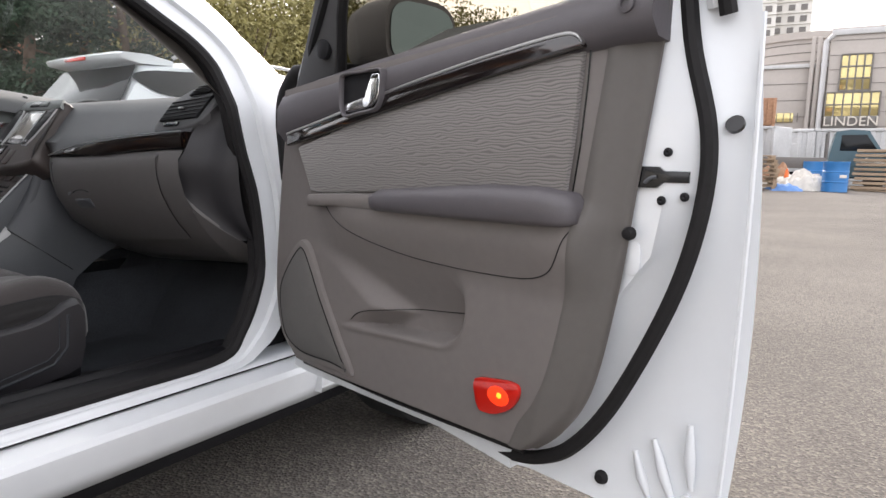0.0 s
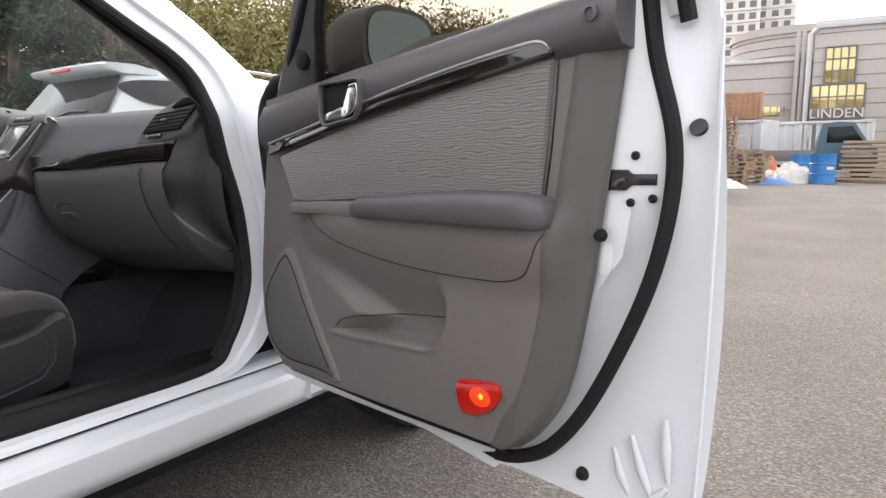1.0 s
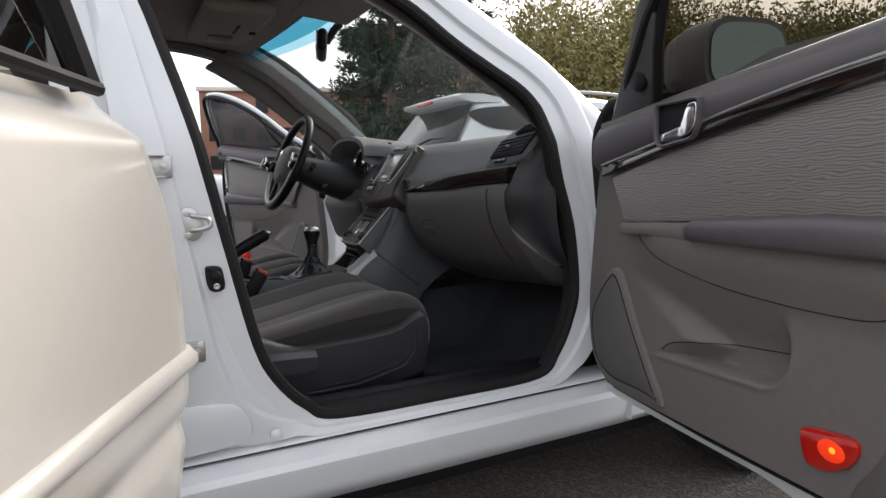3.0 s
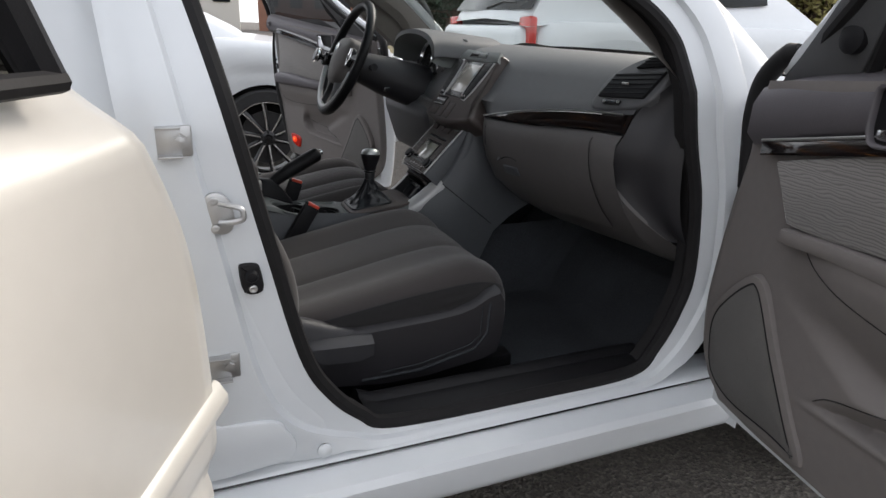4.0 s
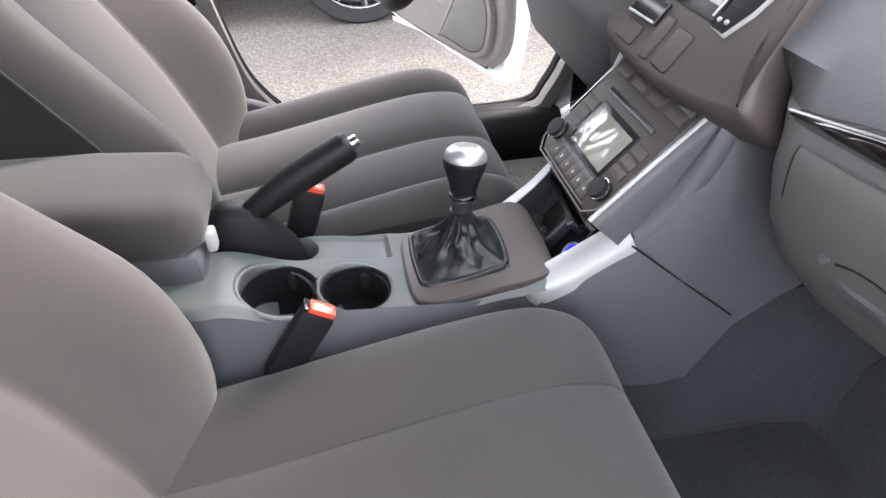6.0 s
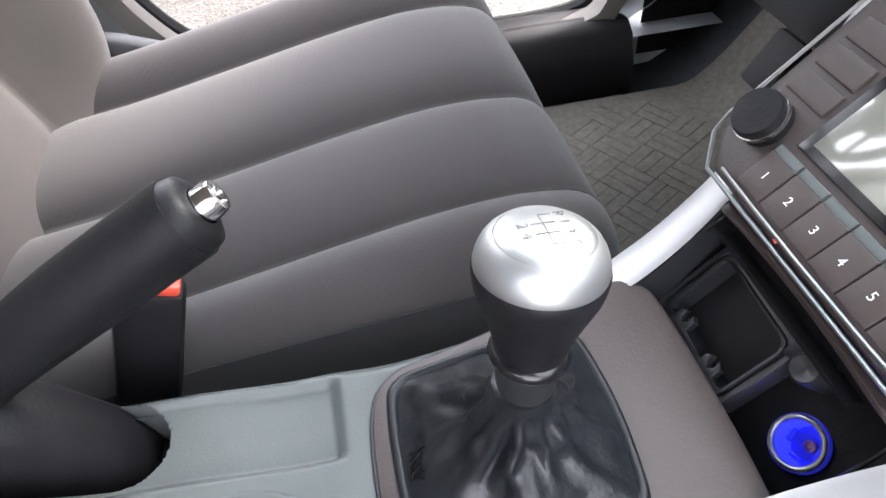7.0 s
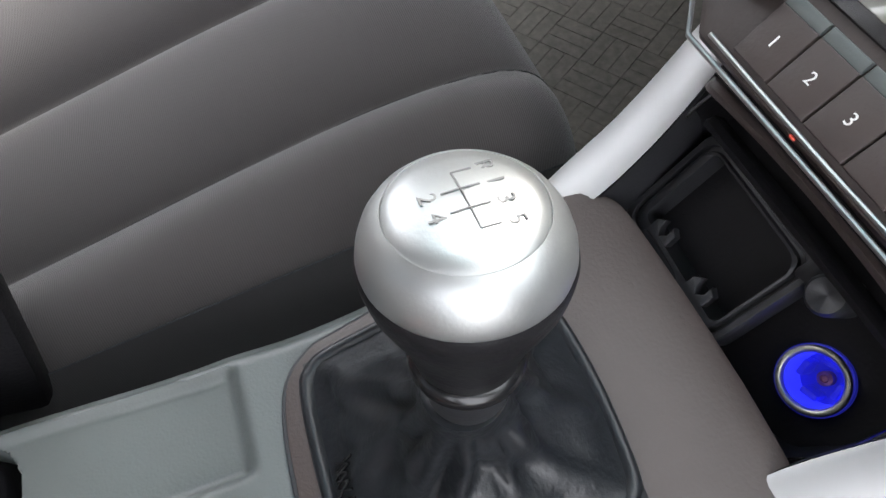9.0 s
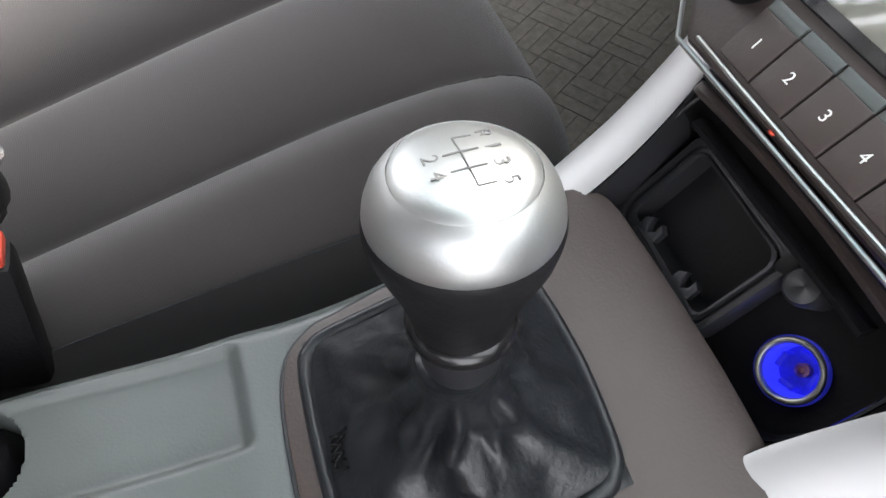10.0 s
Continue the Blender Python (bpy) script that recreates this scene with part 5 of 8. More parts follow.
for a, b in ((-0.0735, 0.010), (0.0745, 0.008)):
    kn = part("audio_knob", lathe([(0.0135, 0), (0.0135, 0.010), (0.0125, 0.013), (0, 0.0135)], 28, m=Matrix.Translation(R(a, b, 0)) @ R_N.to_track_quat("Z", "Y").to_matrix().to_4x4()), M_DARK, stack, "dark audio knob")
    part("knob_band", lathe([(0.0142, 0.0055), (0.0142, 0.0080), (0.0132, 0.0082)], 28, m=Matrix.Translation(R(a, b, 0)) @ R_N.to_track_quat("Z", "Y").to_matrix().to_4x4()), M_CHROME, kn, "chrome band")
for k in range(6):
    a = -0.0470 + 0.0195 * k
    key = part("preset_key", plate([(a - 0.0094, -0.0175), (a - 0.0094, 0.0035), (a + 0.0094, 0.0035), (a + 0.0094, -0.0175)], lambda p, q, h: R(p, q, h - 0.001), 0.0035, 0.0012, smooth_line=False), M_BROWN, stack, "warm grey preset key")
    part("key_edge", plate([(a - 0.0092, 0.0032), (a - 0.0092, 0.0082), (a + 0.0092, 0.0082), (a + 0.0092, 0.0032)], lambda p, q, h: R(p, q, h - 0.001), 0.0030, 0.001, smooth_line=False), M_TRIM_LIGHT, key)
    m = Matrix.Translation(R(a, -0.0070, 0.0026)) @ Matrix((Vector((1, 0, 0)), R_S, R_N)).transposed().to_4x4()
    text_mesh("numeral", str(k + 1), 0.0063, M_MARK, key, m, 0.0002, "pale printed numeral")
for s in (-1, 1):
    for k in range(3):
        a, b = s * 0.0685, 0.034 + 0.016 * k
        part("side_key", plate([(a - 0.014, b - 0.0065), (a - 0.014, b + 0.0065), (a + 0.014, b + 0.0065), (a + 0.014, b - 0.0065)], lambda p, q, h: R(p, q, h - 0.001), 0.003, 0.0012, smooth_line=False), M_BROWN, stack, "warm grey key")
for k in range(4):
    a = -0.066 + 0.044 * k
    part("climate_key", plate([(a - 0.016, 0.112), (a - 0.016, 0.130), (a + 0.016, 0.130), (a + 0.016, 0.112)], lambda p, q, h: R(p, q, h - 0.001), 0.004, 0.0016, smooth_line=False), M_BROWN, stack, "climate key")
part("hazard_key", plate([(0.058, 0.128), (0.058, 0.148), (0.084, 0.148), (0.084, 0.128)], lambda p, q, h: R(p, q, h - 0.001), 0.005, 0.002, smooth_line=False), M_TRIM_LIGHT, stack, "pale grey key")

# ---- centre console ----
console = thing("centre_console", "pale grey centre console between the seats", "car console")


def top_z(y):
    pts = [(-1.05, 0.625), (-0.80, 0.612), (-0.70, 0.583), (-0.60, 0.570), (-0.565, 0.566), (-0.455, 0.580), (-0.40, 0.585), (-0.30, 0.60)]
    for (a, p), (b, q) in zip(pts, pts[1:]):
        if y <= b:
            return p + (q - p) * smoothstep(a, b, max(y, a))
    return pts[-1][1]


CUPS = [(0.050, -0.733, 0.0465), (0.047, -0.643, 0.0445)]


def console_top(u, v):
    y = -1.05 + 0.65 * v
    edge = 0.003 * smoothstep(-0.56, -0.70, y)
    x = -0.072 + edge + (0.170 - edge) * u
    z = top_z(y) - 0.012 * smoothstep(0.070, 0.087, abs(x - 0.013) + (edge if x < 0 else 0)) ** 2
    z -= 0.008 * smoothstep(-0.008, -0.015, x) * smoothstep(-0.588, -0.598, y) * smoothstep(-0.064, -0.058, x) * smoothstep(-0.86, -0.80, y)
    for cx, cy, r in CUPS:
        z -= 0.060 * smoothstep(r + 0.002, r - 0.002, math.hypot(x - cx, y - cy)) if z > 0.535 else 0.0
    z -= 0.05 * smoothstep(0.024, 0.020, math.hypot(x + 0.041, y - min(max(y, -0.80), -0.708)))
    return Vector((x, y, z))


part("console_top", grid(console_top, 120, 440), M_TRIM_LIGHT, console, "pale grey console top", smooth=50)
for cx, cy, r in CUPS:
    rim_m = Matrix.Translation((cx, cy, top_z(cy) + 0.0005)) @ Matrix.Rotation(math.atan2(top_z(cy + 0.03) - top_z(cy - 0.03), 0.06), 4, "X")
    part("cup_rim", lathe([(r + 0.0045, -0.002), (r + 0.003, 0.0002), (r + 0.001, 0.0008), (r - 0.001, -0.0005), (r - 0.002, -0.003), (r - 0.0025, -0.006)], 48, m=rim_m), M_TRIM_LIGHT, console, "pale grey rim of the cup holder", smooth=70)
    part("cup_liner", lathe([(r - 0.001, 0.002), (r - 0.003, 0.0), (r - 0.004, -0.052), (0.0, -0.054)], 32, m=Matrix.Translation((cx, cy, top_z(cy) - 0.004))), M_DARK, console, "dark cup holder")
    for a in (40, 160, 280):
        c, s_ = math.cos(radians(a)), math.sin(radians(a))
        part("cup_tab", box((cx + c * (r - 0.006), cy + s_ * (r - 0.006), top_z(cy) - 0.022), (0.010, 0.010, 0.022), 0.003, m=Matrix.Rotation(radians(a), 4, "Z")), M_RUBBER, console)
part("brake_slot", box((-0.046, -0.752, top_z(-0.72) - 0.052), (0.046, 0.13, 0.02), 0.008), M_BLACK, console)
# side walls; the silver rails climb along their tops: y, outer x and z, inner x and z
RAIL = ((-0.440, 0.084, 0.564, 0.080, 0.565), (-0.432, 0.092, 0.566, 0.072, 0.573), (-0.41, 0.098, 0.578, 0.067, 0.589), (-0.38, 0.102, 0.598, 0.071, 0.611), (-0.35, 0.108, 0.623, 0.079, 0.638), (-0.325, 0.114, 0.648, 0.088, 0.662), (-0.30, 0.119, 0.680, 0.098, 0.694), (-0.275, 0.123, 0.73, 0.106, 0.738), (-0.256, 0.125, 0.78, 0.113, 0.785), (-0.248, 0.124, 0.825, 0.117, 0.825))


def along(y, k):
    for a, b in zip(RAIL, RAIL[1:]):
        if y <= b[0]:
            f = max(0.0, (y - a[0]) / (b[0] - a[0]))
            return a[k] + (b[k] - a[k]) * f
    return RAIL[-1][k]


for s in (1, -1):
    wall = []
    for y, w, low in ((-1.05, 0.098, 0.42), (-0.75, 0.098, 0.41), (-0.50, 0.100, 0.405), (-0.44, 0.10, 0.405), (-0.42, 0.102, 0.405), (-0.38, 0.11, 0.405), (-0.34, 0.110, 0.405), (-0.30, 0.11, 0.405), (-0.275, 0.12, 0.405), (-0.25, 0.122, 0.405), (-0.215, 0.128, 0.41), (-0.17, 0.130, 0.50), (-0.12, 0.134, 0.54), (-0.04, 0.138, 0.585), (0.05, 0.14, 0.62)):
        zt = top_z(y) - (0.006 if s > 0 else 0.022) if y < -0.44 else along(y, 2) - 0.005
        if y >= -0.44:
            w = along(y, 1) + 0.002
        wall.append([Vector((s * w * 0.955, y, zt)), Vector((s * w, y, zt - 0.012)), Vector((s * (w + 0.006), y, (zt + low) / 2)), Vector((s * (w + 0.008), y, low)), Vector((s * (w - 0.02), y, low - 0.004))])
    part("console_side", rings(bmesh.new(), [[Vector((p.x + (0.034 if s < 0 and p.y < -0.44 else 0), p.y, p.z)) for p in r] for r in wall], closed=False), M_TRIM_LIGHT if s < 0 else M_SIDE, console, "bluish grey console side", smooth=60)
    part("tunnel_carpet", rings(bmesh.new(), [[Vector((s * 0.085, y, 0.50)), Vector((s * 0.112, y, 0.41)), Vector((s * 0.135, y, 0.34)), Vector((s * 0.17, y, 0.30))] for y in (-1.05, -0.6, -0.2, 0.1, 0.22)], closed=False), M_CARPET, console, "black tunnel carpet", smooth=60)
    # silver rail that climbs beside the stack, softly arched across
    rail = []
    for row in spline(RAIL, 4):
        y, xo, zo, xi, zi = row
        a, b = Vector((s * xi, y - 0.001, zi)), Vector((s * xo, y, zo))
        arch = [a.lerp(b, f) + Vector((0, -0.0026, 0.0034)) * math.sin(math.pi * f) ** 0.7 for f in (0, 0.04, 0.12, 0.25, 0.4, 0.55, 0.7, 0.84, 0.94, 1.0)]
        rail.append(arch + [b + Vector((s * 0.003, 0.003, -0.008)), b + Vector((s * 0.0035, 0.008, -0.018))])
    part("rail_flank", rings(bmesh.new(), [[r[0] + Vector((-s * 0.0004, 0, -0.0012)), r[0] + Vector((-s * 0.001, 0.010, -0.012)), r[0] + Vector((-s * 0.001, 0.024, -0.034))] for r in rail[:26]], closed=False), M_INSERT, console, "black inner flank of the rail", smooth=60)
    stop = 21 if s > 0 else len(rail)
    part("silver_rail", rings(bmesh.new(), rail[:stop]), M_SILVER, console, "silver painted rail", smooth=70)
    if s > 0:
        part("upper_rail", rings(bmesh.new(), [[p + Vector((0, 0.003, 0.001)) for p in r] for r in rail[20:]]), M_SIDE, console, "grey upper rail", smooth=60)
part("side_seam", tube([Vector((0.1235 + 0.0155 * f, -0.330 + 0.148 * f, 0.647 - 0.122 * f)) for f in (0, 0.25, 0.5, 0.75, 1.0)], 0.0012, 6), M_DARK, console, "dark joint in the console side")
# warm grey plate round the lever
deck = [(p.x, p.y) for p in spline([(-0.060, -0.540, 0), (-0.066, -0.49, 0), (-0.077, -0.440, 0), (-0.077, -0.418, 0), (-0.069, -0.402, 0), (-0.045, -0.396, 0), (0.05, -0.396, 0), (0.084, -0.408, 0), (0.092, -0.47, 0), (0.092, -0.52, 0), (0.087, -0.558, 0), (0.070, -0.575, 0), (0.0, -0.577, 0), (-0.040, -0.572, 0), (-0.056, -0.558, 0)], 5, True)]
part("lever_plate", plate(deck, lambda a, b, h: Vector((a + 0.001, b, top_z(b) - 0.004 + h)), 0.010, 0.004, smooth_line=False), M_BROWN, console, "warm grey plate round the gear lever")
k0 = max(range(len(deck)), key=lambda k: deck[k][1])
part("plate_edge", tube([Vector((a + 0.001, b, top_z(b) + 0.0022)) for a, b in deck[k0:] + deck[:k0] if b < -0.47], 0.0013, 6), M_INSERT, console, "dark joint round the plate")
# storage tray below the audio unit
T_O, T_S = Vector((-0.004, -0.386, 0.592)), Vector((0, 0.66, 0.75)).normalized()
T_N = Vector((1, 0, 0)).cross(T_S)


def T(a, b, h):
    """On the storage tray's face."""
    return T_O + Vector((a, 0, 0)) + T_S * b + T_N * h


trayline = [(-0.066, -0.022), (-0.072, 0.0), (-0.070, 0.056), (-0.055, 0.060), (0.055, 0.060), (0.072, 0.056), (0.076, 0.012), (0.072, -0.008), (0.058, -0.024), (0.0, -0.027), (-0.05, -0.027)]
well = bmesh.new()
tl = spline2(trayline, True, 4)
rings(well, [[T(a * 1.035, b * 1.04 - 0.002, -0.004) for a, b in tl], [T(a * 1.03, b * 1.02 - 0.001, 0.002) for a, b in tl], [T(a, b, 0.002) for a, b in tl], [T(a * 0.985, b * 0.98, -0.001) for a, b in tl], [T(a * 0.955, b * 0.96, -0.026) for a, b in tl], [T(0.046 + 0.0120 * math.cos(math.atan2(b * 0.96 - 0.005, a * 0.955 - 0.046)), 0.005 + 0.0120 * math.sin(math.atan2(b * 0.96 - 0.005, a * 0.955 - 0.046)), -0.026) for a, b in tl]], cap0=False, cap1=False)
part("tray_well", well, M_DARK, console, "black storage tray", smooth=40)
part("tray_rim", tube([T(a * 0.985, b * 0.98, 0.0015) for a, b in tl], 0.0012, 6, closed=True), M_BLACK, console, "gloss black rim")


tilt = lambda a: -0.010 + 0.10 * (a + 0.02)  # the insert lies a little askew
frame_bm = bmesh.new()
levels = []
for grow, h in ((0.0, -0.018), (0.0, -0.0045), (-0.001, -0.0030), (-0.0035, -0.0030), (-0.0042, -0.0050), (-0.0055, -0.0050), (-0.0062, -0.0026), (-0.0072, -0.0020)):
    levels.append([T(a, b, tilt(a) + h + 0.004) for a, b in rounded(-0.064 - grow, 0.017 + grow, -0.022 - grow, 0.040 + grow, 0.008)])
hole = rounded(-0.0535, 0.0095, -0.0105, 0.0335, 0.004)
levels += [[T(a, b, tilt(a) + 0.0015) for a, b in hole], [T(a, b, tilt(a) - 0.001) for a, b in hole], [T(a * 0.97, b * 0.95, tilt(a) - 0.042) for a, b in hole]]
rings(frame_bm, levels, cap0=False)
part("tray_insert", frame_bm, M_INSERT, console, "black plastic insert with a deep square pocket", smooth=40)
TF = Matrix((Vector((1, 0, 0)), T_S, T_N)).transposed().to_4x4()
for a in (-0.040, -0.006):
    hook = plate([(-0.007, -0.008), (-0.007, 0.003), (-0.0035, 0.006), (-0.0025, 0.002), (0.0, -0.001), (0.0025, 0.002), (0.002, 0.007), (0.006, 0.005), (0.007, -0.008)], lambda p, q, h, a=a: T(a + p, -0.009 + q, tilt(a) - 0.0035 + h), 0.005, 0.001, smooth_line=False)
    part("insert_clip", hook, M_INSERT, console, "hooked clip")
part("clip_rail", box((0, 0, 0), (0.046, 0.005, 0.004), 0.0012, m=Matrix.Translation(T(-0.023, -0.015, tilt(-0.023) + 0.0005)) @ TF), M_DARK, console)
part("insert_boss", lathe([(0.0085, -0.024), (0.0085, -0.004), (0.0070, -0.0015), (0.0050, -0.002), (0.0, -0.0045)], 24, m=Matrix.Translation(T(0.025, 0.034, 0)) @ T_N.to_track_quat("Z", "Y").to_matrix().to_4x4()), M_INSERT, console, "round dished boss", smooth=70)
part("insert_web", box((0, 0, 0), (0.016, 0.012, 0.014), 0.003, m=Matrix.Translation(T(0.017, 0.034, -0.012)) @ TF), M_DARK, console)
part("pocket_box", box((0, 0, 0), (0.030, 0.020, 0.012), 0.002, m=Matrix.Translation(T(-0.010, 0.012, -0.046)) @ TF), M_BLACK, console)
sk = Matrix.Translation(T(0.046, 0.005, -0.0255)) @ T_N.to_track_quat("Z", "Y").to_matrix().to_4x4()
part("socket_glow", lathe([(0.0152, -0.002), (0.0152, 0.0025), (0.0142, 0.003)], 40, m=sk), M_SOCKET, console, "blue lit edge of the power socket")
part("socket_ring", lathe([(0.0138, 0.002), (0.0146, 0.0034), (0.0140, 0.0046), (0.0126, 0.0048), (0.0116, 0.0038), (0.0114, -0.002)], 40, m=sk), M_SATIN, console, "silver ring of the power socket", smooth=60)
part("socket_floor", lathe([(0.0112, -0.0155), (0.0, -0.0165)], 32, m=sk), M_SOCKET, console, "socket floor, glowing faintly for the blue lamp's light on it")
part("socket_light", lathe([(0.0114, 0.002), (0.0110, -0.016)], 40, m=sk), M_BLUE, console, "blue lit socket sleeve")
part("socket_pin", lathe([(0.0032, -0.017), (0.0032, -0.011), (0.0018, -0.0105), (0.0012, -0.0115), (0.0, -0.0115)], 16, m=sk), M_COPPER, console, "copper contact")
for k in (20, 110, 200, 290):
    part("socket_spring", box((0, 0, 0), (0.0030, 0.0075, 0.013), 0.001, m=sk @ Matrix.Rotation(radians(k), 4, "Z") @ Matrix.Translation((0.0078, 0, -0.0115))), M_SOCKET, console)
flap = []
for k in range(25):
    a = -0.0735 + 0.147 * k / 24
    bow, tip = 0.004 * (1 - (a / 0.0735) ** 2), 1 - abs(a / 0.0735) ** 14
    flap.append([T(a, b + bow - 0.002, h * (0.3 + 0.7 * tip)) for b, h in ((0.0535, 0.002), (0.0515, 0.008), (0.0520, 0.0150), (0.0545, 0.0170), (0.0572, 0.0150), (0.058, 0.006), (0.058, 0.0))])
part("tray_flap", rings(bmesh.new(), flap), M_BROWN, console, "warm grey tray flap, slid up", smooth=50)
part("flap_lip", rings(bmesh.new(), [[T(a, b, h) for b, h in ((0.041, -0.004), (0.0395, 0.004), (0.0420, 0.006), (0.0455, 0.003), (0.046, -0.004))] for a in (-0.060, -0.058, 0.0, 0.050, 0.052)]), M_BLACK, console, "gloss black lip", smooth=60)
part("tray_back", box((0, 0, 0), (0.136, 0.004, 0.05), 0.001, m=Matrix.Translation(T(0, 0.060, -0.008)) @ TF), M_DARK, console)
# fill between the stack and the tray
part("stack_core", box((0, -0.215, 0.64), (0.20, 0.10, 0.26), 0.01), M_DARK, console)
# armrest box
armbox = []
for y, z0, z1, w in ((-0.800, 0.665, 0.690, 0.040), (-0.806, 0.648, 0.706, 0.060), (-0.83, 0.638, 0.718, 0.072), (-0.92, 0.636, 0.726, 0.076), (-1.06, 0.64, 0.73, 0.076), (-1.10, 0.65, 0.72, 0.07)):
    ring = []
    for k in range(20):
        a = 2 * math.pi * k / 20
        c, s_ = math.cos(a), math.sin(a)
        ring.append(Vector((-0.025 + w * math.copysign(abs(c) ** 0.45, c), y, (z0 + z1) / 2 + (z1 - z0) / 2 * math.copysign(abs(s_) ** 0.55, s_))))
    armbox.append(ring)
part("armrest_lid", rings(bmesh.new(), armbox), M_SEAT, console, "dark cloth armrest lid", smooth=60)
part("armrest_box", box((-0.02, -0.95, 0.625), (0.13, 0.28, 0.05), 0.012), M_SIDE, console, "grey armrest box")
part("armrest_catch", box((0.008, -0.800, 0.645), (0.020, 0.012, 0.028), 0.004), M_SILVER, console, "silver catch")

# ---- gear lever ----
lever = thing("gear_lever", "gear lever with satin silver knob and black leather gaiter", "gear lever")
GB = Vector((0.007, -0.506, 0.578))
frame_sq = [(-0.042, -0.0595), (-0.053, -0.054), (-0.058, -0.042), (-0.060, 0.0), (-0.057, 0.042), (-0.051, 0.052), (-0.040, 0.057), (0.0, 0.060), (0.040, 0.057), (0.051, 0.052), (0.057, 0.042), (0.061, 0.0), (0.0595, -0.042), (0.054, -0.054), (0.043, -0.0595), (0.0, -0.0615)]
fsq = spline2(frame_sq, True, 6)
slope = lambda b: top_z(GB.y + b) + 0.006
part("gaiter_frame", rings(bmesh.new(), [[Vector((GB.x + a * k, GB.y + b * k, slope(b * k) + h)) for a, b in fsq] for k, h in ((1.0, -0.004), (0.998, 0.0005), (0.985, 0.0035), (0.955, 0.0052), (0.915, 0.0045), (0.875, 0.0010), (0.84, -0.006))], cap0=False, cap1=False), M_BOOT, lever, "rolled dark leather gaiter frame", smooth=80)
knobtilt = Matrix.Translation((0.0135, -0.503, 0.646)) @ Matrix.Rotation(radians(-5), 4, "X") @ Matrix.Rotation(radians(-8), 4, "Y")
gait = []
random.seed(4)
NA = 96
for k in range(27):
    t = k / 26
    c = GB.lerp(Vector((0.0135, -0.504, 0.647)), t)
    lean_in = (1 - t) ** 2.1
    ring = []
    for i in range(NA):
        a = 2 * math.pi * i / NA
        sqr = 1.0 / max(abs(math.cos(a)), abs(math.sin(a))) ** (0.85 * (1 - t))
        r = 0.0575 * sqr * lean_in + (0.0138 + 0.009 * (1 - t)) * (1 - lean_in)
        swell = math.sin(math.pi * min(1.0, t * 1.1))
        wrinkle = noise.noise((2.3 * math.cos(a), 2.3 * math.sin(a), 3.2 * t + 1.7)) + 0.55 * noise.noise((5.0 * math.cos(a), 5.0 * math.sin(a), 6.0 * t))
        crease = bell((a * 2 / math.pi + 0.5) % 1.0, 0.5, 0.10)
        r += swell * (0.0105 * wrinkle + 0.0045 * crease * (1 - t) + 0.0016 * math.sin(6 * a + 5 * t))
        z = slope((r * math.sin(a)) * (1 - t)) + 0.001 + (0.647 - slope(0)) * t ** 1.1 + 0.006 * swell * noise.noise((3 * math.cos(a) + 7, 3 * math.sin(a), 2 * t))
        ring.append(Vector((c.x + r * math.cos(a), c.y + r * math.sin(a), z)))
    gait.append(ring)
part("gaiter", rings(bmesh.new(), gait), M_BOOT, lever, "black creased leather gaiter", smooth=80)
for j in range(9):
    p, q = gait[2][70 + j % 2 + j // 2 * 1], gait[5][70 + (j + 1) % 2 + j // 2 * 1]
    part("lacing", tube([p + (p - GB) * 0.02, (p + q) / 2 + ((p + q) / 2 - GB) * 0.04, q + (q - GB) * 0.02], 0.0006, 5), M_BLACK, lever, "black lacing")
part("gaiter_collar", lathe([(0.0118, -0.004), (0.0124, -0.001), (0.0132, 0.004), (0.0140, 0.010), (0.0146, 0.0150), (0.0148, 0.0170), (0.0135, 0.018), (0.0125, 0.019)], 40, m=knobtilt), M_INSERT, lever, "satin black collar", smooth=60)
part("knob_seat", lathe([(0.0130, 0.0185), (0.0172, 0.0195), (0.0176, 0.0215), (0.0166, 0.0235), (0.0150, 0.0245)], 40, m=knobtilt), M_BLACK, lever, "gloss black ring", smooth=60)
part("knob_body", lathe([(0.0145, 0.024), (0.0155, 0.025), (0.0168, 0.032), (0.0196, 0.042), (0.0228, 0.051), (0.0252, 0.058), (0.0262, 0.0635), (0.0264, 0.0665), (0.0258, 0.0680)], 56, m=knobtilt), M_DARK, lever, "black knob body", smooth=60)
cap = part("knob_cap", lathe([(0.0256, 0.0672), (0.0258, 0.0686), (0.0253, 0.0715), (0.0240, 0.0752), (0.0220, 0.0784), (0.0200, 0.0804), (0.0188, 0.0813)], 72, m=knobtilt), M_SATIN, lever, "satin silver cap", smooth=60)
part("cap_disc", lathe([(0.0188, 0.0813), (0.0186, 0.0806), (0.0183, 0.0814), (0.0140, 0.0829), (0.007, 0.0840), (0.0, 0.0843)], 72, m=knobtilt), M_SATIN, cap, "satin silver disc with the shift pattern", smooth=60)

def mark_at(x, y):
    r2 = (x * x + y * y) / 0.0183 ** 2
    return knobtilt @ Matrix.Translation((x, y, 0.0845 - 0.0029 * r2))


def stroke(x0, y0, x1, y1):
    pts = [mark_at(x0 + (x1 - x0) * k / 4, y0 + (y1 - y0) * k / 4).translation for k in range(5)]
    part("pattern_line", tube(pts, 0.00026, 6), M_MARK_DARK, cap)


LX = (-0.0088, -0.0030, 0.0030, 0.0088)
stroke(LX[0], 0.0, LX[3], 0.0)
stroke(LX[0], 0.0, LX[0], 0.0048)
stroke(LX[1], -0.0045, LX[1], 0.0045)
stroke(LX[2], -0.0045, LX[2], 0.0045)
stroke(LX[3], 0.0, LX[3], 0.0045)
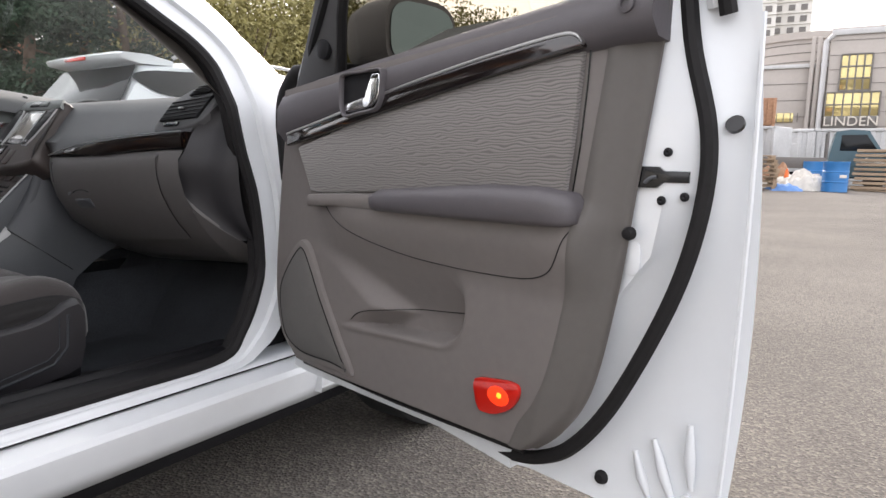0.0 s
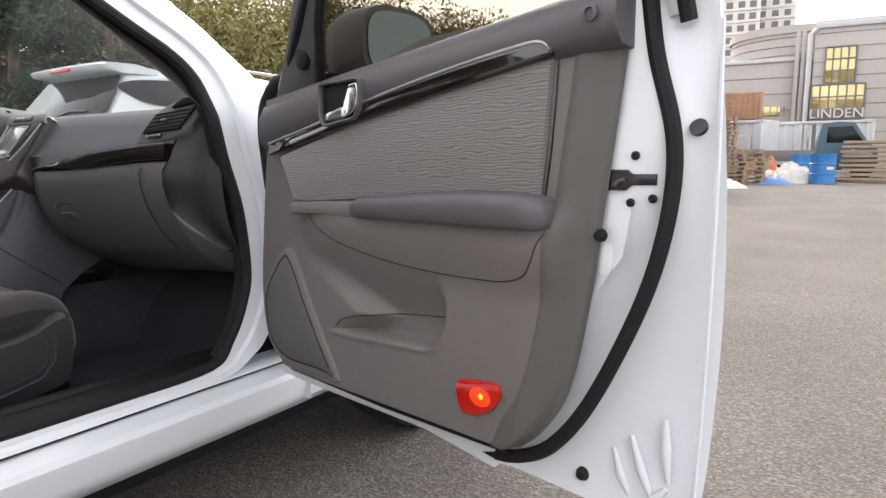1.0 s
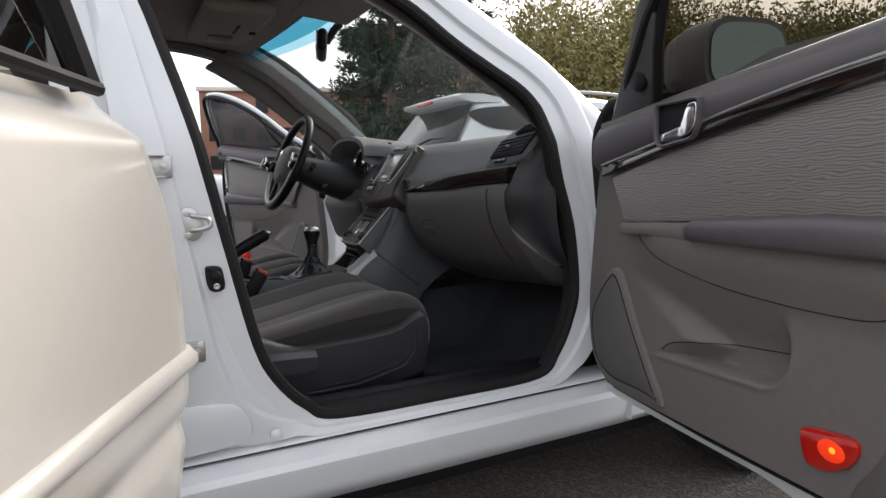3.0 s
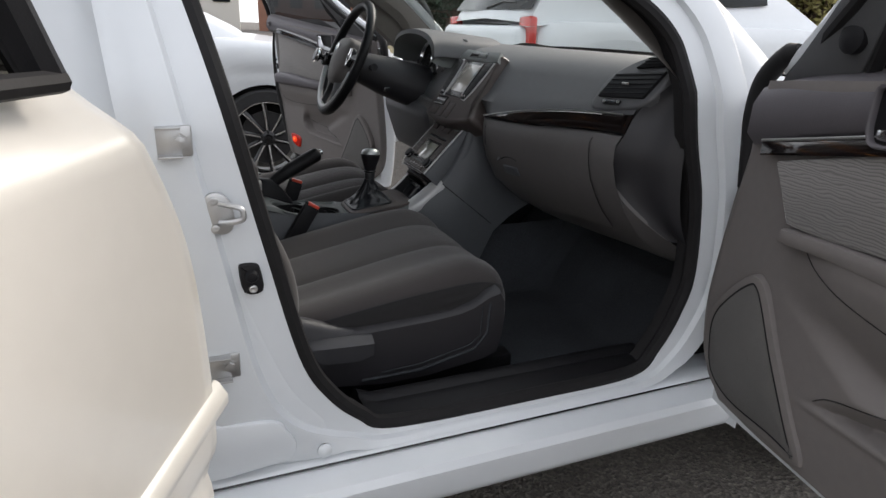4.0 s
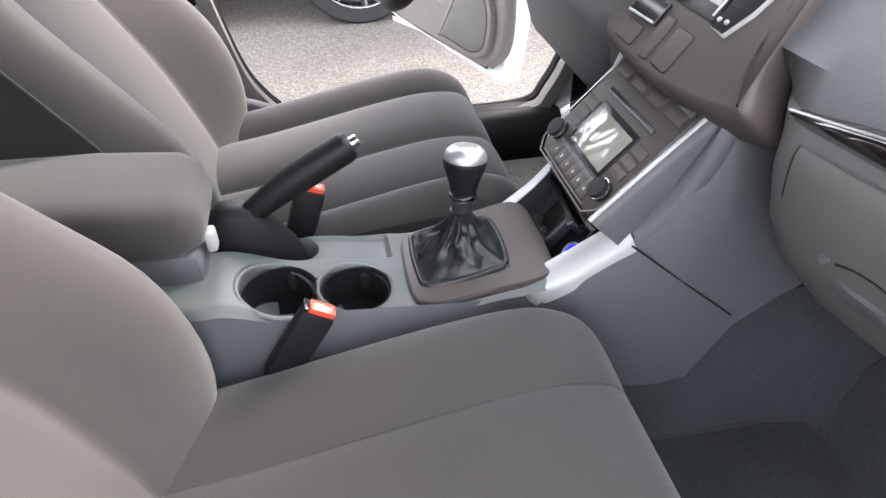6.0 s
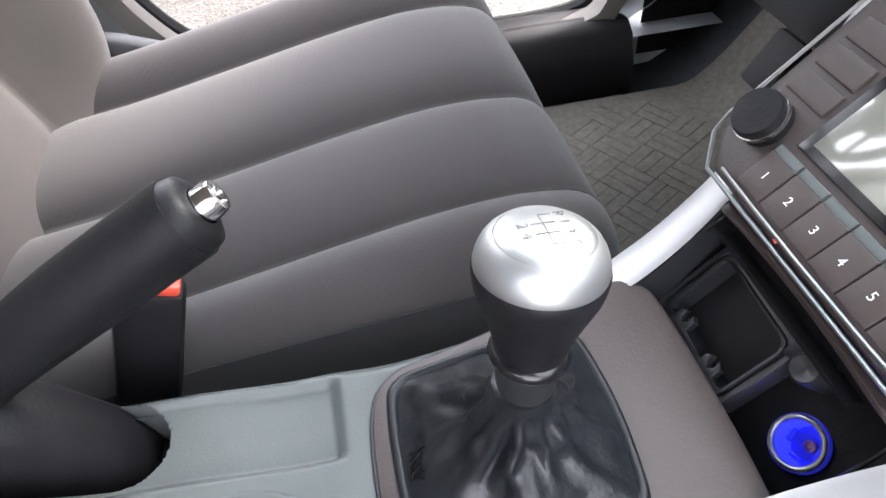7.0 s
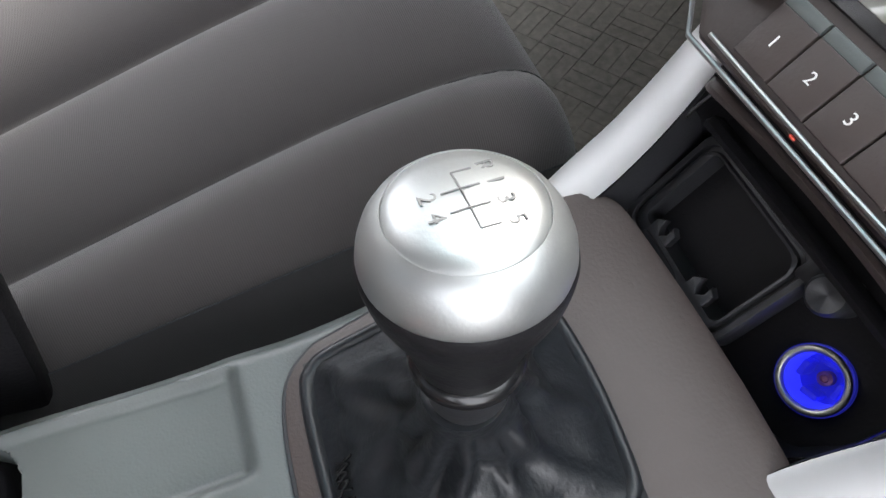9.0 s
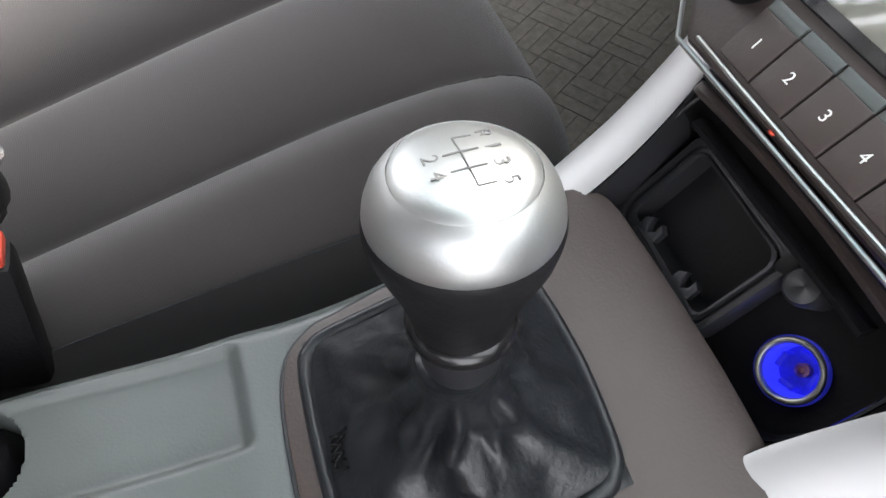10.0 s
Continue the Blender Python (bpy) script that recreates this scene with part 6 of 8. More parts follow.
for ch, x, y in (("R", LX[0], 0.0080), ("1", LX[1], 0.0080), ("3", LX[2], 0.0080), ("5", LX[3], 0.0080), ("2", LX[1], -0.0078), ("4", LX[2], -0.0078)):
    text_mesh("pattern_mark", ch, 0.0060, M_MARK_DARK, cap, mark_at(x, y), 0.00015, "engraved mark")

# ---- parking brake ----
brake = thing("parking_brake", "black parking brake lever with a chrome button", "brake lever")
bp = spline([(-0.046, -0.800, 0.600), (-0.048, -0.765, 0.632), (-0.053, -0.72, 0.662), (-0.060, -0.67, 0.688), (-0.066, -0.632, 0.706)], 5)
part("grip", tube(bp, [0.013 + 0.006 * smoothstep(0.1, 0.7, i / (len(bp) - 1)) for i in range(len(bp))], 18, flat=1.05), M_LEATHER, brake, "black grip", smooth=70)
tipd = (Vector(bp[-1]) - Vector(bp[-2])).normalized()
tm = Matrix.Translation(bp[-1]) @ tipd.to_track_quat("Z", "Y").to_matrix().to_4x4()
part("grip_end", lathe([(0.019, -0.002), (0.0175, 0.005), (0.012, 0.008), (0.009, 0.008)], 24, m=tm), M_LEATHER, brake, smooth=70)
part("release_button", lathe([(0.0085, 0.004), (0.0085, 0.014), (0.0075, 0.017), (0.005, 0.0172), (0.004, 0.014), (0, 0.014)], 20, m=tm), M_CHROME, brake, "chrome release button")
part("seam", tube([Vector(bp[2]) + Vector((0.0 + 0.016 * math.cos(a), 0.010 * math.sin(a) * 0.3, 0.016 * math.sin(a))) for a in [k * math.pi / 8 for k in range(16)]], 0.0012, 6, closed=True), M_SILVER, brake)
skirt = []
for y, z0, z1, w in ((-0.835, 0.56, 0.600, 0.014), (-0.825, 0.55, 0.628, 0.019), (-0.795, 0.55, 0.652, 0.021), (-0.760, 0.54, 0.648, 0.021), (-0.735, 0.54, 0.622, 0.0205), (-0.712, 0.535, 0.590, 0.019), (-0.700, 0.53, 0.56, 0.014)):
    skirt.append([Vector((-0.048 + w * c, y, z)) for c, z in ((-1, z0), (-1, z1 - 0.014), (-0.6, z1), (0.6, z1), (1, z1 - 0.014), (1, z0))])
part("skirt", rings(bmesh.new(), skirt), M_DARK, brake, "black lever skirt", smooth=60)


def buckle(x, y, z, lean, label):
    b = thing("seat_belt_buckle", label, "buckle", "seat belt buckles", m=Matrix.Translation((x, y, z)) @ Matrix.Rotation(radians(lean), 4, "X"))
    part("buckle_body", box((0, 0, -0.045), (0.022, 0.040, 0.11), 0.006), M_DARK, b, "black plastic body")
    part("buckle_button", box((0, 0.002, 0.0125), (0.017, 0.030, 0.008), 0.002), M_RED, b, "red release button")
    text_mesh("button_mark", "PRESS", 0.0085, M_MARK, b, Matrix.Translation((0.0, 0.002, 0.0166)) @ Matrix.Rotation(radians(-90), 4, "Z"), 0.0001, "moulded word")
    part("buckle_slot", box((0, -0.0165, 0.0115), (0.018, 0.006, 0.006), 0.001), M_BLACK, b)


buckle(0.118, -0.690, 0.602, -32, "black seat belt buckle with red button, passenger side")
buckle(-0.114, -0.688, 0.612, -20, "black seat belt buckle with red button, driver side")

# ---- seats ----


def seat(s, label):
    st = thing("bucket_seat", label, "car seat", "front seats", m=Matrix.Translation((s * 0.362, 0, 0)))
    inner = -s
    SEAMS = (-0.120, 0.045) if s > 0 else (-0.150, 0.030, 0.168)

    def bumps(x, half):
        e = 0.0
        for c in SEAMS:
            e -= (0.009 if s > 0 else 0.026) * math.exp(-abs(x - c) / (0.022 if s > 0 else 0.026))
        e += 0.012 * bell(abs(x), half - (0.055 if s > 0 or x < 0 else 0.045), 0.045 if s > 0 or x < 0 else 0.034)
        return e

    def surface(f, y, zt, zb, half, press):
        x = half * math.copysign(1 - (1 - abs(f)) ** 2.1, f)
        drop = (zt - zb) * 0.80 * (max(0.0, (abs(f) - 0.56) / 0.44) ** 2.6 if s > 0 else max(0.0, (abs(f) - 0.50) / 0.50) ** 2.5)
        return Vector((x, y, zt - drop + bumps(x, half) * press))

    def ring_at(y, zt, zb, half, press=1.0):
        ring = [surface(-1 + 2 * k / 200, y, zt, zb, half, press) for k in range(201)]
        for k in range(9):
            f = 1 - 2 * k / 8
            ring.append(Vector((half * 0.93 * f, y, zb)))
        return ring
    cushion = []
    shape = ((-0.360, 0.505, 0.475, 0.19, 0.0), (-0.364, 0.525, 0.452, 0.214, 0.2), (-0.376, 0.550, 0.44, 0.230, 0.4), (-0.394, 0.567, 0.437, 0.239, 0.6), (-0.418, 0.577, 0.437, 0.245, 0.8), (-0.450, 0.583, 0.437, 0.249, 1), (-0.50, 0.580, 0.437, 0.252, 1), (-0.58, 0.566, 0.437, 0.254, 1), (-0.68, 0.545, 0.437, 0.254, 1), (-0.78, 0.525, 0.437, 0.252, 1), (-0.87, 0.512, 0.437, 0.248, 1), (-0.92, 0.505, 0.44, 0.24, 1))
    shape = [tuple(row) for row in spline(shape, 4)]
    for row in shape:
        cushion.append(ring_at(*row))
    cu = part("seat_cushion", rings(bmesh.new(), cushion), M_SEAT, st, "dark ribbed cloth cushion with sewn seams", smooth=80)
    # side panels in the darkened cloth that stands for their shade
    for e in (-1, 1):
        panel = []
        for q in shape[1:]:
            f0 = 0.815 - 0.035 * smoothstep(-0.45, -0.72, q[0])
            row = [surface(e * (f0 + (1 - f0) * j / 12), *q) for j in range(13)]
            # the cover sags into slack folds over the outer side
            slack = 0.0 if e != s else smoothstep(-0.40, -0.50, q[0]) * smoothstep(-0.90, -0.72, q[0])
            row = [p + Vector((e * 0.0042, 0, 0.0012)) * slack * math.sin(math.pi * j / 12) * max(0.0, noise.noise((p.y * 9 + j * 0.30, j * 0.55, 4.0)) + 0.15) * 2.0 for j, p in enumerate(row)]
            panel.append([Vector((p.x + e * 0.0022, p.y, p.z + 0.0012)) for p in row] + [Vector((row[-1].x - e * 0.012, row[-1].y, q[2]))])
        part("side_panel", rings(bmesh.new(), panel, closed=False, cap0=False, cap1=False), M_SEAT_SHADE, st, "cloth side panel, its shade put into the colour", smooth=80)
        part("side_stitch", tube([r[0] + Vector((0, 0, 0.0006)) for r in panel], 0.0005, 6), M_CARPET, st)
    # thin dark tubes stand for the shade in the sewn grooves
    for c in SEAMS:
        part("seam", tube([Vector((c, y, zt + bumps(c, half) * pr + 0.0002)) for y, zt, zb, half, pr in shape[2:]], 0.0007 if s > 0 else 0.0012, 6), M_SEAT_SHADE, st, "sewn seam, drawn dark for the shade in its groove")
    # backrest: rings going up, leaning back
    lean = radians(24)
    back, flank_l, flank_r = [], [], []
    lay = lambda h, x, f: Vector((x, -0.845 - h * math.sin(lean) - f * math.cos(lean), 0.475 + h * math.cos(lean) - f * math.sin(lean)))
    profile = ((-0.02, 0.215, 0.02, 0.10, 0.010), (0.0, 0.245, 0.0, 0.13, 0.028), (0.05, 0.268, -0.004, 0.15, 0.060), (0.12, 0.272, -0.008, 0.155, 0.080), (0.20, 0.274, -0.010, 0.155, 0.084), (0.28, 0.268, -0.008, 0.15, 0.070), (0.40, 0.258, 0.0, 0.14, 0.045), (0.50, 0.235, 0.008, 0.13, 0.026), (0.57, 0.203, 0.014, 0.12, 0.012), (0.605, 0.158, 0.024, 0.105, 0.004), (0.62, 0.095, 0.04, 0.09, 0.0))
    for h, half, t0, t1, bol in [tuple(row) for row in spline(profile, 3)]:
        ring = []
        n = 160
        for k in range(n + 1):
            f = -1 + 2 * k / n
            x = half * math.copysign(1 - (1 - abs(f)) ** 1.9, f)
            w = abs(x)
            front = t0 - bol * smoothstep(half - 0.165, half - 0.050, w) + (0.030 + 0.3 * bol) * max(0.0, (w - half + 0.045) / 0.045) ** 2.2
            front += 0.009 * math.exp(-abs(w - half + 0.150) / 0.012) * smoothstep(0.60, 0.45, h)
            ring.append((x, front))
        for k in range(9):
            f = 1 - 2 * k / 8
            ring.append((half * 0.96 * f, t1))
        back.append([lay(h, x, f) for x, f in ring])
        for side, line in ((1, flank_r), (-1, flank_l)):
            x, f = ring[n] if side > 0 else ring[0]
            line.append([lay(h, x + side * 0.0012, f + (t1 - f) * g) - Vector((side * 0.020 * math.sin(math.pi * g) * smoothstep(0.62, 0.2, h), 0, 0)) * (-0.35) for g in (0.0, 0.12, 0.3, 0.5, 0.7, 0.88, 1.0)])
    part("backrest", rings(bmesh.new(), back), M_SEAT_BACK, st, "dark cloth backrest with side bolsters", smooth=80)
    # backrest sides, darkened in colour as if in shade
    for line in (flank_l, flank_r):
        part("backrest_side", rings(bmesh.new(), line, closed=False), M_SEAT_SHADE, st, "cloth side of the backrest, its shade put into the colour", smooth=80)
        part("bolster_piping", tube([r[0] for r in line], 0.0018, 6), M_SEAT_SHADE, st)
    hr = Vector((0, -0.845 - 0.70 * math.sin(lean), 0.475 + 0.70 * math.cos(lean)))
    part("headrest", box(hr + Vector((0, -0.05, 0.01)), (0.25, 0.10, 0.17), 0.045, m=Matrix.Rotation(lean, 4, "X"), seg=4), M_SEAT, st, "dark cloth headrest", smooth=80)
    for x in (-0.06, 0.06):
        part("headrest_post", tube([hr + Vector((x, -0.04, -0.16)), hr + Vector((x, -0.05, -0.05))], 0.006, 8), M_CHROME, st)
    # plastic base, rails and the lever on the outer side
    o = s
    side = []
    for y, z0, z1 in ((-0.395, 0.44, 0.530), (-0.405, 0.400, 0.549), (-0.43, 0.390, 0.543), (-0.465, 0.384, 0.524), (-0.50, 0.380, 0.515), (-0.56, 0.372, 0.510), (-0.66, 0.372, 0.506), (-0.76, 0.385, 0.503), (-0.86, 0.41, 0.503), (-0.93, 0.44, 0.50)):
        side.append([Vector((o * 0.22, y, z1)), Vector((o * 0.260, y, z1)), Vector((o * 0.271, y, z1 - 0.008)), Vector((o * 0.272, y, (z0 + z1) / 2)), Vector((o * 0.266, y, z0 + 0.006)), Vector((o * 0.245, y, z0)), Vector((o * 0.22, y, z0))])
    part("side_cover", rings(bmesh.new(), side), M_BASE, st, "dark plastic seat base cover", smooth=50)
    part("cover_groove", tube([Vector((o * 0.2725, y, z)) for y, z in ((-0.445, 0.518), (-0.448, 0.455), (-0.47, 0.436), (-0.58, 0.412), (-0.66, 0.408))], 0.0015, 6), M_CARPET, st)
    part("cover_lip", tube([Vector((o * 0.271, y, z)) for y, z in ((-0.428, 0.522), (-0.432, 0.455), (-0.46, 0.424), (-0.58, 0.398), (-0.70, 0.396))], 0.0035, 8), M_CARPET, st)
    lev = []
    for y, z0, z1, w in ((-0.676, 0.468, 0.484, 0.012), (-0.680, 0.452, 0.494, 0.026), (-0.71, 0.446, 0.497, 0.030), (-0.77, 0.450, 0.500, 0.030), (-0.815, 0.460, 0.500, 0.024), (-0.835, 0.470, 0.495, 0.012)):
        lev.append([Vector((o * 0.262, y, z0)), Vector((o * (0.262 + w), y, z0 + 0.006)), Vector((o * (0.266 + w), y, z1 - 0.010)), Vector((o * (0.262 + w * 0.7), y, z1)), Vector((o * 0.262, y, z1 + 0.002))])
    part("height_lever", rings(bmesh.new(), lev), M_LEVER, st, "grey height lever", smooth=50)
    rec = []
    for y, z1 in ((-0.69, 0.503), (-0.72, 0.508), (-0.76, 0.520), (-0.80, 0.536), (-0.826, 0.543), (-0.85, 0.543), (-0.89, 0.535), (-0.93, 0.525)):
        rec.append([Vector((o * x, y, z)) for x, z in ((0.235, 0.495), (0.235, z1 - 0.006), (0.243, z1), (0.262, z1 - 0.003), (0.270, z1 - 0.012), (0.274, 0.495))])
    part("recliner_cover", rings(bmesh.new(), rec), M_BASE, st, "dark plastic recliner cover", smooth=60)
    part("seat_pan", box((0, -0.66, 0.415), (0.44, 0.48, 0.05), 0.01), M_DARK, st)
    for x in (-0.18, 0.18):
        part("seat_rail", box((x, -0.64, 0.33), (0.05, 0.62, 0.05), 0.006), M_DARK, st)
        for y in (-0.40, -0.85):
            part("rail_leg", box((x, y, 0.37), (0.045, 0.05, 0.08), 0.005), M_DARK, st)
    part("belt_anchor", box((inner * 0.215, -0.86, 0.512), (0.018, 0.10, 0.014), 0.004), M_TRIM_LIGHT, st, "pale grey hinge cover")


seat(1, "dark grey cloth front passenger seat with moulded plastic base")
seat(-1, "dark grey cloth driver's seat beside the console")

# ---- steering wheel, column and instruments ----
wheel = thing("steering_wheel", "dark grey four-spoke steering wheel with silver insert", "steering wheel")
WM = Matrix.Translation((-0.40, -0.462, 0.946)) @ Matrix.Rotation(radians(66), 4, "X")
ringp = [WM @ Vector((0.178 * math.cos(a), 0.178 * math.sin(a), 0)) for a in [2 * math.pi * k / 64 for k in range(64)]]
part("rim", tube(ringp, 0.0145, 14, closed=True), M_LEATHER, wheel, "black leather rim", smooth=80)
part("rim_insert", tube([WM @ Vector((0.168 * math.cos(a), 0.168 * math.sin(a), 0.009)) for a in [math.pi * (1.08 + 0.84 * k / 20) for k in range(21)]], 0.0085, 10), M_SILVER, wheel, "silver rim insert")
W = lambda a, b, h: WM @ Vector((a, b, h))
part("hub_pad", plate([(-0.085, 0.02), (-0.07, 0.055), (0.0, 0.066), (0.07, 0.055), (0.085, 0.02), (0.07, -0.05), (0.04, -0.085), (-0.04, -0.085), (-0.07, -0.05)], lambda a, b, h: W(a, b, h - 0.03), 0.055, 0.02, 0.012, n=4), M_TRIM, wheel, "grey hub pad", smooth=70)
for a0, a1 in ((8, 1), (172, 179), (238, 250), (302, 290)):
    p, q = radians(a0), radians(a1)
    part("spoke", tube([W(0.06 * math.cos(p), 0.06 * math.sin(p), -0.004), W(0.12 * math.cos((p + q) / 2), 0.12 * math.sin((p + q) / 2), -0.004), W(0.175 * math.cos(q), 0.175 * math.sin(q), 0)], [0.026, 0.020, 0.014], 10, flat=0.45), M_DASH, wheel, "dark spoke")
part("emblem", lathe([(0.019, 0.0), (0.019, 0.003), (0.0165, 0.004), (0.016, 0.002), (0, 0.002)], 24, m=WM @ Matrix.Translation((0, 0.025, 0.034)) @ Matrix.Scale(0.65, 4, (0, 1, 0))), M_CHROME, wheel, "plain chrome oval emblem")
for s in (1, -1):
    part("wheel_keys", plate([(s * 0.082, -0.005), (s * 0.085, 0.03), (s * 0.105, 0.028), (s * 0.11, 0.0), (s * 0.095, -0.025)], lambda a, b, h: W(a, b, h), 0.014, 0.004, n=3), M_BLACK, wheel, "black wheel keys")
    part("key_rim", tube([W(s * a, b, 0.014) for a, b in ((0.082, -0.005), (0.085, 0.03), (0.105, 0.028), (0.11, 0.0), (0.095, -0.025))], 0.002, 6, closed=True), M_CHROME, wheel)
sp = WM @ Matrix.Translation((-0.170, -0.02, 0.024))
part("spinner_clamp", box((0, 0, 0), (0.03, 0.045, 0.03), 0.006, m=sp @ Matrix.Translation((0, 0, -0.01))), M_BLACK, wheel, "black clamp of the spinner knob")
part("spinner_knob", lathe([(0.009, 0.0), (0.010, 0.012), (0.021, 0.018), (0.024, 0.026), (0.022, 0.034), (0.0, 0.038)], 24, m=sp), M_BLACK, wheel, "black spinner knob")
part("spinner_ring", lathe([(0.0245, 0.024), (0.0250, 0.027), (0.0235, 0.031)], 24, m=sp), M_CHROME, wheel, "chrome ring")
part("column_cover", tube([(-0.40, -0.43, 0.925), (-0.39, -0.34, 0.895), (-0.38, -0.20, 0.85)], [0.045, 0.062, 0.075], 16), M_CHEEK, dash, "dark steering column cover")
for s in (1, -1):
    part("column_stalk", tube([(-0.40 + s * 0.05, -0.39, 0.92), (-0.40 + s * 0.12, -0.405, 0.925), (-0.40 + s * 0.17, -0.415, 0.93)], [0.008, 0.008, 0.011], 10), M_DARK, dash, "dark column stalk")
part("ignition_key", box((-0.325, -0.345, 0.855), (0.008, 0.022, 0.016), 0.003), M_BLACK, dash, "black key in the ignition")
# instrument hood and dials
hood = []
for k in range(17):
    a = math.pi * k / 16
    cx, cz = -0.39 + 0.185 * math.cos(a), 0.952 + 0.080 * math.sin(a) ** 0.6
    hood.append([Vector((cx, 0.02, cz - 0.01)), Vector((cx, -0.20, cz + 0.012)), Vector((cx + 0.012 * math.cos(a), -0.235, cz + 0.01)), Vector((cx + 0.004 * math.cos(a), -0.24, cz - 0.004)), Vector((cx - 0.012 * math.cos(a), -0.20, cz - 0.02)), Vector((cx - 0.02 * math.cos(a), -0.10, cz - 0.03))])
part("instrument_hood", rings(bmesh.new(), [h[:4] for h in hood], closed=False), M_DASH, dash, "dark hood over the instruments", smooth=60)
# paler plastic here stands for windscreen light on the hood's inside
part("hood_lining", rings(bmesh.new(), [h[3:] for h in hood], closed=False), M_CAP, dash, "inside of the instrument hood, windscreen light put into its colour", smooth=60)
part("instrument_face", box((-0.39, -0.135, 0.950), (0.32, 0.02, 0.14), 0.01, m=Matrix.Rotation(radians(-20), 4, "X")), M_BLACK, dash, "black instrument face")
for x in (-0.46, -0.32):
    part("dial_ring", lathe([(0.055, 0.0), (0.058, 0.006), (0.054, 0.012), (0.05, 0.004)], 36, m=Matrix.Translation((x, -0.150, 0.950)) @ Matrix.Rotation(radians(72), 4, "X")), M_CHROME, dash, "chrome dial ring")
part("lower_dash", box((-0.40, -0.17, 0.74), (0.46, 0.16, 0.20), 0.04, m=Matrix.Rotation(radians(18), 4, "X"), seg=3), M_DASH, dash, "dark knee panel")

# ---- floor mats and pedals ----
random.seed(11)


def mat_sheet(x0, x1, y0, y1, label, ribs):
    mt = thing("floor_mat", label, "floor mat", "floor mats")
    part("mat_sheet", grid(lambda u, v: Vector((x0 + (x1 - x0) * u, y0 + (y1 - y0) * v, 0.312 + 0.20 * smoothstep(-0.03, 0.18, y0 + (y1 - y0) * v) + 0.0006 * noise.noise((u * 4, v * 4, x0)))), 20, 30), M_MAT if ribs else M_CARPET, mt, label, smooth=60)
    if ribs:
        bm = bmesh.new()
        ct, sn, cell = math.cos(radians(32)), math.sin(radians(32)), 0.054
        for i in range(-16, 17):
            for j in range(-16, 17):
                for k in (-1, 0, 1):
                    du, dv = (0, k * cell / 3) if (i + j) % 2 else (k * cell / 3, 0)
                    su, sv = (cell * 0.976, cell * 0.316) if (i + j) % 2 else (cell * 0.316, cell * 0.976)
                    u, v = i * cell + du, j * cell + dv
                    x, y = (x0 + x1) / 2 + u * ct - v * sn, (y0 + y1) / 2 + u * sn + v * ct
                    if x0 + 0.03 < x < x1 - 0.03 and y0 + 0.03 < y < y1 - 0.17:
                        q = [bm.verts.new((x + a * su * ct / 2 - b * sv * sn / 2, y + a * su * sn / 2 + b * sv * ct / 2, 0.3130 + 0.0005 * random.random())) for a, b in ((-1, -1), (1, -1), (1, 1), (-1, 1))]
                        lowq = [bm.verts.new((w.co.x + (w.co.x - x) * 0.06, w.co.y + (w.co.y - y) * 0.06, 0.311)) for w in q]
                        bm.faces.new(q)
                        for e in range(4):
                            bm.faces.new((lowq[e], lowq[(e + 1) % 4], q[(e + 1) % 4], q[e]))
        part("mat_pattern", bm, M_MAT, mt, "raised basket-weave pattern", smooth=20)
    return mt


mat_sheet(0.16, 0.64, -0.46, 0.12, "black carpet mat in the passenger footwell", False)
mat_sheet(-0.64, -0.16, -0.46, 0.12, "grey rubber mat with a raised basket-weave pattern", True)
for x, z in ((-0.22, 0.42), (-0.34, 0.45), (-0.46, 0.45)):
    part("pedal", box((x, -0.02, z), (0.055, 0.02, 0.075), 0.006, m=Matrix.Rotation(radians(-30), 4, "X")), M_RUBBER, car, "black pedal")

# ---- things outside ----
M_BLUE_CAB = material("blue_grey_cab_paint", (0.055, 0.105, 0.13), 0.4, var=0.12, scale=3, dirt=0.1)
M_BARREL = material("blue_barrel_plastic", (0.03, 0.17, 0.42), 0.45, var=0.12, scale=3, dirt=0.1)
M_PALLET = material("weathered_pallet_wood", (0.30, 0.22, 0.15), 0.85, var=0.35, scale=3, fine=40, spread=0.25)
M_STEELBOX = material("dirty_white_steel", (0.50, 0.50, 0.50), 0.6, var=0.12, scale=1.2, fine=12)
M_RUST = material("rusty_sheet", (0.36, 0.20, 0.12), 0.85, var=0.35, scale=1.0, fine=8)
M_CLAD = material("grey_cladding", (0.40, 0.365, 0.335), 0.7, var=0.06, scale=0.3, fine=4)
M_CLAD_DARK = material("dark_cladding", (0.16, 0.15, 0.14), 0.6, var=0.08, scale=0.3, fine=4)
M_TOWER = material("pale_tower_render", (0.62, 0.60, 0.56), 0.8, var=0.05, scale=0.1)
M_BRICK = material("red_brick_far", (0.26, 0.13, 0.09), 0.85, var=0.15, scale=0.4, fine=3)
# the low sun's gold reflection is put into the glass colour
M_LITGLASS = material("gold_reflection_glass", (0.55, 0.46, 0.22), 0.10, metal=0.7, var=0.35, scale=0.6)
M_TARP = material("blue_tarpaulin", (0.10, 0.22, 0.48), 0.6, var=0.2)
M_SHEET = material("pale_sheeting", (0.62, 0.58, 0.52), 0.75, var=0.2)
M_ORANGE = material("orange_cone_plastic", (0.75, 0.16, 0.04), 0.5, var=0.1)
M_BARK = material("pine_bark", (0.11, 0.075, 0.055), 0.95, var=0.35, scale=4, fine=30, bump=1.0, bump_scale=30)
M_PINE = material("pine_needles", (0.026, 0.052, 0.028), 0.8, var=0.5, scale=0.8, fine=6)
M_BUSH = material("olive_leaves", (0.23, 0.205, 0.075), 0.8, var=0.5, scale=0.6, fine=5)
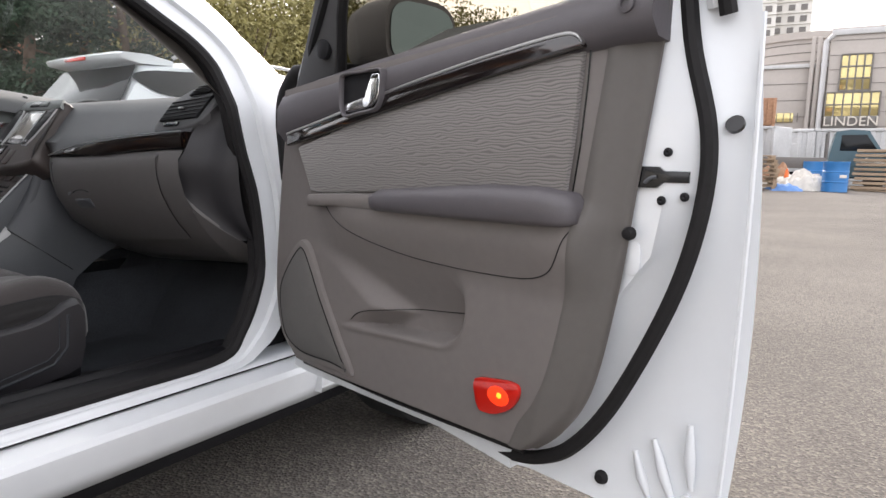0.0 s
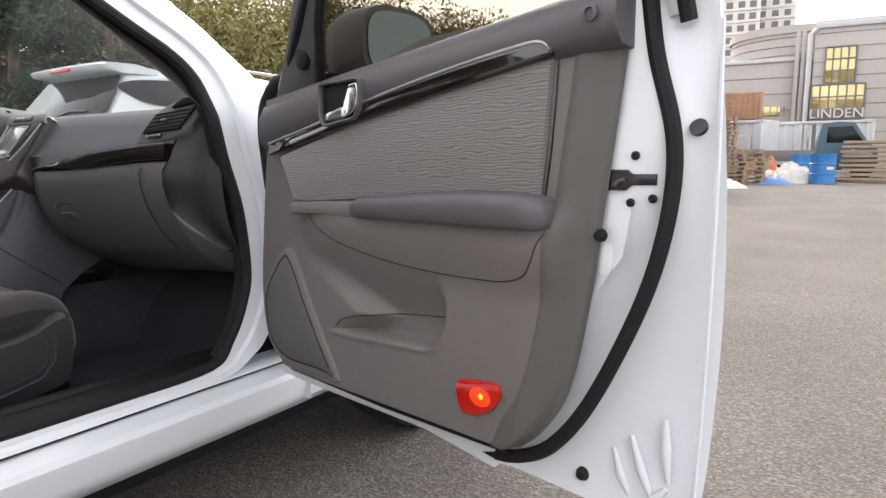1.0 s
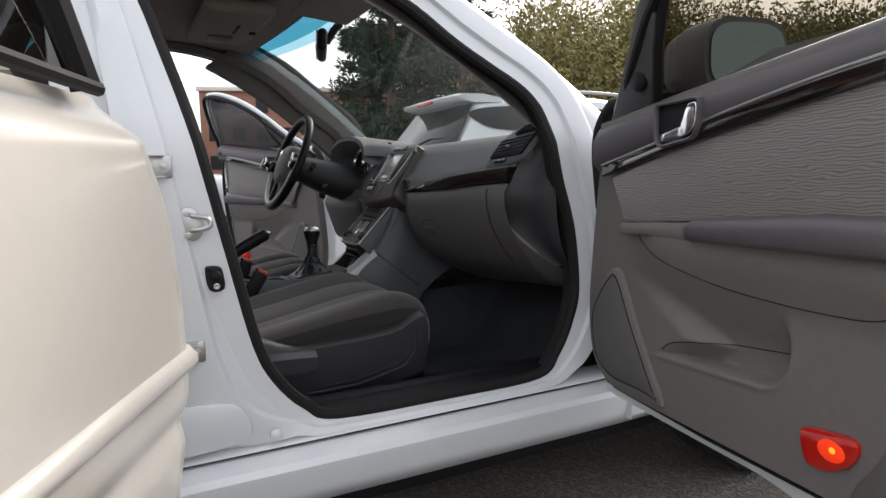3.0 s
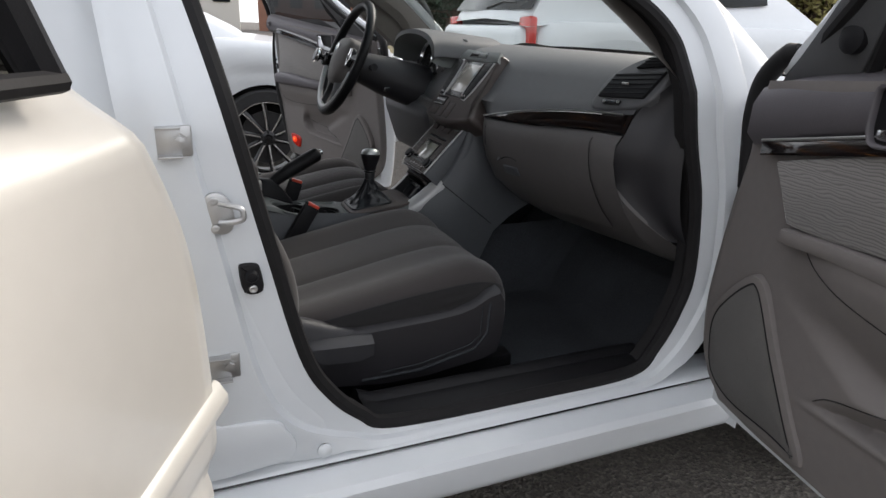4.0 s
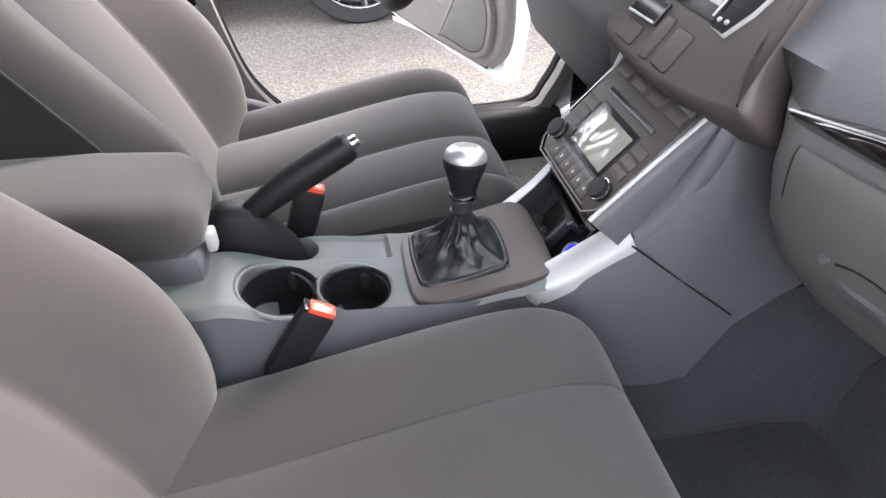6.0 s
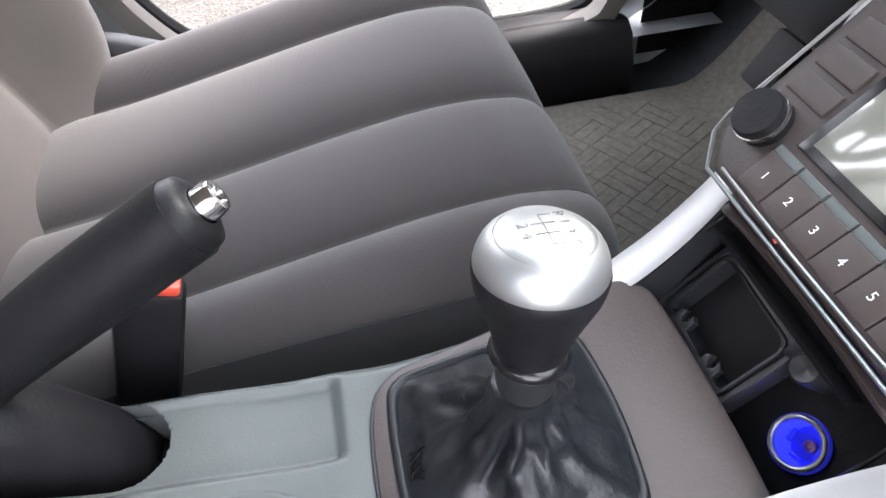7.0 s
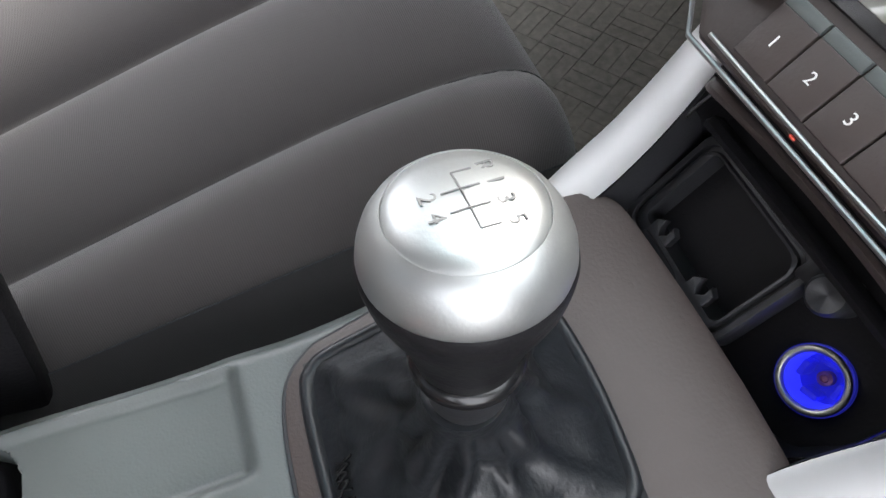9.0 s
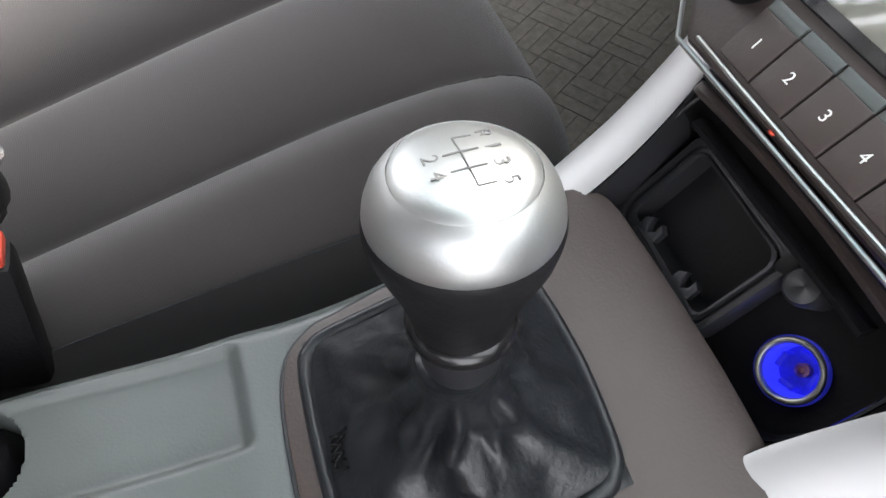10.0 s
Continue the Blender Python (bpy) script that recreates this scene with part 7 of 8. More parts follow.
M_SLOPE = material("dry_grass_bank", (0.15, 0.125, 0.06), 0.95, var=0.45, scale=0.6, fine=9, bump=1.0, bump_scale=14)
M_GREYRIM = material("machined_alloy", (0.60, 0.60, 0.60), 0.25, metal=0.9, var=0.04)


def polar(az, d, z=0.0):
    return Vector((2.0 + d * math.sin(radians(az)), -1.0 + d * math.cos(radians(az)), z))


def place_at(az, d, turn=0.0):
    """A frame at a bearing and distance, whose x runs across the view."""
    return Matrix.Translation(polar(az, d)) @ Matrix.Rotation(radians(-az + turn), 4, "Z")


# --- neighbouring white car beside the driver's door ---
M_IRON = material("dark_iron", (0.045, 0.045, 0.047), 0.45, metal=0.6, var=0.2)


def alloy_wheel(parent, c, r_tyre, r_rim, s, spokes=10):
    m = Matrix.Translation(c) @ Matrix.Rotation(s * math.pi / 2, 4, "Y")
    part("tyre", lathe([(r_rim, -0.10), (r_tyre - 0.015, -0.10), (r_tyre, -0.08), (r_tyre, 0.08), (r_tyre - 0.012, 0.10), (r_rim + 0.004, 0.096), (r_rim, 0.085)], 56, m=m), M_TYRE, parent, "black tyre", smooth=50)
    part("rim", lathe([(r_rim + 0.002, 0.092), (r_rim - 0.002, 0.097), (r_rim - 0.007, 0.096), (r_rim - 0.009, 0.088)], 56, m=m), M_GREYRIM, parent, "machined alloy rim lip")
    part("rim_barrel", lathe([(r_rim - 0.009, 0.088), (r_rim - 0.016, 0.06), (r_rim - 0.018, 0.0), (r_rim - 0.02, -0.05)], 56, m=m), M_BLACK, parent, "black rim barrel")
    part("brake_disc", lathe([(r_rim * 0.72, 0.02), (r_rim * 0.72, 0.03), (0.04, 0.03)], 40, m=m), M_IRON, parent, "dark brake disc")
    part("wheel_hub", lathe([(0.050, 0.05), (0.047, 0.070), (0.034, 0.076), (0.030, 0.080), (0, 0.080)], 30, m=m), M_IRON, parent, "alloy hub")
    part("hub_cap", lathe([(0.028, 0.086), (0.026, 0.091), (0, 0.092)], 20, m=m), M_BLACK, parent, "black hub cap")
    for k in range(spokes):
        a = 2 * math.pi * k / spokes
        q = lambda r, da, h: m @ Vector((r * math.cos(a + da), r * math.sin(a + da), h))
        rr = r_rim - 0.012
        part("spoke", rings(bmesh.new(), [[q(0.045, -0.05, 0.074), q(0.045, 0.20, 0.074), q(0.045, 0.2, 0.05), q(0.045, -0.05, 0.05)], [q(rr * 0.6, 0.05, 0.086), q(rr * 0.6, 0.12, 0.086), q(rr * 0.6, 0.12, 0.06), q(rr * 0.6, 0.05, 0.06)], [q(rr, 0.09, 0.088), q(rr, 0.135, 0.088), q(rr, 0.135, 0.06), q(rr, 0.09, 0.06)]]), M_GREYRIM, parent, "machined alloy spoke", smooth=30)
        part("spoke_shade", rings(bmesh.new(), [[q(0.05, -0.30, 0.062), q(0.05, -0.16, 0.070), q(0.05, -0.16, 0.05)], [q(rr * 0.6, -0.06, 0.070), q(rr * 0.6, 0.03, 0.080), q(rr * 0.6, 0.03, 0.06)], [q(rr, 0.0, 0.070), q(rr, 0.08, 0.080), q(rr, 0.08, 0.06)]]), M_BLACK, parent)
    for k in range(5):
        a = 2 * math.pi * (k + 0.5) / 5
        part("wheel_nut", lathe([(0.008, 0.078), (0.008, 0.088), (0, 0.09)], 8, m=m @ Matrix.Translation((0.045 * math.cos(a), 0.045 * math.sin(a), 0))), M_BLACK, parent)


def parked_car(name, label, m, wheels, length0, length1, roofline, mat, tall=0.0, arch=0.36, panes=None):
    """A parked car whose right flank is x = 0 and which faces +y; wheels are places along y."""
    c = thing(name, label, "car", "parked cars", m=m)
    W_ = 1.78

    def low(y):
        z = 0.22
        for wy in wheels:
            if abs(y - wy) < arch:
                z = max(z, 0.30 + arch * math.sqrt(max(0, 1 - ((y - wy) / arch) ** 2)))
        return z

    def belt(y):
        k = (y - length0) / (length1 - length0)
        return (0.94 + tall * 0.5) - 0.10 * smoothstep(0.75, 1.0, k) ** 1.0 - 0.05 * smoothstep(0.10, 0.0, k)
    n = 90
    for s, x0 in ((1, 0.0), (-1, -W_)):
        def flankmesh(u, v, s=s, x0=x0):
            y = length0 + (length1 - length0) * u
            z = low(y) + (belt(y) - low(y)) * v
            ends = smoothstep(0.0, 0.06, u) * smoothstep(1.0, 0.90, u)
            x = -0.03 - 0.02 * math.cos(math.pi * v) - 0.25 * (1 - ends) ** 2 + 0.03 * math.sin(math.pi * v) - 0.012 * bell(z, 0.74, 0.03) - 0.04 * smoothstep(0.9, 1.0, v)
            return Vector((x0 + s * x, y, z))
        part("flank", grid(flankmesh, n, 12), mat, c, "white painted flank", smooth=60)
    part("bonnet_and_deck", grid(lambda u, v: Vector((-W_ * (0.02 + 0.96 * u) - 0.02, length0 + (length1 - length0) * v, belt(length0 + (length1 - length0) * v) + 0.03 * math.sin(math.pi * u))), 10, 40), mat, c, "white upper deck", smooth=60)
    for v in (length0, length1):
        part("bumper", box((-W_ / 2, v + (0.05 if v == length0 else -0.05), (belt(v) + 0.24) / 2), (W_ - 0.22, 0.22, belt(v) - 0.22), 0.08, seg=3), mat, c, "white bumper", smooth=60)
    # cabin
    cab = []
    for y, z, inset in roofline:
        cab.append([Vector((-inset * 0.35 - 0.06, y, belt(y) - 0.02)), Vector((-inset, y, z - 0.05)), Vector((-inset - 0.10, y, z)), Vector((-W_ / 2, y, z + 0.03)), Vector((-W_ + inset + 0.10, y, z)), Vector((-W_ + inset, y, z - 0.05)), Vector((-W_ + inset * 0.35 + 0.06, y, belt(y) - 0.02))])
    part("cabin", rings(bmesh.new(), cab, closed=False), mat, c, "white roof and pillars", smooth=50)
    def screen(top, low, dy, label):
        part("screen", grid(lambda a, b: (top[1].lerp(top[5], 0.08 + 0.84 * a)).lerp(low[1].lerp(low[5], 0.06 + 0.88 * a), 0.10 + 0.82 * b) + Vector((0, dy, 0.035 + 0.03 * math.sin(math.pi * a) * (1 - b))), 8, 6), M_DARKPANE, c, label, smooth=60)
    screen(cab[-2], cab[-1], 0.012, "dark windscreen")
    if panes is None:
        screen(cab[1], cab[0], -0.012, "dark rear screen")
    # side windows laid just proud of the cabin
    ys = [r[0] for r in roofline]
    a, b = ys[1], ys[-2]
    k = len(roofline) // 2
    zt = roofline[k][1] - 0.09
    inset = roofline[k][2]

    def side_pane(y0, y1, sl0, sl1):
        pts = [(y0, belt(y0) + 0.02), (y0 + sl0, zt), (y1 - sl1, zt), (y1, belt(y1) + 0.02)]
        def lay(p, q, h):
            f = (q - belt(p)) / max(0.05, zt - belt(p))
            return Vector((-(inset * 0.35 + 0.06) * (1 - f) - inset * f + 0.012 + h, p, q))
        part("side_window", plate(pts, lay, 0.004, 0.001, smooth_line=False), M_DARKPANE, c, "dark side window")
    mid = (a + b) / 2
    if panes is None:
        side_pane(a + 0.05, mid - 0.04, 0.30, 0.0)
        side_pane(mid + 0.04, b - 0.05, 0.0, 0.45)
    else:
        def lay2(p, q, h):
            f = (q - belt(p)) / (zt + 0.04 - belt(p))
            return Vector((-(inset * 0.35 + 0.06) * (1 - f) - inset * f + 0.012 + h, p, q))
        for pane in panes:
            part("side_window", plate(pane, lay2, 0.004, 0.001, n=3), M_DARKPANE, c, "dark side window")
    for wy in wheels:
        alloy_wheel(c, Vector((-0.12, wy, 0.315)), 0.315, 0.24, 1)
        part("arch_liner", box((-0.35, wy, 0.5), (0.3, 0.62, 0.4), 0.05), M_RUBBER, c, "black arch liner")
    part("door_gap", tube([Vector((-0.042, wheels[-1] - 0.50, 0.30)), Vector((-0.020, wheels[-1] - 0.49, 0.6)), Vector((-0.060, wheels[-1] - 0.44, 0.90))], 0.004, 6), M_BLACK, c)
    part("sill_line", tube([Vector((-0.035, wheels[0] + 0.4, 0.30)), Vector((-0.035, wheels[-1] - 0.36, 0.30))], 0.003, 6), M_BLACK, c)
    return c


M_DARKPANE = material("dark_pane", (0.012, 0.014, 0.016), 0.10, var=0.1, spec=0.22)
near = parked_car("parked_car", "white parked saloon with black and silver alloy wheels", Matrix.Translation((-2.60, -0.43, 0)), (-2.65, 0.0), -3.75, 0.95, [(-3.2, 1.0, 0.20), (-2.6, 1.36, 0.26), (-1.7, 1.44, 0.28), (-0.95, 1.38, 0.26), (-0.1, 0.98, 0.18)], M_WHITE)
part("side_mirror", box((0.06, -0.52, 1.0), (0.24, 0.12, 0.14), 0.045, seg=3), M_BLACK, near, "black lower half of the mirror")
suv = parked_car("parked_car", "white parked estate car with a roof spoiler", Matrix.Translation((-2.92, 1.70, 0)), (0.80, 3.4), -0.05, 4.35, [(-0.02, 1.10, 0.12), (0.06, 1.22, 0.15), (0.20, 1.42, 0.19), (0.34, 1.58, 0.23), (0.9, 1.66, 0.25), (1.8, 1.68, 0.25), (2.5, 1.62, 0.25), (3.4, 1.12, 0.18)], M_WHITE, tall=0.35, panes=[[(0.20, 1.46), (0.32, 1.515), (0.62, 1.545), (1.02, 1.55), (1.02, 1.33), (0.50, 1.33), (0.30, 1.39)], [(1.10, 1.55), (1.75, 1.555), (2.15, 1.52), (2.60, 1.32), (1.10, 1.30)]])
slope_y = lambda b: -0.02 + (b - 1.10) * (0.08 / 0.12 if b < 1.22 else 0.70) - (0.0 if b < 1.22 else 0.004)
part("rear_window", plate([(-1.63, 1.20), (-1.60, 1.32), (-1.53, 1.48), (-1.49, 1.565), (-0.29, 1.565), (-0.25, 1.48), (-0.18, 1.32), (-0.15, 1.20)], lambda a, b, h: Vector((a, slope_y(b) - 0.014 - h, b)), 0.008, 0.002, smooth_line=False), M_DARKPANE, suv, "dark rear window")
part("rear_wiper", tube([(-0.95, slope_y(1.22) - 0.03, 1.22), (-0.70, slope_y(1.27) - 0.03, 1.27), (-0.45, slope_y(1.26) - 0.03, 1.26)], 0.010, 6), M_BLACK, suv, "black rear wiper")
sp = []
for x, k in ((-1.50, 0.3), (-1.46, 0.8), (-1.2, 1.05), (-0.89, 1.15), (-0.58, 1.05), (-0.32, 0.8), (-0.28, 0.3)):
    sp.append([Vector((x, 0.62, 1.630)), Vector((x, 0.40, 1.662)), Vector((x, 0.20 - 0.07 * k, 1.655)), Vector((x, 0.17 - 0.07 * k, 1.635)), Vector((x, 0.19 - 0.07 * k, 1.600)), Vector((x, 0.32, 1.580)), Vector((x, 0.62, 1.59))])
part("roof_spoiler", rings(bmesh.new(), sp), M_WHITE, suv, "white roof spoiler", smooth=60)
part("brake_light", box((-0.89, 0.092, 1.618), (0.34, 0.02, 0.032), 0.008), M_LENS, suv, "red high brake light")
for x in (-1.50, -0.28):
    part("roof_rail", tube(spline([(x, 0.62, 1.66), (x, 0.8, 1.70), (x, 1.7, 1.725), (x, 2.3, 1.70), (x, 2.45, 1.64)], 4), 0.016, 8), M_SILVER, suv, "silver roof rail")
for x in (-1.62, -0.16):
    part("tail_light", box((x, 0.02, 1.02), (0.20, 0.08, 0.26), 0.03), M_LENS, suv, "red tail light")


# --- yard in front of the long grey building ---
def pallet_stack(m, levels, w, label, seed):
    """Loose pallets, one on another: boards and blocks, each turned a little."""
    rnd = random.Random(seed)
    st = thing("pallet_stack", label, "pallets", "pallet stacks", m=m)
    z = 0.0
    board = bmesh.new()
    box((0, 0, 0), (w, 0.11, 0.028), 0.003, board, seg=1)
    first = part("board", board, M_PALLET, st)
    first.location = (0, -0.5, 0.014)
    bl = part("block", box((0, 0, 0), (0.12, 0.11, 0.09), 0.004, seg=1), M_PALLET, st)
    bl.location = (-w / 2 + 0.08, -0.5, 0.07)
    for k in range(levels):
        turn = rnd.uniform(-4, 4)
        ox, oy = rnd.uniform(-0.06, 0.06), rnd.uniform(-0.05, 0.05)
        for layer, zz in ((0, 0.014), (1, 0.129)):
            for j in range(5):
                o = bpy.data.objects.new("board", first.data)
                scene.collection.objects.link(o)
                o.parent = st
                o.matrix_local = Matrix.Translation((ox, oy, z + zz)) @ Matrix.Rotation(radians(turn), 4, "Z") @ Matrix.Translation((rnd.uniform(-0.02, 0.02), -0.5 + 0.25 * j, 0))
        for j in range(3):
            for i in range(3):
                o = bpy.data.objects.new("block", bl.data)
                scene.collection.objects.link(o)
                o.parent = st
                o.matrix_local = Matrix.Translation((ox, oy, z + 0.0715)) @ Matrix.Rotation(radians(turn), 4, "Z") @ Matrix.Translation((-w / 2 + 0.08 + (w / 2 - 0.08) * i, -0.5 + 0.5 * j, 0))
        z += 0.146
    bpy.data.objects.remove(first)
    bpy.data.objects.remove(bl)
    return st


pallet_stack(place_at(-8.6, 24.5, 8), 8, 1.30, "stack of weathered wooden pallets beside the rubbish", 3)
pallet_stack(place_at(-10.6, 27.5, 30), 17, 1.1, "tall leaning stack of wooden pallets", 5)


def barrel(m, label):
    b = thing("barrel", label, "barrel", "blue barrels", m=m)
    part("drum", lathe([(0.0, 0.0), (0.37, 0.0), (0.385, 0.02), (0.38, 0.05), (0.38, 0.31), (0.395, 0.325), (0.395, 0.345), (0.38, 0.36), (0.38, 0.64), (0.395, 0.655), (0.395, 0.675), (0.38, 0.69), (0.38, 0.95), (0.39, 0.97), (0.385, 1.0), (0.36, 0.985), (0.0, 0.985)], 32), M_BARREL, b, "blue plastic drum")
    part("label_patch", box((0.06, -0.392, 0.52), (0.22, 0.012, 0.10), 0.003), M_SHEET, b, "pale label")
    part("bung", lathe([(0.04, 0.98), (0.04, 1.005), (0, 1.005)], 12, m=Matrix.Translation((0.2, 0, 0))), M_SHEET, b)
    return b


b1 = barrel(place_at(-4.35, 26.3), "blue plastic barrel with two ribs")
copy_thing(b1, place_at(-2.95, 24.8, 25))

cone = thing("traffic_cone", "orange traffic cone beside the pallets", "cone", m=place_at(-6.25, 25.5))
part("cone_body", lathe([(0.16, 0.03), (0.15, 0.05), (0.035, 0.72), (0.0, 0.72)], 20), M_ORANGE, cone)
part("cone_foot", box((0, 0, 0.02), (0.4, 0.4, 0.04), 0.01), M_CLAD_DARK, cone)


def heap(az, d, w, h, mat, label, seed, name="rubbish_heap", category="rubbish"):
    """Crumpled sheeting thrown down in a heap."""
    t = thing(name, label, category, "rubbish", m=place_at(az, d))

    def fn(u, v):
        x, y = (u - 0.5) * 2, (v - 0.5) * 2
        r = max(0.0, 1 - x * x - y * y)
        z = h * r ** 0.6 * (0.7 + 0.5 * noise.noise((x * 2.1 + seed, y * 2.1, seed))) + 0.12 * h * noise.noise((x * 6, y * 6, seed * 3.1)) * (r > 0)
        return Vector((x * w / 2, y * w / 3, max(0.0, z)))
    part("crumpled_sheet", grid(fn, 26, 20), mat, t, label, smooth=25)


heap(-6.0, 25.8, 2.0, 0.75, M_SHEET, "crumpled pale sheeting thrown in a heap", 1)
heap(-5.0, 25.2, 1.4, 0.8, M_SHEET, "pale sacks and rags in a heap", 2)
heap(-6.4, 24.3, 1.2, 0.30, M_TARP, "blue tarpaulin lying on the asphalt", 3, "tarpaulin", "tarpaulin")
heap(-6.9, 26.6, 1.6, 1.05, M_RUST, "dull red netting over rubbish", 4)
heap(-10.2, 20.5, 1.5, 0.28, M_SHEET, "white sheeting at the yard's edge", 6)

# light truck
truck = thing("truck", "blue-grey light truck with a dropside bed", "truck", m=place_at(-1.7, 29.0, 4))
prof = [(-0.95, 0.55), (-0.95, 1.30), (-0.80, 2.12), (-0.30, 2.20), (0.25, 2.16), (0.72, 1.42), (1.02, 1.22), (1.08, 0.62), (0.95, 0.45), (-0.8, 0.45)]
part("cab", rings(bmesh.new(), [[Vector((a * (0.98 if abs(y) > 0.8 else 1), y, b)) for a, b in prof] for y in (-0.86, -0.82, 0.82, 0.86)]), M_BLUE_CAB, truck, "blue-grey cab", smooth=30)
part("cab_window", plate([(-0.62, 1.42), (-0.60, 2.0), (0.18, 2.02), (0.58, 1.42)], lambda a, b, h: Vector((a, -0.862 - h, b)), 0.006, 0.002, smooth_line=False), M_DARKPANE, truck, "cab side window")
part("cab_stripe", plate([(-0.1, 1.0), (0.25, 1.18), (0.45, 1.05), (0.7, 1.15), (0.9, 0.98)], lambda a, b, h: Vector((a, -0.862 - h, b)), 0.004, 0.001, smooth_line=False), M_SHEET, truck, "pale stripe on the door")
part("truck_bed", box((-2.3, 0, 0.95), (2.6, 1.7, 0.42), 0.02), M_CLAD_DARK, truck, "dark dropside bed")
part("bed_rack", tube([(-1.02, -0.8, 1.1), (-1.02, -0.8, 2.1), (-1.02, 0.8, 2.1), (-1.02, 0.8, 1.1)], 0.04, 6), M_CLAD_DARK, truck, "dark rack behind the cab")
for x in (0.55, -2.6):
    part("tyre", lathe([(0.0, -0.1), (0.30, -0.1), (0.34, -0.07), (0.34, 0.07), (0.30, 0.1), (0.0, 0.1)], 24, m=Matrix.Translation((x, -0.75, 0.34)) @ Matrix.Rotation(math.pi / 2, 4, "X")), M_TYRE, truck, "black tyre")
part("headlight", box((1.04, -0.62, 0.86), (0.06, 0.34, 0.18), 0.03), M_SHEET, truck, "clear headlight")
part("chassis", box((-0.9, 0, 0.5), (3.8, 0.9, 0.2), 0.03), M_RUBBER, truck)


def container(m, w, d, h, label, ribs):
    c = thing("container", label, "container", "containers", m=m)
    part("container_box", box((0, d / 2, h / 2), (w, d, h), 0.03, seg=1), M_STEELBOX, c, "dirty white steel box")
    for k in range(ribs):
        x = -w / 2 + w * (k + 0.5) / ribs
        part("rib", box((x, -0.03, h / 2), (w / ribs * 0.45, 0.06, h - 0.25), 0.015, seg=1), M_STEELBOX, c)
    part("door_leaf", box((0.1, -0.06, h * 0.42), (w * 0.42, 0.08, h * 0.66), 0.02, seg=1), M_STEELBOX, c, "steel door")
    for x in (-w / 2 + 0.06, w / 2 - 0.06):
        part("corner_post", box((x, -0.02, h / 2), (0.12, 0.14, h), 0.02, seg=1), M_STEELBOX, c)
    part("top_rail", box((0, -0.02, h - 0.06), (w, 0.14, 0.12), 0.02, seg=1), M_STEELBOX, c)
    return c


container(place_at(-6.7, 33), 2.5, 2.4, 2.45, "dirty white steel container with a door", 6)
container(place_at(-2.9, 33.5), 3.6, 2.4, 2.5, "grey ribbed steel container behind the truck", 9)
container(place_at(-8.9, 30.5, -25), 1.9, 1.6, 2.45, "white site cabin with two doors", 4)
crate = thing("rusty_bin", "rusty steel bin raised on a frame", "bin", m=place_at(-9.0, 37))
part("bin_body", box((0, 0.6, 3.55), (2.1, 1.2, 1.35), 0.02), M_RUST, crate, "rusty corrugated sheet")
for x in (-1.0, 1.0):
    for y in (0.05, 1.1):
        part("bin_leg", box((x * 0.95, y, 1.45), (0.12, 0.12, 2.9), 0.01), M_RUST, crate)
for k in range(8):
    part("bin_rib", box((-0.92 + 0.263 * k, -0.03, 3.55), (0.06, 0.05, 1.3), 0.01, seg=1), M_RUST, crate)
planks = thing("plank_stack", "stack of long sawn planks", "planks", m=place_at(0.7, 27))
for k in range(9):
    part("plank", box((0.04 * (k % 3), 0, 0.12 + 0.16 * k), (2.4, 1.0, 0.10), 0.01, seg=1), M_PALLET, planks)
part("bearer", box((0, 0, 0.035), (2.2, 0.9, 0.07), 0.01, seg=1), M_PALLET, planks)

# the building with the long sign
D0 = 50.0
bld = thing("office_building", "grey clad office building with a glazed stair hall", "building", m=place_at(-4.4, D0))
S = D0 * math.pi / 180.0
part("low_wing", box((-3.2 * S + 0.0, 6, 3.7), (7.4 * S, 12, 7.4), 0.03), M_CLAD, bld, "grey clad low wing")
for k in range(7):
    part("cladding_joint", box((-3.2 * S, -0.01, 0.8 + 1.1 * k), (7.4 * S, 0.05, 0.035), 0.005, seg=1), M_CLAD_DARK, bld)
part("parapet", box((-3.2 * S, 0.0, 7.45), (7.4 * S, 0.25, 0.25), 0.02), M_STEELBOX, bld, "pale parapet")
part("tall_wing", box((3.6 * S, 4, 4.8), (6.6 * S, 10, 9.6), 0.03), M_CLAD, bld, "grey clad tall wing")
for k in range(10):
    part("cladding_joint", box((3.6 * S, -1.01, 0.7 + 0.9 * k), (6.6 * S, 0.05, 0.03), 0.005, seg=1), M_CLAD_DARK, bld)
part("roof_strip", box((3.6 * S, -1.0, 9.3), (6.6 * S, 0.3, 0.35), 0.02), M_STEELBOX, bld, "pale roof strip")
part("round_tower", lathe([(4.6, 0), (4.6, 9.5), (4.75, 9.5), (4.75, 10.0), (4.4, 10.0), (0, 10.1)], 40, m=Matrix.Translation((-0.9 * S, 6.5, 0))), M_CLAD, bld, "round clad tower")
for k in range(14):
    part("cladding_joint", tube([Vector((-0.9 * S + 4.62 * math.cos(a), 6.5 + 4.62 * math.sin(a), 2.0 + 0.6 * k)) for a in [math.pi * (1.0 + j / 16) for j in range(17)]], 0.03, 4), M_CLAD_DARK, bld)
part("pipe_duct", tube([(0.0, -1.0, 0), (0.0, -1.0, 8.8), (0.4, -1.0, 9.2)], 0.16, 8), M_STEELBOX, bld, "pale vertical duct")
for x in (-0.7, -0.35):
    part("corner_pier", box((x, -0.4, 4.6), (0.25, 0.5, 9.2), 0.03), M_CLAD, bld)
part("strip_window", box((-3.6 * S, -0.04, 4.05), (3.9 * S * 0.95, 0.10, 0.62), 0.02), M_LITGLASS, bld, "long window with a gold reflection painted into its colour")
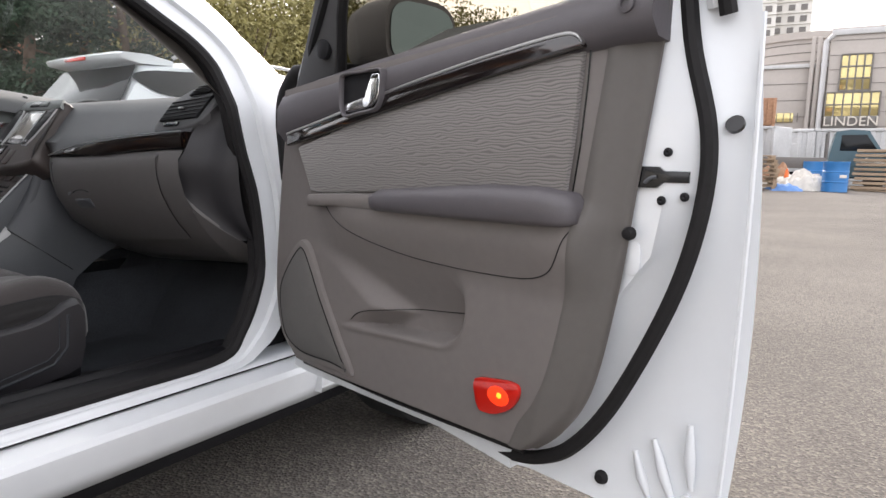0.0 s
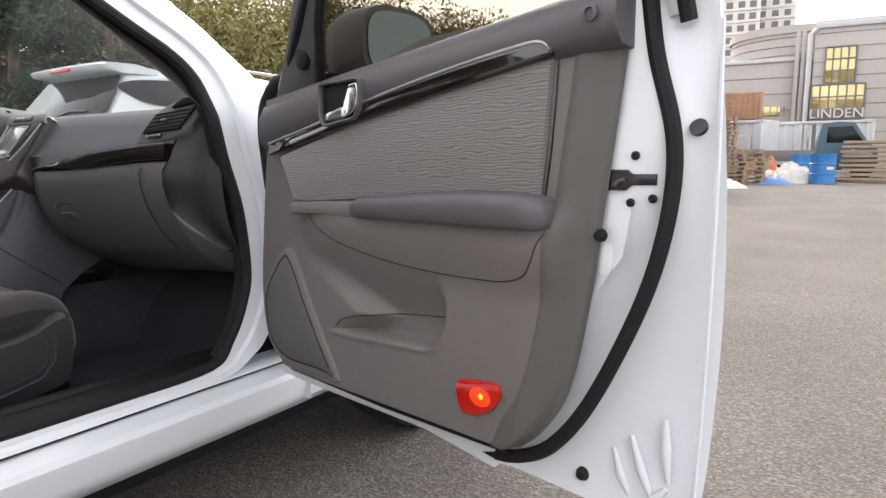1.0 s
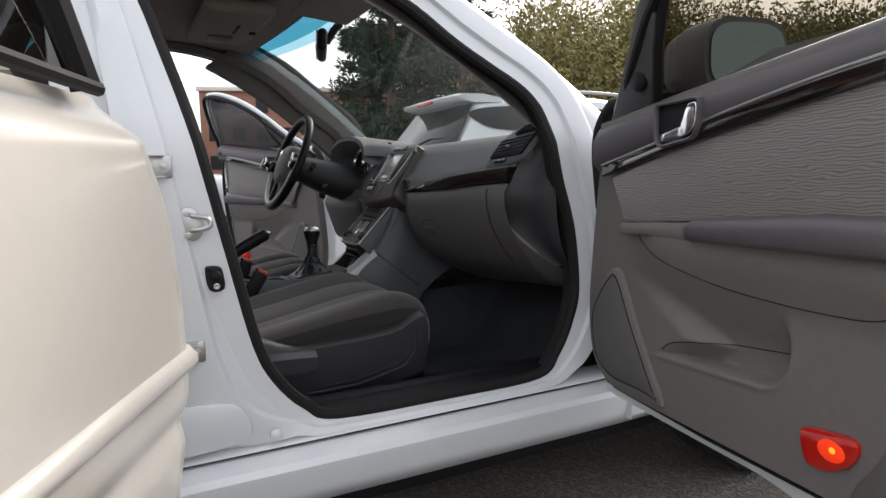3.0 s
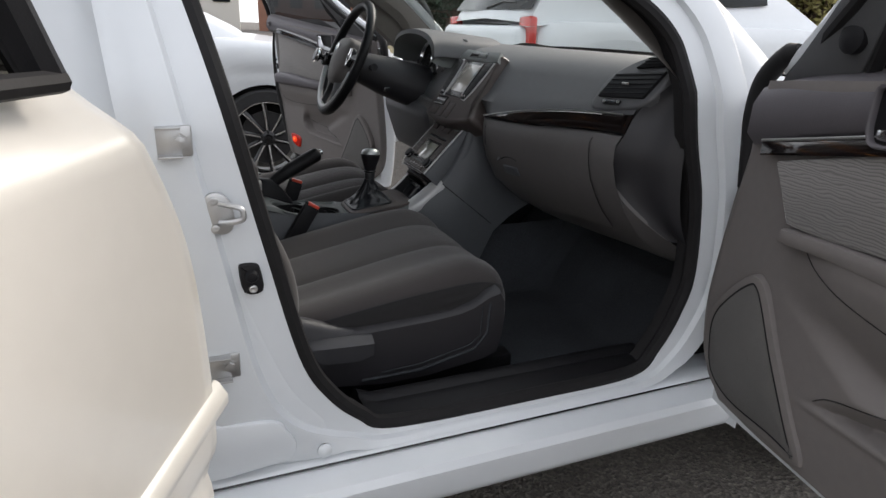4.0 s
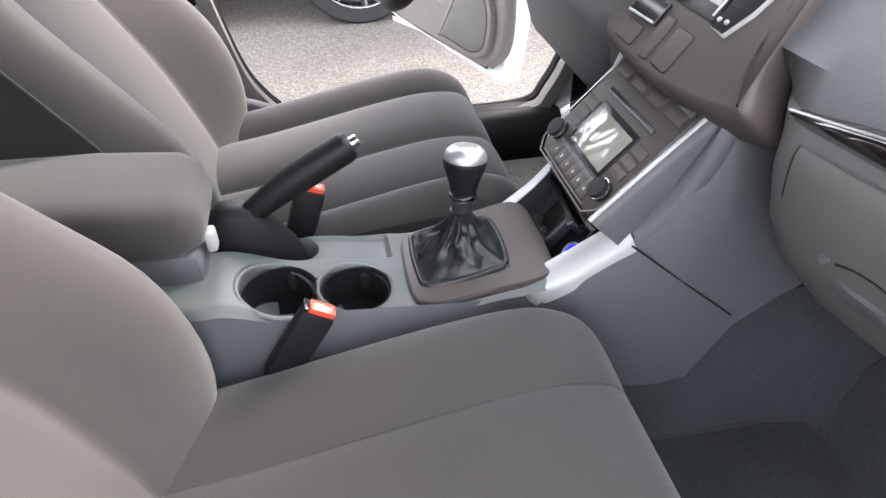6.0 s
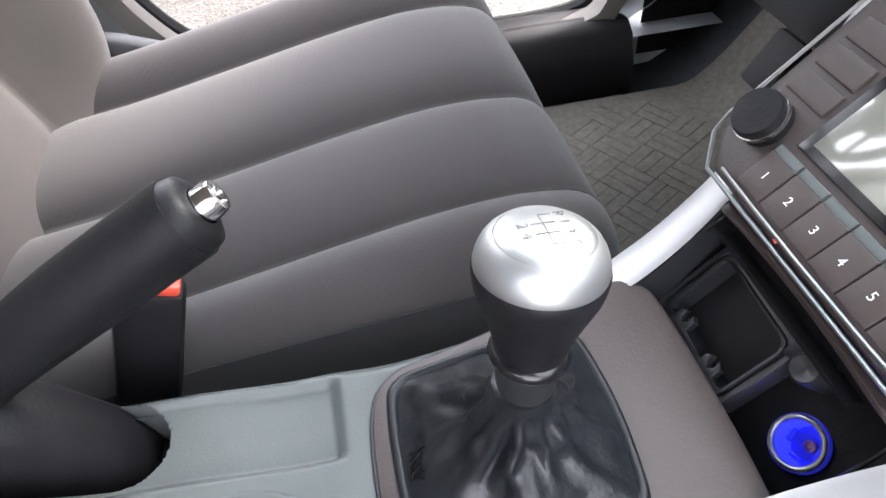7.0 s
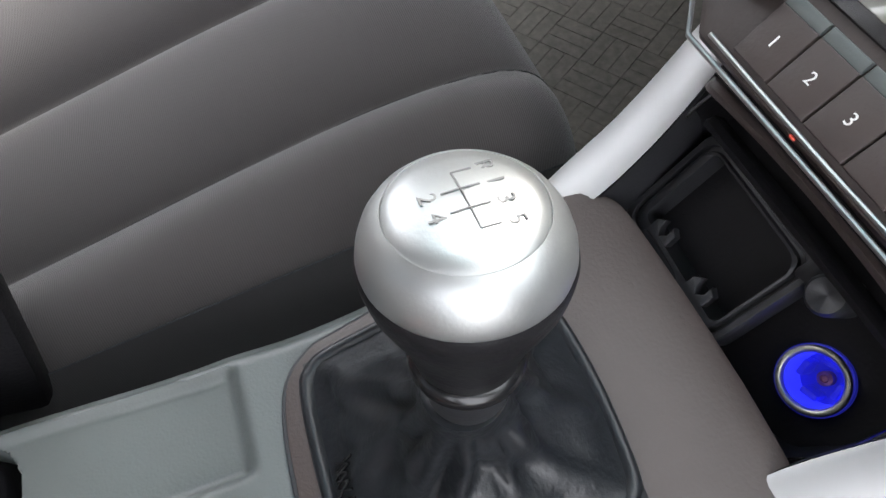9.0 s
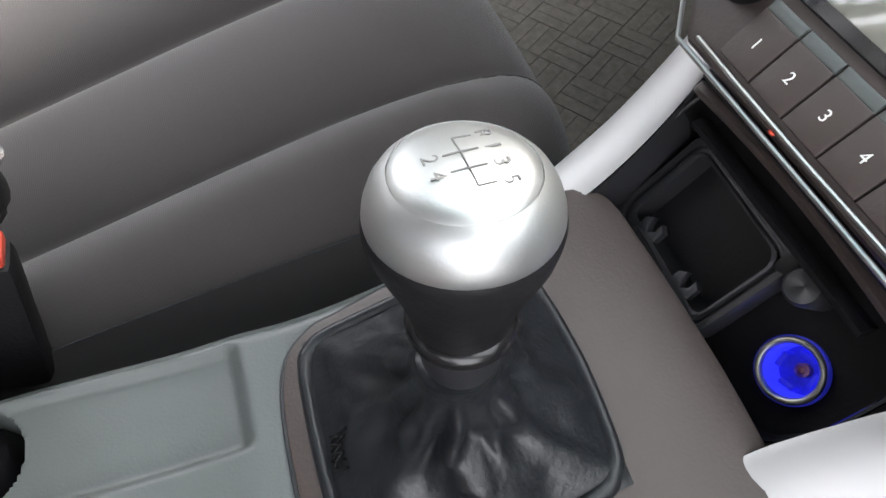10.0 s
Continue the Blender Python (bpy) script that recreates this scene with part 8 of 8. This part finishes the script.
for k in range(9):
    part("window_bar", box((-5.3 * S + 0.42 * k, -0.1, 4.05), (0.05, 0.06, 0.62), 0.005, seg=1), M_CLAD_DARK, bld)


def glazing(x0, x1, z0, z1, nx, nz, label):
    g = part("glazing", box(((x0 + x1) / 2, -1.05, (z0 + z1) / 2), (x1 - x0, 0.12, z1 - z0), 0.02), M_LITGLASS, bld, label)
    for i in range(nx + 1):
        part("mullion", box((x0 + (x1 - x0) * i / nx, -1.13, (z0 + z1) / 2), (0.09, 0.10, z1 - z0), 0.01, seg=1), M_CLAD_DARK, g)
    for j in range(nz + 1):
        part("transom", box(((x0 + x1) / 2, -1.14, z0 + (z1 - z0) * j / nz), (x1 - x0, 0.08, 0.09), 0.01, seg=1), M_CLAD_DARK, g)


glazing(1.05 * S, 3.0 * S, 5.65, 7.9, 4, 3, "tall window, a gold sky reflection painted into its colour")
glazing(0.3 * S, 3.7 * S, 4.0, 5.55, 6, 2, "glazed hall with dark bars")
part("sign_band", box((2.0 * S, -1.2, 3.65), (3.4 * S, 0.2, 0.75), 0.02), M_CLAD_DARK, bld, "dark band under the sign")
text_mesh("sign_letters", "LINDEN", 0.86, M_SHEET, bld, Matrix.Translation((2.0 * S, -1.36, 3.68)) @ Matrix.Rotation(math.pi / 2, 4, "X"), 0.05, "pale raised sign letters")


def tower(az, d, w, h, label):
    t = thing("apartment_tower", label, "building", "apartment towers", m=place_at(az, d))
    part("tower_wall", box((0, 8, h / 2), (w, 16, h), 0.1), M_TOWER, t, "pale rendered wall")
    floors = int(h / 3)
    for k in range(3, floors):
        for x in (-0.32, 0.0, 0.30):
            part("window", box((x * w, -0.05, 1.6 + 3 * k), (1.6, 0.3, 1.5), 0.02, seg=1), M_CLAD_DARK, t)
        part("slab_edge", box((0, -0.1, 0.2 + 3 * k), (w, 0.5, 0.25), 0.02, seg=1), M_TOWER, t)
    return t


tower(-9.3, 190, 9, 50, "pale apartment tower far behind the yard")
tower(-6.9, 205, 10, 54, "cream apartment tower far behind the yard")
# far buildings beyond the driver's side
hall = thing("brick_building", "long red brick building far off", "building", m=place_at(-74, 70))
part("wall", box((0, 5, 5.3), (22, 10, 10.6), 0.05), M_BRICK, hall, "red brick wall")
part("roof_edge", box((0, -0.1, 10.5), (22.4, 0.6, 0.4), 0.02), M_SHEET, hall, "pale roof edge")
for k in range(3):
    for j in range(9):
        part("window", box((-9.6 + 2.4 * j, -0.03, 3.0 + 2.9 * k), (1.2, 0.12, 1.4), 0.02, seg=1), M_DARKPANE, hall)
block = thing("office_block", "cream office block with rows of windows", "building", m=place_at(-92.5, 42))
part("wall", box((0, 4, 3.6), (12, 8, 7.2), 0.05), M_TOWER, block, "cream rendered wall")
for k in range(2):
    for j in range(7):
        part("window", box((-5.2 + 1.7 * j, -0.03, 2.6 + 2.2 * k), (1.0, 0.12, 1.2), 0.02, seg=1), M_DARKPANE, block)

# --- bank with bushes and pines ---
bank = tagged(part("bank", grid(lambda u, v: polar(-82 + 64 * u, 12.5 + 30 * v, -0.05 + 7.5 * smoothstep(0.12, 0.42, u) * smoothstep(0.0, 0.8, v) + 0.5 * noise.noise((u * 14, v * 8, 2)) * v), 60, 26), M_SLOPE), "grassy bank with dry olive growth", "bank", kind="structure")


def foliage(n, spread_fn, size, seed, stretch=1.0):
    """Many small bent leaves or tufts, placed by spread_fn."""
    rnd = random.Random(seed)
    verts, faces = [], []
    for _ in range(n):
        c, d = spread_fn(rnd)
        s = size * rnd.uniform(0.6, 1.5)
        a = Vector((rnd.gauss(0, 1), rnd.gauss(0, 1), rnd.gauss(0, 1))).normalized()
        b = a.cross(Vector((rnd.gauss(0, 1), rnd.gauss(0, 1), rnd.gauss(0, 1)))).normalized()
        a = (a + d * 0.8).normalized()
        i = len(verts)
        verts += [c - b * s * 0.35, c + a * s * 0.5 + b * s * 0.12, c + a * s * stretch, c + a * s * 0.45 - b * s * 0.5]
        faces.append((i, i + 1, i + 2, i + 3))
    return verts, faces


def leaves(name, data, mat, parent, label=""):
    me = bpy.data.meshes.new(name)
    me.from_pydata([tuple(v) for v in data[0]], [], data[1])
    me.materials.append(mat)
    ob = new(name, me)
    ob.parent = parent
    if label:
        ob["label"] = label
    return ob


def pine(az, d, h, seed, base=0.0):
    rnd = random.Random(seed)
    t = thing("pine_tree", "dark green pine with open uneven crown", "tree", "pines", m=Matrix.Translation(polar(az, d, base)))
    bend = [Vector((0.10 * math.sin(k * 0.7 + seed), 0.10 * math.cos(k * 0.9 + seed), h * k / 8)) for k in range(9)]
    part("trunk", tube(bend, [0.16 * (1 - 0.85 * k / 8) for k in range(9)], 10), M_BARK, t, "brown bark trunk")
    limbs, tips = bmesh.new(), []
    for k in range(44):
        f = rnd.uniform(0.16, 0.99)
        z = h * f
        r = (1.0 - f) ** 0.75 * h * 0.30 * rnd.uniform(0.55, 1.15) + 0.12
        a = rnd.uniform(0, 2 * math.pi)
        root = Vector((0, 0, z))
        tip = root + Vector((r * math.cos(a), r * math.sin(a), r * rnd.uniform(0.0, 0.35)))
        mid = root.lerp(tip, 0.5) + Vector((0, 0, -0.05 * r))
        tube([root, mid, tip], [0.035 * (1 - f) + 0.012, 0.018, 0.006], 5, limbs)
        tips.append((root, mid, tip))
    part("limb", limbs, M_BARK, t, "thin brown limbs")

    def spread(q):
        root, mid, tip = q.choice(tips)
        f = q.uniform(0.25, 1.05)
        c = (root.lerp(mid, f * 2) if f < 0.5 else mid.lerp(tip, f * 2 - 1)) + Vector((q.gauss(0, 0.13), q.gauss(0, 0.13), q.gauss(0, 0.10)))
        return c, (tip - root).normalized()
    leaves("crown", foliage(13000, spread, 0.085, seed + 50, 1.6), M_PINE, t, "dark green needle tufts")


def bush(az, d, w, h, seed, mat=None):
    t = thing("bush", "olive green bush on the bank", "bush", "bushes", m=Matrix.Translation(polar(az, d, -0.15 + 7.5 * smoothstep(0.12, 0.42, (az + 82) / 64) * smoothstep(0.0, 0.8, (d - 12.5) / 30))))
    rnd = random.Random(seed)
    lobes = [(Vector((rnd.uniform(-0.4, 0.4) * w, rnd.uniform(-0.3, 0.3) * w, rnd.uniform(0.25, 0.75) * h)), rnd.uniform(0.22, 0.40)) for _ in range(9)]
    stems = bmesh.new()
    for c, r in lobes:
        tube([Vector((0, 0, -0.2)), c * 0.5, c], [0.05, 0.03, 0.012], 5, stems)
    part("stem", stems, M_BARK, t, "brown stems")

    def spread(q):
        c, r = q.choice(lobes)
        d_ = Vector((q.gauss(0, 1), q.gauss(0, 1), q.gauss(0, 1))).normalized()
        rr = r * q.uniform(0.55, 1.1) ** 0.5
        return c + Vector((d_.x * rr * w, d_.y * rr * w, d_.z * rr * h)), d_
    leaves("foliage", foliage(8000, spread, 0.10, seed + 9), mat or M_BUSH, t, "olive leaves")


for k, (az, d, h) in enumerate(((-69.6, 17, 4.9), (-67.0, 15, 6.2), (-63.5, 17, 7.6), (-60.8, 16, 6.8), (-65.5, 22, 7.8), (-61.5, 22, 8.2))):
    pine(az, d, h, 20 + k)
random.seed(8)
for k in range(34):
    az = -59.5 + 42 * (k / 33) + random.uniform(-0.6, 0.6)
    tall = 1.5 if az < -26 else 0.8
    bush(az, random.uniform(15, 24), random.uniform(2.4, 3.6), tall * random.uniform(2.0, 3.2), 100 + k)
